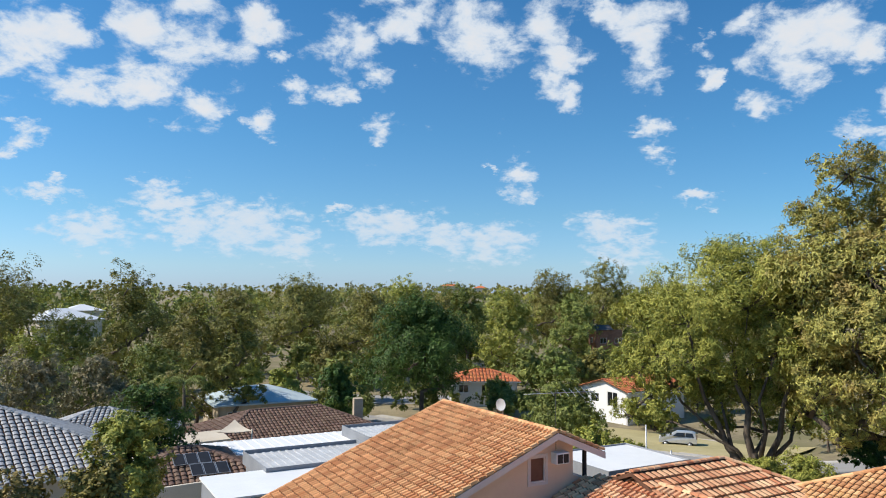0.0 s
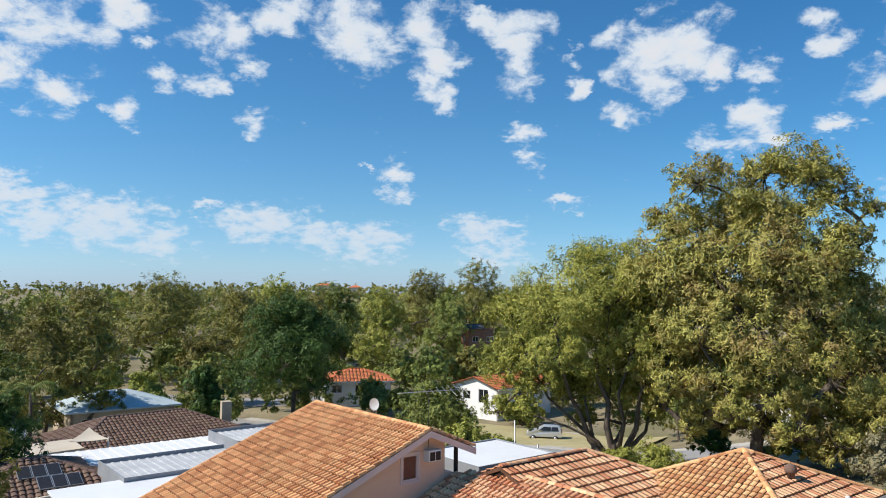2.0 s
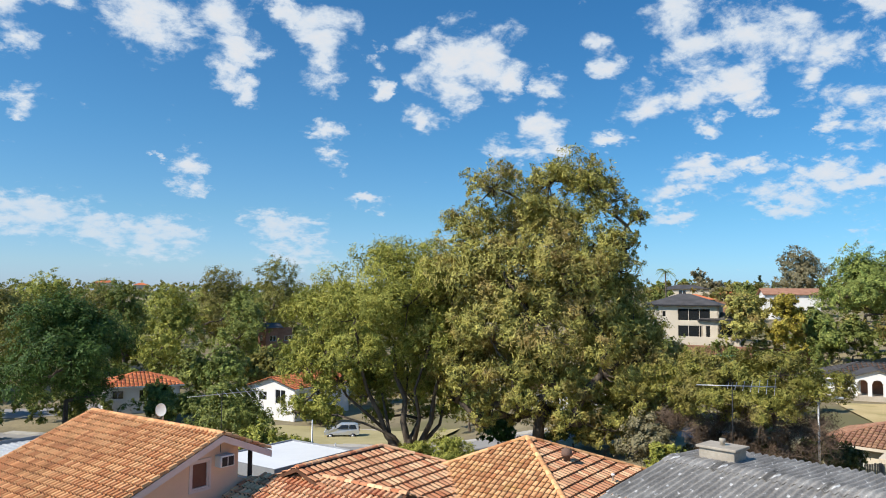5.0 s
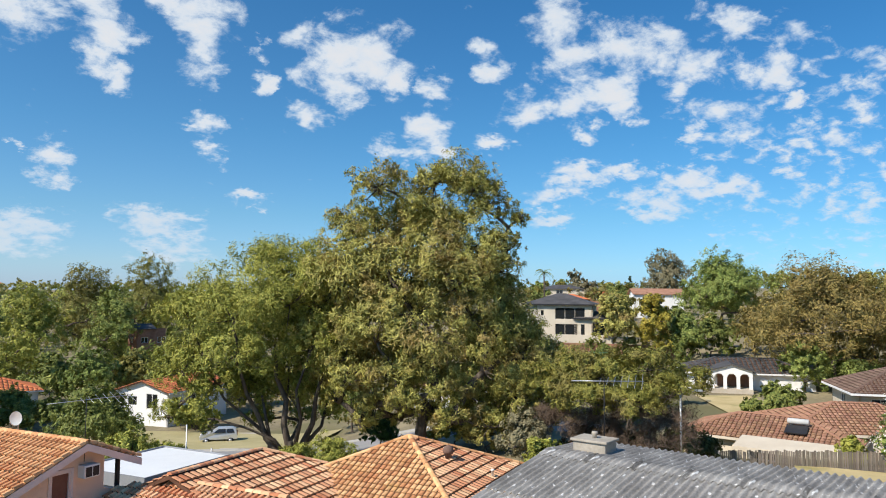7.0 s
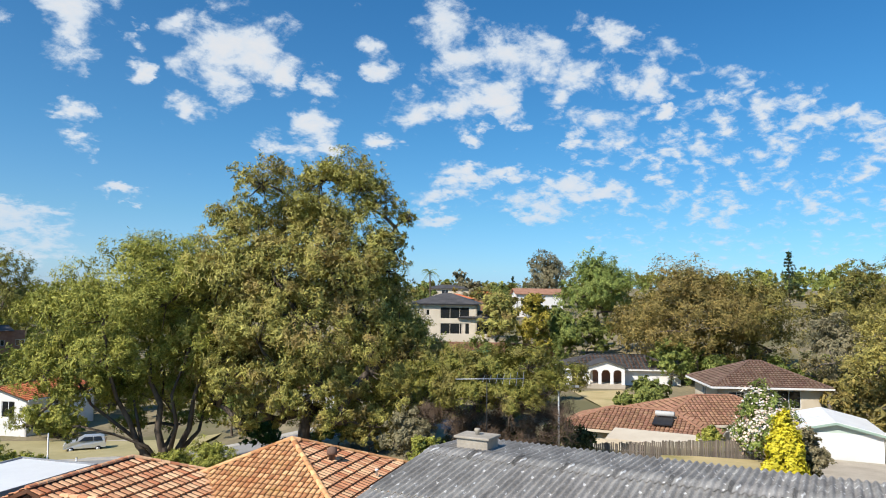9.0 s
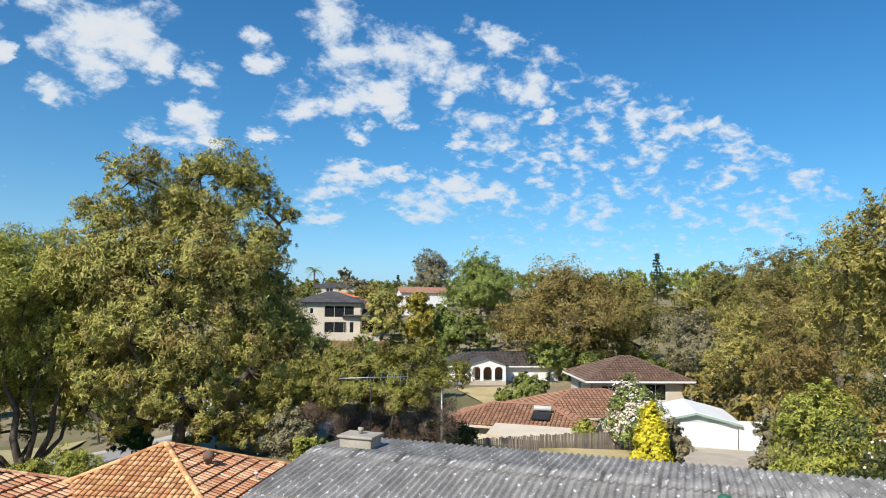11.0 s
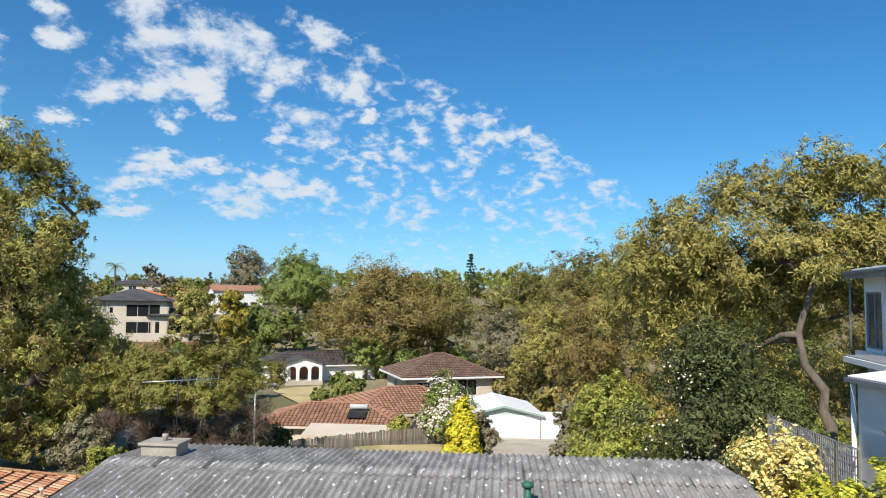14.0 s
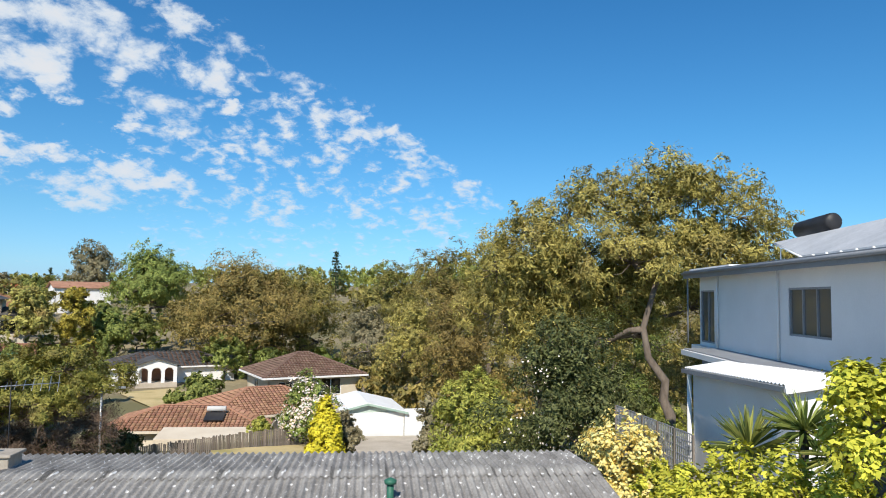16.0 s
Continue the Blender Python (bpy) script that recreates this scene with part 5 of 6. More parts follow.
    ("gum_tree", "yellow-green gum tree in the bush", -76.0, 72, 12.5, 9, L_SUNGUM, 14000),
    ("gum_tree", "olive gum tree in the bush", -86.0, 66, 15.5, 10, L_OLIVE, 16000),
    ("gum_tree", "olive gum tree in the bush", -89.6, 60, 15.0, 10, L_WOOD, 16000),
    ("gum_tree", "shaded tree behind the pale trunk", -92.6, 56, 13.0, 10, L_MID, 14000),
    ("gum_tree", "gum tree behind the white house", -101.0, 62, 16.5, 10, L_WOOD, 14000),
    ("gum_tree", "gum tree behind the white house", -98.0, 52, 12.0, 9, L_OLIVE, 14000),
    ("gum_tree", "gum tree behind the white house", -113.0, 70, 15.5, 11, L_MID, 9000),
    ("garden_tree", "shaded dark tree beside the camellia", -93.6, 32, 7.0, 4.6, L_MID, 20000),
    ("garden_shrub", "green undergrowth beside the bush track", -95.6, 44, 5.0, 5.0, L_BRIGHT, 9000),
    ("variegated_shrub", "pale yellow variegated shrub behind the grey roof", -92.8, 20.5, 6.1, 3.8, L_PALE, 16000),
    ("garden_shrub", "lime green shrub beside the lattice fence", -95.4, 15.0, 5.4, 2.0, L_LIME, 9000),
    ("lime_shrub", "large lime green leafy shrub close by", -100.0, 10.2, 6.0, 2.6, L_LIME, 34000),
    ("lime_shrub", "large lime green leafy shrub close by", -105.2, 9.6, 6.1, 2.7, L_LIME, 34000),
    ("lime_shrub", "large lime green leafy shrub close by", -111.0, 9.0, 7.5, 2.4, L_LIME, 29000),
]
for i, (nm, lb, az, d, h, w, mt, n) in enumerate(TREES):
    if d >= 100 and az > -20 and nm == "gum_tree":
        h, w = h * 1.15, w * 1.04
    big = max(0.092, min(0.52, 0.0028 * d + 0.052))
    low = {"gum_tree": 0.27 if d < 85 else 0.14, "clipped_hedge": 0.15, "weeping_shrub": 0.15, "pine_tree": 0.45, "fig_tree": 0.14}.get(nm, 0.18)
    if nm == "lime_shrub":
        big = 0.076
    if nm == "clipped_hedge":
        big = 0.10
    grp = "gum trees of the bush" if "bush" in lb and nm == "gum_tree" else ""
    kk = 9 if nm != "fig_tree" else 14
    garden_tree(nm, lb, az, d, h, w, mt, int(n * (1.0 if d < 60 else 0.92)), 100 + i, (big, big * (0.55 if nm == "gum_tree" else 0.66)), low, M_PALEBARK if mt in (L_GREY,) else None, 0.3, kk if w < 13 else 15, grp, max(0.08, h * 0.018), per=20, pad=0.36)
    # on the camellia these pale blades stand in for highlights on its leaves
    if nm in ("blossom_tree", "camellia_tree"):
        t = bpy.data.objects[[o.name for o in bpy.data.objects if o.name.startswith(nm) and o.parent is None][-1]]
        rng = np.random.default_rng(900 + i)
        lob = round_lobes(h, w, np.random.default_rng(100 + i), low, 9)
        pd = [(x * 1.05, y * 1.05, z, r * 1.08, 0.9) for x, y, z, r in lob]
        leaf_mesh("blossoms", pd, 4200 if nm == "blossom_tree" else 700, 0.15 if nm == "blossom_tree" else 0.08, 0.14 if nm == "blossom_tree" else 0.07, 0.0, rng, L_BLOSSOM_GLINT, t, "small pale flowers and leaf highlights")


def umbrella_pine(az, d, lobes, low, label, seed, n, k=1.0):
    x, y = spot(az, d)
    t = tree("pine_tree", label, x, y, lobes, L_PINEY, n, (0.20, 0.085), seed, 0.15, M_BARK, 0.0, 0.35, per=26, pad=0.33, flat=0.55, category="pine tree")
    rng = np.random.default_rng(seed + 1)
    leaf_mesh("dry_undergrowth", pads_of(low, rng, 0.5, 14, 0.8), 10000, 0.5, 0.03, 0.5, rng, M_DEADTWIG, t, "dry brown dead twigs", True)


umbrella_pine(-49.3, 45, [(-3.6, 0, 5.4, 1.5), (-1.4, -0.5, 6.1, 1.7), (1.2, 0, 6.4, 1.8), (3.4, 0, 5.7, 1.6), (0, 1.5, 5.9, 1.8), (-2.6, -1.4, 4.8, 1.5), (2.4, -1.4, 5.1, 1.6), (0.3, -1.8, 4.7, 1.5)],
              [(-2.6, 0, 2.7, 1.7), (0, 0, 3.1, 1.9), (2.6, 0, 2.9, 1.7), (-1.0, -1, 1.7, 1.3), (1.6, -1, 1.5, 1.3)], "flat topped green pine with dead brown twigs below", 401, 30000)
umbrella_pine(-45.9, 47, [(-2.4, 0, 5.5, 1.5), (-0.2, 0, 6.1, 1.6), (2.0, 0, 5.4, 1.5), (0, 1.2, 5.5, 1.6), (-1.2, -1.2, 4.5, 1.4), (1.6, -1.2, 4.3, 1.4)],
              [(-1.4, 0, 2.7, 1.5), (1.2, 0, 2.5, 1.5), (0, -1, 1.5, 1.2)], "flat topped green pine with dead brown twigs below", 405, 20000)


# golden conifer, a leaning cone
def conifer(az, d, h, r):
    x, y = spot(az, d)
    t = root("golden_conifer", x, y, gz(x, y), az)
    tagged(t, "bright golden yellow cone shaped conifer", "conifer")
    rng = np.random.default_rng(77)
    pads = []
    for k in range(260):
        q = rng.random() ** 1.4
        a = rng.uniform(0, 6.28)
        rr = r * (1 - q) ** 0.62 * (0.9 + 0.15 * rng.random()) * min(1, 0.55 + q * 4)
        pads.append((math.cos(a) * rr, math.sin(a) * rr, 0.2 + h * q * 0.96, 0.36, 1.3))
    leaf_mesh("foliage", pads, 26000, 0.18, 0.095, -0.3, rng, L_YELLOW, t)
    tube("trunk", [(0, 0, -0.2), (0, 0, h * 0.9)], [0.12, 0.03], M_BARK, t)


conifer(-69.3, 40, 4.6, 1.15)


def norfolk(az, d, top_el, h, label):
    x, y = spot(az, d)
    z0 = EYE + top_el * d - h
    t = root("norfolk_pine", x, y, z0, az)
    tagged(t, label, "pine tree")
    rng = np.random.default_rng(int(d))
    tube("trunk", [(0, 0, -8), (0, 0, h)], [0.4, 0.06], M_BARK, t)
    pads = []
    for k in range(14):
        z = h * (0.15 + 0.82 * k / 13)
        r = h * 0.21 * (1 - k / 14.5)
        for a in range(7):
            w = a * 0.9 + k
            for s in (0.35, 0.7, 1.0):
                pads.append((math.cos(w) * r * s, math.sin(w) * r * s, z + 0.1 * r * s, 0.32, 0.35))
    leaf_mesh("tiered_foliage", pads, 2600, 0.5, 0.2, 0.0, rng, L_PINE, t)


norfolk(-69.8, 200, 0.062, 13, "dark tiered norfolk pine rising above other trees")
norfolk(-49.6, 300, 0.030, 10, "small dark tiered pine on the far ridge")


def palm(az, d, h, label, fronds=26, fl=2.4, mat=None, base=None, tr=0.16):
    x, y = spot(az, d)
    t = root("palm_tree", x, y, gz(x, y) if base is None else base, az)
    tagged(t, label, "palm tree")
    tube("trunk", [(0, 0, -4), (0.1, 0, h * 0.5), (0, 0, h)], [tr * 1.2, tr, tr * 0.9], M_BARK, t)
    rng = random.Random(int(d * 10 + az))
    items = []
    for k in range(fronds):
        a = rng.uniform(0, 6.28)
        up = rng.uniform(-0.7, 1.2)
        pts = []
        for s in range(5):
            q = s / 4
            pts.append(Vector((math.cos(a) * fl * q * math.cos(up * 0.6), math.sin(a) * fl * q * math.cos(up * 0.6), h + fl * (math.sin(up) * q - 0.7 * q * q))))
        side = Vector((-math.sin(a), math.cos(a), 0))
        vs, fs = [], []
        for s in range(12):
            q = (s + 1) / 12
            i0 = min(int(q * 4), 3)
            p = pts[i0].lerp(pts[i0 + 1], q * 4 - i0)
            for sg in (-1, 1):
                b = len(vs)
                tip = p + side * sg * 0.5 * fl * 0.3 * (1.1 - abs(q - 0.4)) + Vector((0, 0, -0.12 * fl))
                along = (pts[-1] - pts[0]).normalized() * 0.05 * fl
                vs += [p - along * 0.4, tip + along, p + along * 0.4]
                fs.append((b, b + 1, b + 2))
        items.append((vs, fs))
    v, f = join_data(items)
    mesh_part("fronds", v, f, mat or L_MID, t)


palm(20.6, 80, 7.4, "fan palm with drooping dry fronds")
palm(19.6, 78, 7.0, "fan palm with drooping dry fronds")
palm(21.4, 82, 6.6, "fan palm with drooping dry fronds")
palm(-43.0, 170, 9.6, "tall thin palm on the ridge", 30, 2.2, None, EYE - 3.5)


def yucca(az, d, h, label):
    x, y = spot(az, d)
    t = root("yucca", x, y, gz(x, y), az)
    tagged(t, label, "yucca")
    rng = random.Random(5)
    for cx, cy, cz in ((-0.55, 0, h - 0.35), (0.25, 0.1, h), (0.75, -0.2, h - 0.3)):
        tube("trunk", [(cx * 0.3, cy, -0.3), (cx * 0.6, cy, cz * 0.6), (cx, cy, cz)], [0.12, 0.09, 0.07], M_BARK, t)
        vs, fs = [], []
        for k in range(90):
            a = rng.uniform(0, 6.28)
            up = rng.uniform(-0.5, 1.35)
            l = rng.uniform(0.65, 0.9)
            dv = Vector((math.cos(a) * math.cos(up), math.sin(a) * math.cos(up), math.sin(up)))
            sd = Vector((-math.sin(a), math.cos(a), 0)) * 0.022
            o = Vector((cx, cy, cz))
            b = len(vs)
            m = o + dv * l * 0.55
            tip = o + dv * l + Vector((0, 0, -0.10 * l))
            vs += [o - sd, o + sd, m + sd * 1.2, tip, m - sd * 1.2]
            fs.append((b, b + 1, b + 2, b + 3, b + 4))
        mesh_part("leaf_rosette", vs, fs, L_MID, t)


yucca(-103.7, 12.6, 6.0, "spiky green yucca with sword leaves")


# ---- houses ----
def face_house(name, label, az, d, w, dep, wall_h, roof, pitch, wall_mat, roof_mat, turn=0.0, top=None, tile=None, **kw):
    """A house placed by direction; turn: its turn from facing the camera; top: height of its ridge below the eye."""
    x, y = spot(az, d)
    z = gz(x, y)
    if top is not None:
        e = kw.get("eave", 0.5)
        rise = pitch * (min(w, dep) / 2 + e) if roof == "hip" else pitch * (dep / 2 + e)
        z = EYE + top - (wall_h + 0.12 + rise - pitch * e)
    return house(name, label, x, y, az + turn, w, dep, wall_h, z, roof, pitch, wall_mat, roof_mat, tile, **kw)


W1 = [("s", 1.0, 0.9, 1.5, 1.2, 1), ("s", 4.5, 0.9, 1.8, 1.2, 1), ("e", 1.5, 0.9, 1.5, 1.2, 1), ("w", 1.5, 0.9, 1.5, 1.2, 1)]
face_house("grey_tile_house", "house with a large grey glazed tile hip roof", 33.5, 46, 15, 12, 2.8, "hip", 0.44, M_CREAM, M_GREYTILE, 8, -6.1, (0.33, 0.36), openings=W1, trim=M_WHITEMETAL, base=-3)
face_house("grey_tile_house", "second grey tile roof behind a garden tree", 25.0, 58, 9, 8, 2.6, "hip", 0.40, M_WHITE, M_GREYTILE, -10, -8.3, (0.33, 0.36), openings=W1[:2], trim=M_WHITEMETAL, base=-4)
face_house("brown_tile_house", "cream house under a brown tile hip roof", 12.2, 62, 15, 9, 2.6, "hip", 0.40, M_CREAM, M_BROWNTILE, 22, -9.4, (0.33, 0.38), openings=W1, trim=M_CREAM, base=-3)
face_house("brown_tile_house", "low brown tile wing with cream walls", 17.0, 60, 9, 6, 2.4, "hip", 0.36, M_CREAM, M_BROWNTILE, 22, -10.6, (0.33, 0.38), openings=W1[:2], trim=M_CREAM, base=-3)
face_house("brown_tile_house", "low brown tile house with solar panels on its roof", 19.3, 43, 7, 6, 2.3, "hip", 0.34, M_CREAM, M_BROWNTILE, 10, -8.5, (0.33, 0.38), openings=W1[:1], trim=M_CREAM, base=-3)
face_house("blue_roof_house", "house under a pale blue sheet metal roof", 14.3, 88, 10.5, 8, 3.0, "hip", 0.33, M_BEIGEBRICK, M_BLUEMETAL, 15, -10.6, None, openings=W1, trim=M_BLUEMETAL, base=-4)
face_house("villa", "white roofed villa among distant trees", 27.9, 190, 14, 11, 4.5, "hip", 0.42, M_CREAM, M_WHITEMETAL, 25, -3.6, None, openings=W1, base=-9)
face_house("villa", "white roofed building among distant trees", 26.6, 215, 9, 8, 4.0, "hip", 0.35, M_CREAM, M_WHITEMETAL, 10, -3.0, None, openings=W1[:2], base=-9)
face_house("orange_roof_house", "white house under an orange tile roof", -3.2, 116, 10.0, 8, 2.7, "hip", 0.34, M_WHITE, M_ORANGETILE, 5, -11.6, (0.55, 0.5), openings=W1[:2], trim=M_WHITE, base=-3)
face_house("orange_roof_house", "white house with a gable end and orange tile roof", -14.8, 106, 12, 8, 2.8, "gable", 0.30, M_WHITE, M_ORANGETILE, 50, -11.2, (0.55, 0.5), openings=W1 + [("w", 4.5, 0.6, 1.8, 1.9, 1)], trim=M_WHITE, base=-3)
face_house("hillside_house", "dark two storey house among hillside trees", -12.3, 172, 3.6, 5, 4.0, "gable", 0.35, M_BRICK, M_DARKTILE, 20, -6.5, None, openings=W1, base=-5)
face_house("brick_house", "low brick house glimpsed behind gum trees", -38.5, 88, 16, 8, 2.7, "hip", 0.34, M_WHITE, M_RUSTTILE, -8, -9.2, (0.55, 0.5), openings=W1, trim=M_WHITE, base=-3)
face_house("arched_house", "white house under a dark tile roof", -57.6, 101, 15, 8, 2.8, "hip", 0.34, M_WHITE, M_DARKTILE, 10, -7.5, (0.55, 0.5), openings=W1[:1], trim=M_WHITE, base=-3)
face_house("rust_tile_house", "low house under a rust brown tile roof", -59.5, 59, 11, 6.5, 2.4, "hip", 0.34, M_CREAM, M_RUSTTILE, -12, -8.5, (0.33, 0.38), openings=W1, trim=M_CREAM, base=-3)
face_house("rust_tile_house", "low wing under a rust brown tile roof", -64.6, 63, 11, 8, 2.4, "hip", 0.36, M_CREAM, M_RUSTTILE, 20, -7.7, (0.33, 0.38), openings=W1[:1], trim=M_CREAM, base=-3)
face_house("hip_roof_house", "two storey house under a mottled brown tile hip roof", -67.4, 79, 9.6, 8.5, 5.0, "hip", 0.42, M_CREAM, M_BROWNTILE, 18, -6.0, (0.33, 0.38), openings=[("s", 1.0, 3.1, 1.5, 1.2, 1), ("s", 5.4, 2.8, 2.2, 1.7, 1), ("e", 1.2, 2.9, 2.5, 1.6, 1), ("e", 4.8, 2.9, 2.2, 1.6, 1), ("w", 3, 3, 1.4, 1.2, 1)], trim=M_WHITE, base=-3, eave=0.7)
face_house("ridge_house", "white house under a maroon tile roof on the ridge", -51.5, 175, 11, 7, 3.2, "gable", 0.34, M_WHITE, M_RUSTTILE, 12, 2.4, None, openings=W1, base=-4)
face_house("ridge_house", "orange roofed house on the ridge", -47.4, 185, 5.5, 6, 2.4, "hip", 0.3, M_BRICK, M_ORANGETILE, 0, 1.9, None, openings=W1[:2], base=-7)
face_house("ridge_house", "orange roofed house behind the two storey house", -44.9, 160, 8, 6, 2.4, "hip", 0.3, M_BRICK, M_ORANGETILE, 0, 0.9, None, openings=W1[:2], base=-7)
face_house("ridge_house", "grey roofed house on the ridge", -44.4, 200, 12, 8, 2.4, "hip", 0.25, M_CREAM, M_DARKTILE, 0, 3.6, None, openings=W1[:2], base=-7)
face_house("distant_house", "small pale house on the far hill", -0.6, 700, 16, 9, 6, "hip", 0.4, M_CREAM, M_ORANGETILE, 0, 11.5, None, openings=W1[:2], base=-9)
face_house("distant_house", "small pale house on the far hill", -3.0, 680, 12, 9, 5, "hip", 0.4, M_CREAM, M_ORANGETILE, 0, 9.5, None, openings=W1[:2], base=-9)

# ---- the two storey house on the hillside ----
face_house("two_storey_house", "cream two storey house with dark balconies and charcoal roof", -44.4, 118, 10.4, 9, 5.6, "hip", 0.34, M_CREAM, M_DARKTILE, -6, 0.75, None,
           openings=[("s", 1.0, 3.7, 0.6, 0.9, 0), ("s", 2.3, 3.7, 0.6, 0.9, 0), ("s", 4.6, 3.2, 4.6, 1.8, 2), ("s", 4.6, 0.4, 4.6, 2.1, 2), ("s", 1.2, 0.6, 1.2, 1.6, 0)], trim=M_DARK, base=-3, frame_mat=M_CREAM)
face_house("two_storey_house", "cream lower wing with a wide dark opening", -47.0, 116, 5.2, 6, 3.4, "hip", 0.34, M_CREAM, M_DARKTILE, -6, -2.0, None,
           openings=[("s", 0.6, 0.3, 4.0, 2.3, 0)], trim=M_DARK, base=-4, frame_mat=M_CREAM)


def wall_box(name, label, az, d, w, dep, z0, z1, mat, turn=0.0, category="wall", kind="", bevel=0.03):
    """A plain block of masonry or sheet, by direction, with its foot and top below the eye."""
    x, y = spot(az, d)
    r = box(name, (-w / 2, -dep / 2, 0), (w / 2, dep / 2, z1 - z0), mat, None, "", bevel)
    r.matrix_basis = pose(x, y, EYE + z0, 0, 0, az + turn)
    return tagged(r, label, category, kind=kind)


wall_box("retaining_wall", "red brown brick retaining wall below the house", -45.6, 110, 13, 0.5, -9.5, -6.7, M_BRICK, -6, "wall", "structure")
wall_box("terrace_wall", "pale rendered terrace wall before the house", -45.2, 112.5, 12, 0.4, -8.0, -5.6, M_CREAM, -6, "wall", "structure")
wall_box("water_tank", "green rainwater tank beside the brick wall", -47.2, 106, 3.2, 2.0, -11, -7.7, M_GREENPAINT, -6, "tank", bevel=0.2)
wall_box("retaining_wall", "brown timber retaining wall on the hillside", -50.5, 116, 12, 0.4, -10.5, -7.2, M_BRICK, 0, "wall", "structure")


# ---- arched porch of the white house ----
def arcade(az, d, w, h, turn):
    x, y = spot(az, d)
    t = root("arched_porch", x, y, gz(x, y) + 0.45, az + turn)
    tagged(t, "white rendered gable porch with three arches", "porch")
    n = 60
    bm = bmesh.new()
    for i in range(n):
        x0, x1 = -w / 2 + w * i / n, -w / 2 + w * (i + 1) / n
        xm = (x0 + x1) / 2
        top = h + (w / 2 - abs(xm)) * 0.30
        bot = -1.0
        for c in (-1.45, 0.0, 1.45):
            if abs(xm - c) < 0.52:
                bot = 1.35 + math.sqrt(max(0.0, 0.52 ** 2 - (xm - c) ** 2))
        add_box(bm, (x0, 0, bot), (x1, 0.3, top))
    part("arched_wall", bm, M_WHITE, t)
    box("back_wall", (-w / 2, 2.6, -1), (w / 2, 2.8, h), M_BRICK, t)
    for sg in (-1, 1):
        vs = [(0, -0.3, h + w * 0.15 + 0.14), (sg * (w / 2 + 0.4), -0.3, h - 0.02), (sg * (w / 2 + 0.4), 5, h - 0.02), (0, 5, h + w * 0.15 + 0.14)]
        vs += [(q[0], q[1], q[2] - 0.12) for q in vs]
        f = [(0, 1, 2, 3), (7, 6, 5, 4), (0, 4, 5, 1), (1, 5, 6, 2), (2, 6, 7, 3), (3, 7, 4, 0)]
        mesh_part("porch_roof", vs, f, M_DARKTILE, t)
    box("floor", (-w / 2, -0.4, -1), (w / 2, 2.6, 0.06), M_PAVE, t)


arcade(-56.8, 94, 4.7, 2.2, 6)


# ---- garage ----
def garage():
    x, y = spot(-72.5, 58)
    g = root("garage", x, y, EYE - 11.35, -72 + 8)
    tagged(g, "white garage with a pale metal roof and green trim", "garage")
    w, dp, h = 5.9, 7.0, 2.15
    for lo, hi in (((-w / 2, 0.0, -2), (w / 2, 0.15, h)), ((-w / 2, dp - .15, -2), (w / 2, dp, h)), ((-w / 2, 0.15, -2), (-w / 2 + .15, dp - .15, h)), ((w / 2 - .15, 0.15, -2), (w / 2, dp - .15, h))):
        box("wall", lo, hi, M_WHITE, g)
    box("roller_door", (-w / 2 + 0.5, -0.03, 0), (w / 2 - 0.5, 0.0 - 0.004, 2.15), M_WHITEMETAL, g)
    for sg in (-1, 1):
        n = 48
        bm = bmesh.new()
        rows = []
        for i in range(n + 1):
            y0 = -0.35 + (dp + 0.6) * i / n
            up = 0.03 if i % 4 == 0 else 0.0
            rows.append([bm.verts.new((0, y0, h + 0.80 + up)), bm.verts.new((sg * (w / 2 + .3), y0, h + 0.03 + up)), bm.verts.new((sg * (w / 2 + .3), y0, h - 0.03)), bm.verts.new((0, y0, h + 0.74))])
        for a, b in zip(rows, rows[1:]):
            for k in range(4):
                bm.faces.new((a[k], a[(k + 1) % 4], b[(k + 1) % 4], b[k]))
        bm.faces.new(rows[0])
        bm.faces.new(rows[-1][::-1])
        bmesh.ops.recalc_face_normals(bm, faces=bm.faces[:])
        part("roof", bm, M_WHITEMETAL, g)
        vs = [(0, -0.38, h + 0.78), (sg * (w / 2 + .3), -0.38, h + 0.01), (sg * (w / 2 + .3), -0.38, h - 0.16), (0, -0.38, h + 0.62)]
        vs += [(q[0], -0.34, q[2]) for q in vs]
        mesh_part("barge", vs, [(0, 1, 2, 3), (7, 6, 5, 4), (0, 4, 5, 1), (1, 5, 6, 2), (2, 6, 7, 3), (3, 7, 4, 0)], M_MINT, g, "faded mint green trim")
    mesh_part("gable", [(-w / 2, 0.02, h), (w / 2, 0.02, h), (0, 0.02, h + 0.74), (-w / 2, 0.12, h), (w / 2, 0.12, h), (0, 0.12, h + 0.74)], [(0, 1, 2), (5, 4, 3), (0, 3, 4, 1), (1, 4, 5, 2), (2, 5, 3, 0)], material("pale_green_metal", (0.45, 0.55, 0.50), (0.55, 0.64, 0.58), 1.0, 0.5, 0.02), g)
    box("side_panel", (w / 2 + 0.05, -0.1, -2), (w / 2 + 1.7, 0.0, 2.4), M_WHITEMETAL, g)


garage()


# ---- paling fence ----
def paling_fence(pts, h, label, feet):
    x0, y0 = pts[0]
    f = root("paling_fence", x0, y0, gz(x0, y0))
    tagged(f, label, "fence")
    rng = random.Random(3)
    for (xa, ya), (xb, yb), fa, fb in zip(pts, pts[1:], feet, feet[1:]):
        l = math.hypot(xb - xa, yb - ya)
        ang = math.degrees(math.atan2(yb - ya, xb - xa))
        n = int(l / 0.12)
        for i in range(0, n, 20):
            px, py = xa + (xb - xa) * i / n, ya + (yb - ya) * i / n
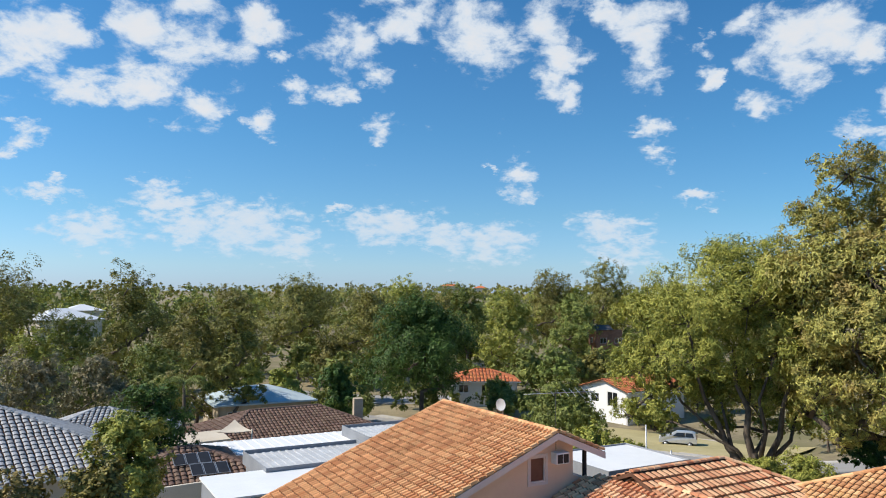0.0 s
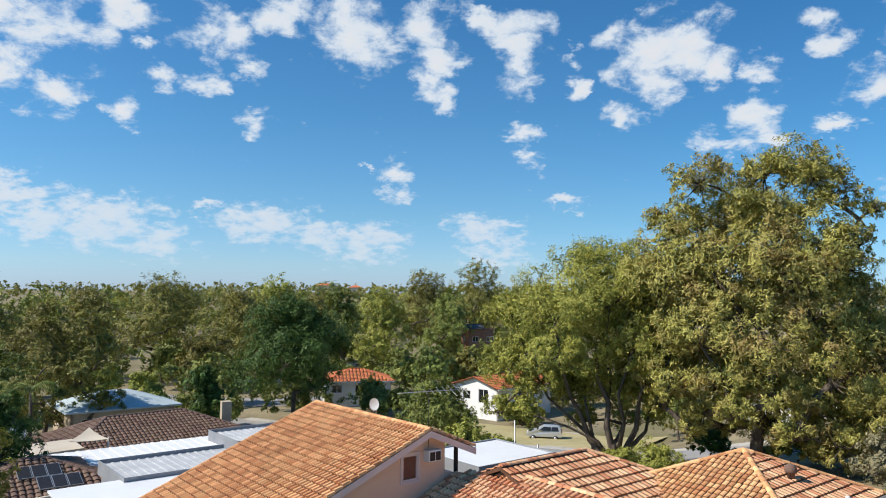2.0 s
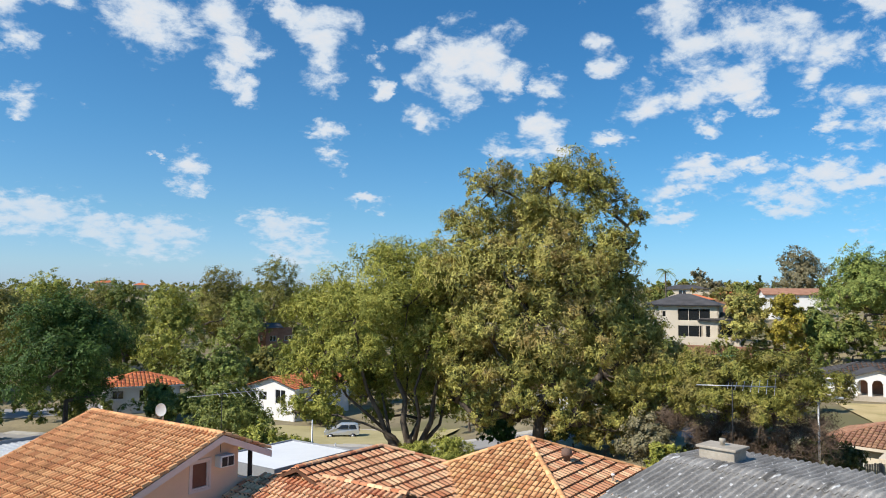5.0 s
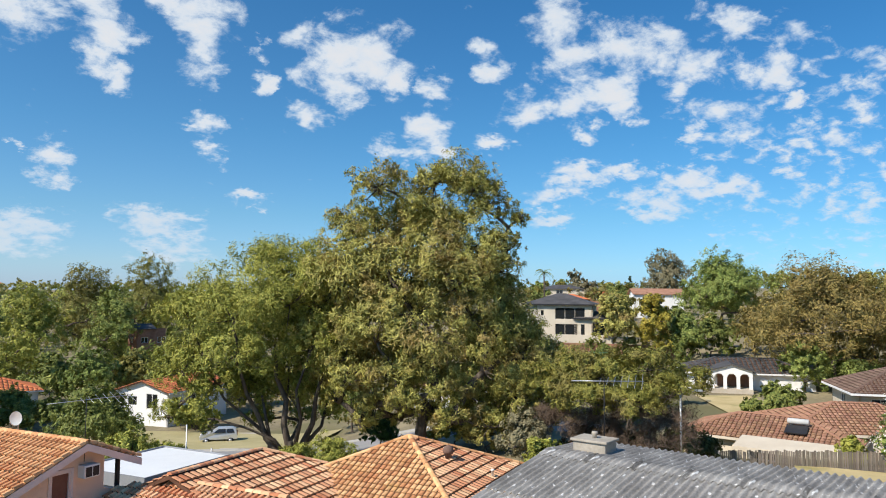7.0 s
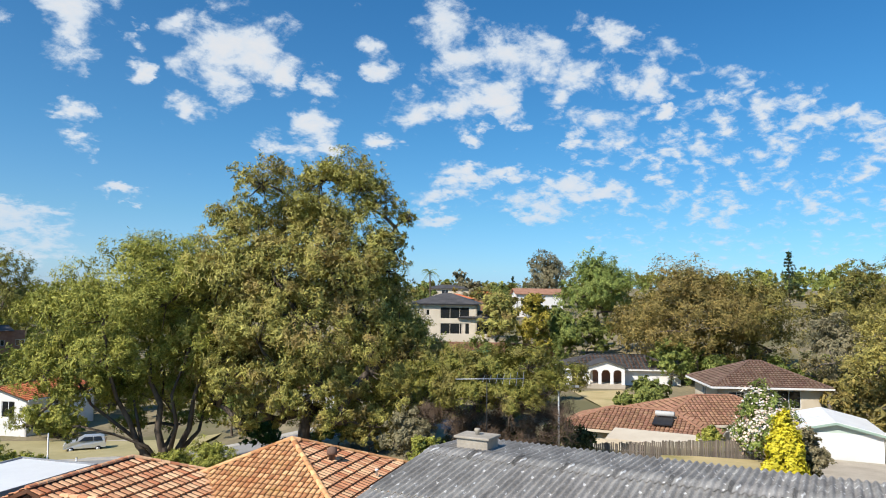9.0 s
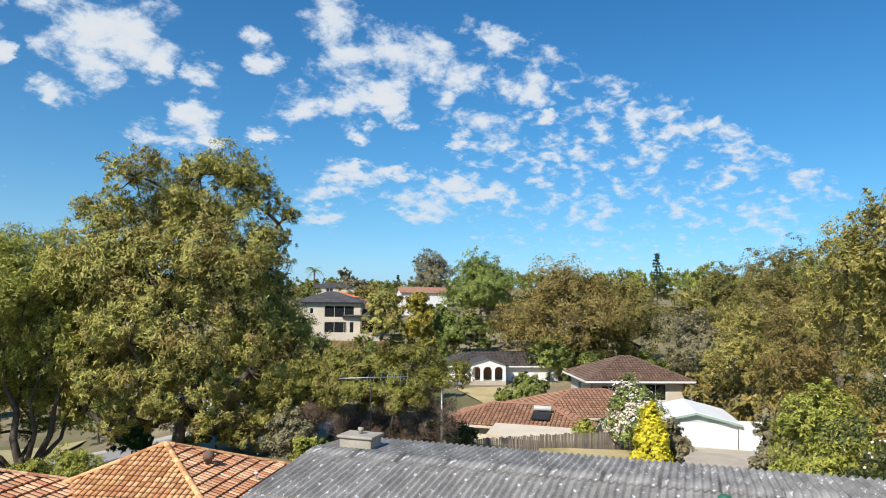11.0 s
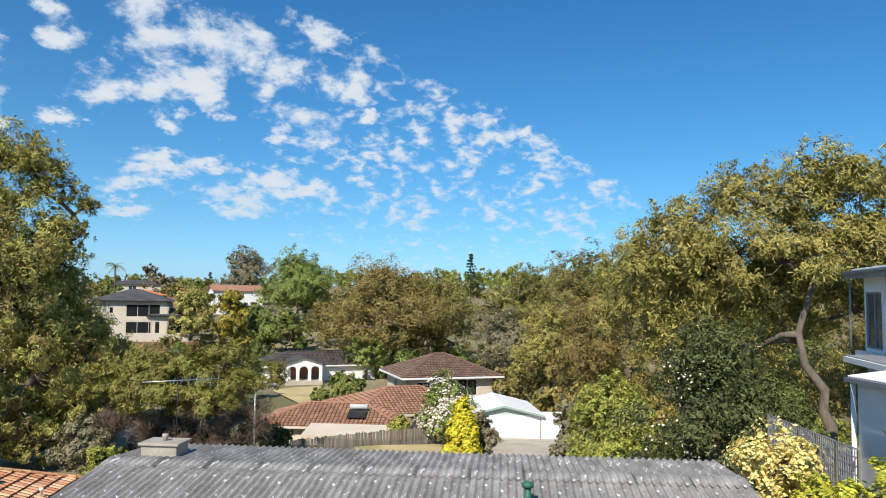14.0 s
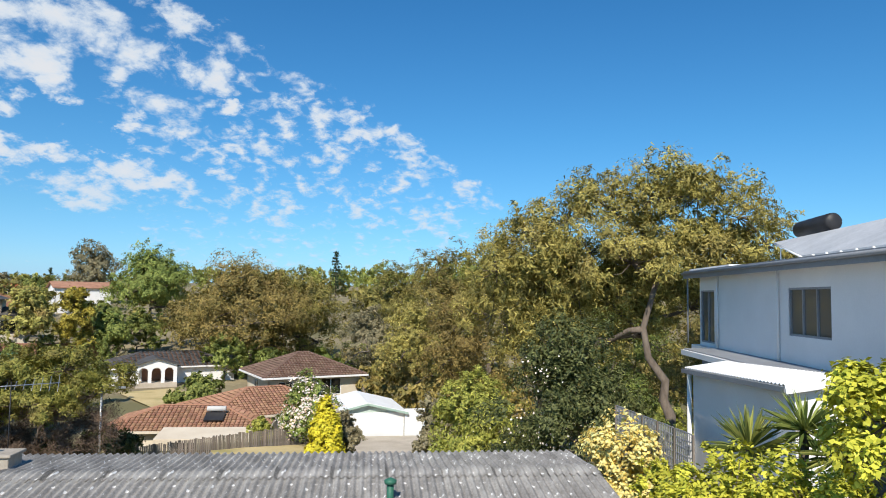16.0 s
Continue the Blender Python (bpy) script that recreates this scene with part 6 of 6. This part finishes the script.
            o = box("post", (-0.05, 0.02, -0.9), (0.05, 0.12, h), M_TIMBER, f)
            o.matrix_basis = f.matrix_basis.inverted() @ pose(px, py, EYE + fa + (fb - fa) * i / n, 0, 0, ang)
            for k in range(i, min(i + 20, n)):
                qx, qy = xa + (xb - xa) * k / n, ya + (yb - ya) * k / n
                o = box("paling", (0, -0.02, -0.7), (0.105, 0.0, h + rng.uniform(-0.09, 0.05)), M_TIMBER, f)
                o.matrix_basis = f.matrix_basis.inverted() @ pose(qx, qy, EYE + fa + (fb - fa) * k / n, rng.uniform(-1, 1), rng.uniform(-0.8, 0.8), ang)


paling_fence([spot(-54.0, 49), spot(-61, 49), spot(-69.0, 52)], 1.5, "weathered grey timber paling fence", (-11.1, -10.55, -10.4))


# ---- white house beside the gum ----
def white_house():
    yaw = 9.4
    h = root("white_house", 0, 0, EYE, yaw)
    tagged(h, "white rendered two storey house with grey trims and flat roof", "house")
    fy = -9.2
    # upper wall with its windows
    ops = [(18.8 - 9.0, 0.79, 2.5, 1.38), (27.7 - 9.0, 0.14, 1.6, 2.03)]
    wl, m = wall_slab(h, (29.4, fy), (9.0, fy), 2.75, [(29.4 - 9.0 - u - w, z, w, hh) for u, z, w, hh in ops], M_WHITE, 0.25, -1.75, base=0.0)
    for k, (u, z, w, hh) in enumerate(ops):
        window(wl, m, 29.4 - 9.0 - u - w, z, w, hh, M_GREYMETAL, 2 if k == 0 else 1, 0.08, M_CURTAINED)
    box("wall", (29.15, -17, -1.75), (29.4, fy - 0.25, 1.0), M_WHITE, h)
    box("wall", (9.0, -17, -1.75), (9.25, fy - 0.25, 1.0), M_WHITE, h)
    box("wall", (9.0, -17.25, -9), (29.4, -17, 1.0), M_WHITE, h)
    # curtain behind the larger window
    box("curtain", (18.9, fy - 0.40, -0.9), (20.4, fy - 0.37, 0.40), M_CREAM, h)
    # roof slab with fascia and gutter
    box("roof", (8.4, -17.5, 1.02), (29.9, fy + 0.45, 1.14), M_WHITEMETAL, h)
    box("fascia", (8.4, fy + 0.454, 0.90), (29.9, fy + 0.50, 1.20), M_GREYMETAL, h)
    box("soffit_end", (29.9, -17.5, 0.95), (29.96, fy + 0.5, 1.20), M_GREYMETAL, h)
    box("roof_edge", (25.5, -13, 1.145), (30.1, fy + 0.2, 1.30), M_WHITEMETAL, h)
    tube("gutter", [(8.4, fy + 0.56, 1.1), (29.9, fy + 0.56, 1.1)], 0.06, M_GREYMETAL, h)
    for s in (21.9, 27.2):
        tube("downpipe", [(s, fy + 0.06, 1.0), (s, fy + 0.06, -1.75)], 0.045, M_WHITE, h)
    # balcony corner
    tube("balcony_post", [(29.75, fy + 0.38, -1.7), (29.75, fy + 0.38, 1.0)], 0.035, M_GREYMETAL, h)
    # middle slab and lower storey
    box("floor_slab", (9.0, fy - 8, -1.98), (27.2, fy + 1.3, -1.754), M_GREYMETAL, h)
    box("edge_beam", (19.0, fy + 1.304, -1.98), (27.2, fy + 1.40, -1.80), M_WHITE, h)
    box("floor_end", (27.2, fy - 8, -1.98), (29.9, fy + 0.2, -1.754), M_WHITE, h)
    box("lower_wall", (27.0, fy - 8, -10), (29.2, fy, -1.984), M_GREYMETAL, h)
    box("lower_wall", (9.0, fy - 0.25, -10), (27.0, fy + 0.3, -1.984), M_GREYMETAL, h)
    # lean-to with a ribbed white roof
    lx0, lx1, ly, by_ = 15.4, 22.3, -6.75, fy + 1.41

    def lean_z(x, y):
        return -1.70 - 0.045 * (x - lx0) - 0.17 * (y - ly)
    for nm, pts in (("side_wall", ((lx0 + 0.2, ly - 0.2), (lx1, ly))), ("end_wall", ((lx0, by_), (lx0 + 0.2, ly))), ("end_wall", ((lx1 - 0.2, by_), (lx1, ly - 0.2)))):
        (xa, ya), (xb, yb) = pts
        q = [(xa, ya), (xb, ya), (xb, yb), (xa, yb)]
        vs = [(x, y, -10) for x, y in q] + [(x, y, lean_z(x, y) - 0.05) for x, y in q]
        mesh_part(nm, vs, [(3, 2, 1, 0), (4, 5, 6, 7)] + [(i, (i + 1) % 4, (i + 1) % 4 + 4, i + 4) for i in range(4)], M_WHITE, h)
    vs, fs = [], []
    n = int((lx1 - lx0 + 0.4) / 0.05)
    for i in range(n + 1):
        x = lx0 - 0.2 + i * 0.05
        up = (0.0, 0.03, 0.03, 0.0)[i % 4]
        for y in (by_, ly + 0.2):
            vs += [(x, y, lean_z(x, y) + up), (x, y, lean_z(x, y) + up - 0.015)]
    for i in range(n):
        a, b = 4 * i, 4 * i + 4
        fs += [(a, a + 2, b + 2, b), (a + 1, b + 1, b + 3, a + 3), (a + 2, a + 3, b + 3, b + 2), (a, b, b + 1, a + 1)]
    mesh_part("ribbed_roof", vs, fs, M_WHITEMETAL, h)
    tilt = Matrix.Translation((lx0, ly + 0.2, lean_z(lx0, ly + 0.2))) @ pose(0, 0, 0, 0, math.degrees(math.atan(0.045)), 0)
    box("roof_gutter", (-0.2, 0.004, -0.14), (lx1 - lx0 + 0.2, 0.10, -0.02), M_GREYMETAL, h, m=tilt)
    box("end_flashing", (-0.24, by_ - ly - 0.2, -0.15), (-0.205, 0.10, 0.04), M_WHITEMETAL, h, m=tilt @ pose(0, 0, 0, -9.6, 0, 0))
    tube("downpipe", [(lx1 + 0.06, ly + 0.1, -2.15), (lx1 + 0.06, ly + 0.1, -9)], 0.07, M_WHITE, h)
    # solar water heater
    pn = [(21.7, -9.8, 1.40), (15.5, -9.8, 1.40), (19.5, -11.9, 2.48), (27.5, -11.4, 2.25)]
    vs = pn + [(a, b, c - 0.07) for a, b, c in pn]
    f = [(0, 1, 2, 3), (7, 6, 5, 4), (0, 4, 5, 1), (1, 5, 6, 2), (2, 6, 7, 3), (3, 7, 4, 0)]
    mesh_part("solar_panel", vs, f, M_ZINC, h, "tilted pale framed solar collector")
    for i in range(9):
        q = i / 8
        a = Vector(pn[0]).lerp(Vector(pn[1]), q)
        b = Vector(pn[3]).lerp(Vector(pn[2]), q)
        tube("panel_rib", [a + Vector((0, 0.02, -0.05)), b + Vector((0, 0, -0.05))], 0.035, M_WHITEMETAL, h, sides=6)
    for s in (16.4, 18.0, 19.6, 21.2):
        tube("strut", [(s, -9.9, 1.13), (s, -9.9, 1.39)], 0.025, M_WHITEMETAL, h, sides=6)
        x = 20.0 + (s - 16.4) * 1.4
        tube("strut", [(x, -11.3, 1.13), (x, -11.3, 2.12)], 0.025, M_WHITEMETAL, h, sides=6)
    tube("water_tank", [(24.0, -11.9, 2.68), (24.07, -11.9, 2.68), (26.4, -11.9, 2.62), (26.47, -11.9, 2.62)], [0.24, 0.30, 0.30, 0.24], M_DARK, h, "black cylindrical water tank", 18)
    for s in (24.5, 26.0):
        tube("strut", [(s, -11.9, 1.13), (s, -11.9, 2.40)], 0.04, M_WHITEMETAL, h, sides=6)
    return h


white_house()


# ---- screen fence by the white house ----
def screen_fence():
    a, b = Vector((*spot(-91.8, 23.5), 0)), Vector((*spot(-97.4, 19.0), 0))
    f = root("screen_fence", a.x, a.y, 0)
    tagged(f, "patterned grey metal screen fence with grey posts", "fence")
    l = (b - a).length
    d = (b - a).normalized()
    ang = math.degrees(math.atan2(d.y, d.x))
    top = EYE - 3.3
    n = 5
    for i in range(n + 1):
        p = d * l * i / n
        o = box("post", (-0.025, -0.025, 0), (0.025, 0.025, top + 0.0), M_TIMBER, f)
        o.matrix_basis = pose(p.x, p.y, 0, 0, 0, ang)
        if i < n:
            bm = bmesh.new()
            w = l / n - 0.1
            rng = random.Random(i)
            for k in range(9):
                x = 0.08 + (w - 0.06) * k / 8
                add_box(bm, (x, -0.01, top - 2.2), (x + 0.03, 0.01, top))
            for k in range(12):
                z = top - 2.2 + 2.2 * k / 11
                add_box(bm, (0.06, -0.008, z - 0.015), (w + 0.04, 0.012, z + 0.015))
            for k in range(26):
                x, z = rng.uniform(0.1, w - 0.1), rng.uniform(top - 2.1, top - 0.15)
                add_box(bm, (x, -0.012, z), (x + 0.10, 0.014, z + 0.12))
            o = part("panel", bm, M_GREYMETAL, f)
            o.matrix_basis = pose(p.x, p.y, 0, 0, 0, ang)


screen_fence()


# ---- flat white roofs beyond the terracotta house ----
def flat_block(name, label, az, d, w, dep, top, wall, roof_mat, turn, ribs=0.0, parapet=0.0, height=4.0):
    x, y = spot(az, d)
    t = root(name, x, y, EYE + top - height, az + turn)
    tagged(t, label, "building")
    box("wall", (-w / 2, -dep / 2, -1.5), (w / 2, dep / 2, height - 0.1), wall, t)
    box("roof", (-w / 2 - .1, -dep / 2 - .1, height - 0.096), (w / 2 + .1, dep / 2 + .1, height), roof_mat, t)
    if ribs:
        for i in range(int(w / ribs)):
            box("rib", (-w / 2 + i * ribs, -dep / 2, height + 0.001), (-w / 2 + i * ribs + ribs * 0.3, dep / 2, height + 0.04), roof_mat, t)
    if parapet:
        for lo, hi in (((-w / 2 - .15, -dep / 2 - .15), (w / 2 + .15, -dep / 2 - .10)), ((-w / 2 - .15, dep / 2 + .10), (w / 2 + .15, dep / 2 + .15)), ((-w / 2 - .15, -dep / 2 - .1), (-w / 2 - .10, dep / 2 + .1)), ((w / 2 + .10, -dep / 2 - .1), (w / 2 + .15, dep / 2 + .1))):
            box("parapet", (lo[0], lo[1], height - 0.5), (hi[0], hi[1], height + parapet), wall, t)
    return t


TURN = math.degrees(math.atan2(0.489, 0.872))
flat_block("white_flat_roof", "low building under a bright white flat metal roof", 12.6, 34.5, 6.0, 4.0, -8.5, M_GREYMETAL, M_WHITEMETAL, TURN - 12.6, 0, 0, 3.0)
flat_block("grey_flat_building", "grey walled box with a ribbed white roof", 9.8, 39, 6.2, 4.2, -8.5, M_GREYMETAL, M_ZINC, TURN - 9.8, 0.42, 0.2, 3.4)
flat_block("white_flat_roof", "long low white metal roof between houses", 11.2, 46.5, 13, 4.0, -9.2, M_GREYMETAL, M_WHITEMETAL, TURN - 11.2, 0.6, 0, 3.0)
flat_block("grey_flat_building", "grey box with a white roof beyond the tiles", 3.8, 47, 5.0, 4.2, -8.7, M_GREYMETAL, M_ZINC, TURN - 3.8, 0.42, 0.2, 3.4)
flat_block("white_flat_roof", "white flat roofed carport behind the gable", -13.6, 37.5, 5.0, 4.2, -8.0, M_GREYMETAL, M_WHITEMETAL, TURN + 13.6, 0, 0.08, 3.0)
wall_box("chimney", "small beige chimney on the brown roof", 6.6, 64, 0.8, 0.8, -11.0, -9.0, M_BEIGEBRICK, 10, "chimney")
wall_box("garden_wall", "cream boundary wall before the low brown house", 18.0, 37.8, 8.0, 0.2, -11.6, -9.2, M_CREAM, 18, "wall", "structure")


def solar_array(az, d, z, n, turn, tilt):
    x, y = spot(az, d)
    t = root("solar_array", x, y, EYE + z, az + turn)
    t.matrix_basis = pose(x, y, EYE + z, 0, 0, az + turn) @ pose(0, 0, 0, tilt, 0, 0)
    tagged(t, "dark solar panels in silver frames on a brown roof", "solar panels")
    for i in range(n):
        for j in range(2):
            ox, oy = (i - n / 2) * 0.66 + (0.75 if j == 0 else 0.0), j * 1.15 - 1.4
            p = box("panel", (ox, oy, 0), (ox + 0.62, oy + 1.1, 0.04), M_STEEL, t)
            box("glass_face", (ox + 0.03, oy + 0.03, 0.041), (ox + 0.59, oy + 1.07, 0.046), glass_cells, p)


glass_cells = material("solar_cells", (0.022, 0.021, 0.022), (0.035, 0.034, 0.036), 3.0, 0.4, 0.0)
solar_array(18.8, 41.3, -8.98, 3, 10, 18.8)


# ---- antennas, dish, poles ----
def antenna(x, y, z, hgt, yaw, length, n, label):
    t = root("tv_antenna", x, y, z, yaw)
    tagged(t, label, "antenna")
    tube("mast", [(0, 0, -0.6), (0, 0, hgt + 0.1)], 0.013, M_DARK, t)
    tube("boom", [(-length * 0.45, 0, hgt), (length * 0.55, 0, hgt)], 0.012, M_STEEL, t)
    for i in range(n):
        q = length * (-0.05 + 0.58 * i / (n - 1))
        e = 0.30 + 0.5 * i / (n - 1)
        tube("element", [(q - e * 0.3, -e, hgt - 0.15 * e), (q + e * 0.3, e, hgt + 0.15 * e)], 0.007, M_STEEL, t, sides=5)


antenna(4.2, 26.75, EYE - 5.0, 1.45, 20, 2.9, 7, "aluminium television antenna on the gable")
ax_, ay_ = spot(-47.6, 20.5)
antenna(ax_, ay_, EYE - 3.9, 1.62, -35, 2.0, 7, "aluminium television antenna behind the corrugated roof")


def dish(x, y, z, yaw):
    t = root("satellite_dish", x, y, z, yaw)
    tagged(t, "small pale grey satellite dish on the tiled roof", "satellite dish")
    vs, fs = [(0, 0.06, 0)], []
    for i, r in enumerate((0.10, 0.17, 0.23)):
        for k in range(18):
            w = 2 * math.pi * k / 18
            vs.append((math.cos(w) * r, 0.06 - r * r * 0.9, math.sin(w) * r * 1.1))
    for k in range(18):
        fs.append((0, 1 + k, 1 + (k + 1) % 18))
        for i in range(2):
            a, b = 1 + i * 18 + k, 1 + i * 18 + (k + 1) % 18
            fs.append((a, a + 18, b + 18, b))
    vs += [(v[0], v[1] + 0.02, v[2]) for v in vs]
    nn = len(vs) // 2
    fs += [tuple(i + nn for i in f[::-1]) for f in fs]
    d = mesh_part("reflector", vs, fs, M_PALEGREY, t, "", True)
    tube("mount", [(0, 0.08, 0), (0, 0.2, -0.2), (0, 0.2, -0.9)], 0.025, M_STEEL, t)
    tube("feed_arm", [(0, 0.0, -0.3), (0, -0.35, -0.1)], 0.012, M_STEEL, t)


dish(2.45, 30.3, EYE - 4.52, -35)


def pole(az, d, top, r, label, arm=0.0):
    x, y = spot(az, d)
    g = gz(x, y)
    t = root("street_lamp" if arm else "pole", x, y, g, az)
    tagged(t, label, "street lamp" if arm else "pole")
    h = EYE + top - g
    tube("mast", [(0, 0, -0.3), (0, 0, h)], [r * 1.2, r], M_STEEL, t)
    if arm:
        tube("arm", [(0, 0, h - 0.1), (arm * 0.6, 0, h + 0.15), (arm, 0, h + 0.2)], r * 0.7, M_STEEL, t)
        box("lamp_head", (arm - 0.1, -0.12, h + 0.12), (arm + 0.5, 0.12, h + 0.24), M_STEEL, t, "", 0.03)


pole(-53.2, 44, -5.4, 0.06, "grey metal street lamp with a short arm", 0.7)
pole(-15.7, 41, -6.9, 0.035, "thin white flagpole behind the flat roof")
pole(-17.5, 46, -9.2, 0.05, "grey steel pole beside the street")


# ---- parked car ----
def car(az, d, yaw):
    x, y = spot(az, d)
    t = root("parked_car", x, y, gz(x, y) + 0.12, yaw)
    tagged(t, "silver hatchback parked on the grass verge", "car")
    paint = material("silver_paint", (0.55, 0.56, 0.57), (0.62, 0.63, 0.64), 2.0, 0.3, 0.0, metal=0.4)
    prof = [(-2.0, 0.35), (-2.05, 0.75), (-1.95, 0.95), (-1.85, 1.42), (-1.5, 1.55), (0.1, 1.56), (0.95, 1.05), (1.85, 0.90), (2.05, 0.70), (2.05, 0.35)]
    vs, fs = [], []
    for s in (-1, 1):
        for px, pz in prof:
            vs.append((px, s * (0.82 if pz < 1.1 else 0.64), pz))
    k = len(prof)
    fs = [tuple(range(k))[::-1], tuple(range(k, 2 * k))] + [(i, (i + 1) % k, (i + 1) % k + k, i + k) for i in range(k)]
    body = mesh_part("body", vs, fs, paint, t)
    for s in (-1, 1):
        for x0, x1, x2, x3 in ((-1.7, -0.85, -0.85, -1.55), (-0.75, 0.62, 0.05, -0.75)):
            q = [(x0, s * 0.835, 1.06), (x1, s * 0.835, 1.06), (x2, s * 0.675, 1.48), (x3, s * 0.675, 1.48)]
            q += [(a, b - s * 0.03, c) for a, b, c in q]
            mesh_part("side_window", q, [(0, 1, 2, 3), (7, 6, 5, 4), (0, 4, 5, 1), (1, 5, 6, 2), (2, 6, 7, 3), (3, 7, 4, 0)], M_PANE, t)
        for wx in (-1.3, 1.3):
            tube("wheel", [(wx, s * 0.66, 0.2), (wx, s * 0.86, 0.2)], [0.32, 0.32], M_DARK, t, sides=16)
            tube("rim", [(wx, s * 0.85, 0.2), (wx, s * 0.875, 0.2)], [0.2, 0.19], M_STEEL, t, sides=12)
    mesh_part("windscreen", [(0.16, -0.6, 1.50), (0.9, -0.72, 1.09), (0.9, 0.72, 1.09), (0.16, 0.6, 1.50), (0.14, -0.6, 1.47), (0.88, -0.72, 1.06), (0.88, 0.72, 1.06), (0.14, 0.6, 1.47)], [(0, 1, 2, 3), (7, 6, 5, 4), (0, 4, 5, 1), (1, 5, 6, 2), (2, 6, 7, 3), (3, 7, 4, 0)], M_PANE, t)
    for s in (-1, 1):
        box("headlight", (1.98, s * 0.6 - 0.14, 0.62), (2.07, s * 0.6 + 0.14, 0.76), M_WHITE, t)
        box("tail_light", (-2.06, s * 0.66 - 0.1, 0.8), (-1.98, s * 0.66 + 0.1, 1.1), M_BRICK, t)


car(-18.0, 87, 160)
car(22.0, 118, 150)


# ---- patio roof, heater and dish of the low rust-tiled house ----
def patio(az, d, w, dep, z, label):
    x, y = spot(az, d)
    t = root("patio_roof", x, y, EYE + z, az - 12)
    tagged(t, label, "patio roof")
    vs = [(-w / 2, -dep / 2, 0), (w / 2, -dep / 2, 0), (w / 2, dep / 2, 0.35), (-w / 2, dep / 2, 0.35)]
    vs += [(a, b, c - 0.06) for a, b, c in vs]
    mesh_part("roof_sheet", vs, [(0, 1, 2, 3), (7, 6, 5, 4), (0, 4, 5, 1), (1, 5, 6, 2), (2, 6, 7, 3), (3, 7, 4, 0)], M_CREAM, t)
    box("beam", (-w / 2, -dep / 2 - 0.05, -0.22), (w / 2, -dep / 2 + 0.05, -0.064), M_CREAM, t)
    for i in range(4):
        xx = -w / 2 + 0.1 + (w - 0.2) * i / 3
        box("post", (xx - 0.05, -dep / 2 - 0.05, -2.6), (xx + 0.05, -dep / 2 + 0.05, -0.224), M_CREAM, t)


patio(-60.4, 53.6, 6.4, 2.6, -9.85, "cream patio roof on posts behind the paling fence")


def roof_heater(az, d, z, yaw, tilt):
    x, y = spot(az, d)
    t = root("solar_water_heater", x, y, 0, yaw)
    tagged(t, "solar water heater with a pale tank on rust tiles", "water heater")
    t.matrix_basis = pose(x, y, EYE + z, 0, 0, yaw) @ pose(0, 0, 0, tilt, 0, 0)
    box("collector", (-0.7, -1.2, 0.05), (0.7, 0.0, 0.14), glass_cells, t, "dark glazed collector panel", 0.01)
    tube("tank", [(-0.7, 0.25, 0.28), (-0.66, 0.25, 0.28), (0.66, 0.25, 0.28), (0.7, 0.25, 0.28)], [0.16, 0.21, 0.21, 0.16], M_PALEGREY, t, "", 14)
    for q in (-0.5, 0.5):
        box("bracket", (q - 0.04, 0.1, 0.0), (q + 0.04, 0.5, 0.1), M_STEEL, t)


roof_heater(-61.1, 57.0, -8.90, -71.5, 18.8)


# ---- cream pergola and shade sail beside the brown roofs ----
def pergola(az, d, z, w, dep, turn):
    x, y = spot(az, d)
    t = root("pergola", x, y, EYE + z - 2.4, az + turn)
    tagged(t, "cream timber pergola with a pale sheet roof", "pergola")
    vs = [(-w / 2, -dep / 2, 2.3), (w / 2, -dep / 2, 2.3), (w / 2, dep / 2, 2.55), (-w / 2, dep / 2, 2.55)]
    vs += [(a, b, c - 0.05) for a, b, c in vs]
    mesh_part("roof_sheet", vs, [(0, 1, 2, 3), (7, 6, 5, 4), (0, 4, 5, 1), (1, 5, 6, 2), (2, 6, 7, 3), (3, 7, 4, 0)], M_CREAM, t)
    for sx in (-1, 1):
        for sy in (-1, 1):
            cx, cy = sx * (w / 2 - 0.1), sy * (dep / 2 - 0.1)
            box("post", (cx - 0.06, cy - 0.06, -1.2), (cx + 0.06, cy + 0.06, 2.24 if sy < 0 else 2.46), M_CREAM, t)
    box("beam", (-w / 2 - 0.5, -dep / 2 - 0.03, 2.06), (w / 2, -dep / 2 + 0.03, 2.24), M_CREAM, t)
    for i in range(4):
        box("rafter", (-w / 2 - 0.5 + i * 0.13, -dep / 2 + 0.04, 2.12), (-w / 2 - 0.44 + i * 0.13, dep / 2, 2.2), M_CREAM, t)


pergola(18.1, 51, -9.5, 2.9, 2.2, 18)


def shade_sail(az, d, z):
    x, y = spot(az, d)
    t = root("shade_sail", x, y, EYE + z, az)
    tagged(t, "pale cloth shade sail stretched beside the pergola", "shade sail")
    n = 8
    vs, fs = [], []
    for k in (0.0, -0.03):
        for i in range(n + 1):
            for j in range(n + 1):
                u, v = i / n, j / n * (1 - i / n)
                vs.append((-1.1 + 2.2 * (v + u * 0.5), -0.8 + 1.6 * u, 0.5 * u - 0.35 * u * (1 - u) - 0.3 * v * (1 - u - v) + k))
    m = n + 1
    for i in range(n):
        for j in range(n):
            a = i * m + j
            fs += [(a, a + 1, a + m + 1, a + m), (a + m * m, a + m * m + m, a + m * m + m + 1, a + m * m + 1)]
    mesh_part("cloth", vs, fs, M_CREAM, t)
    tube("mast", [(1.1, -0.8, -2.8), (1.1, -0.8, 0.1)], 0.05, M_CREAM, t)


shade_sail(15.9, 50, -8.9)
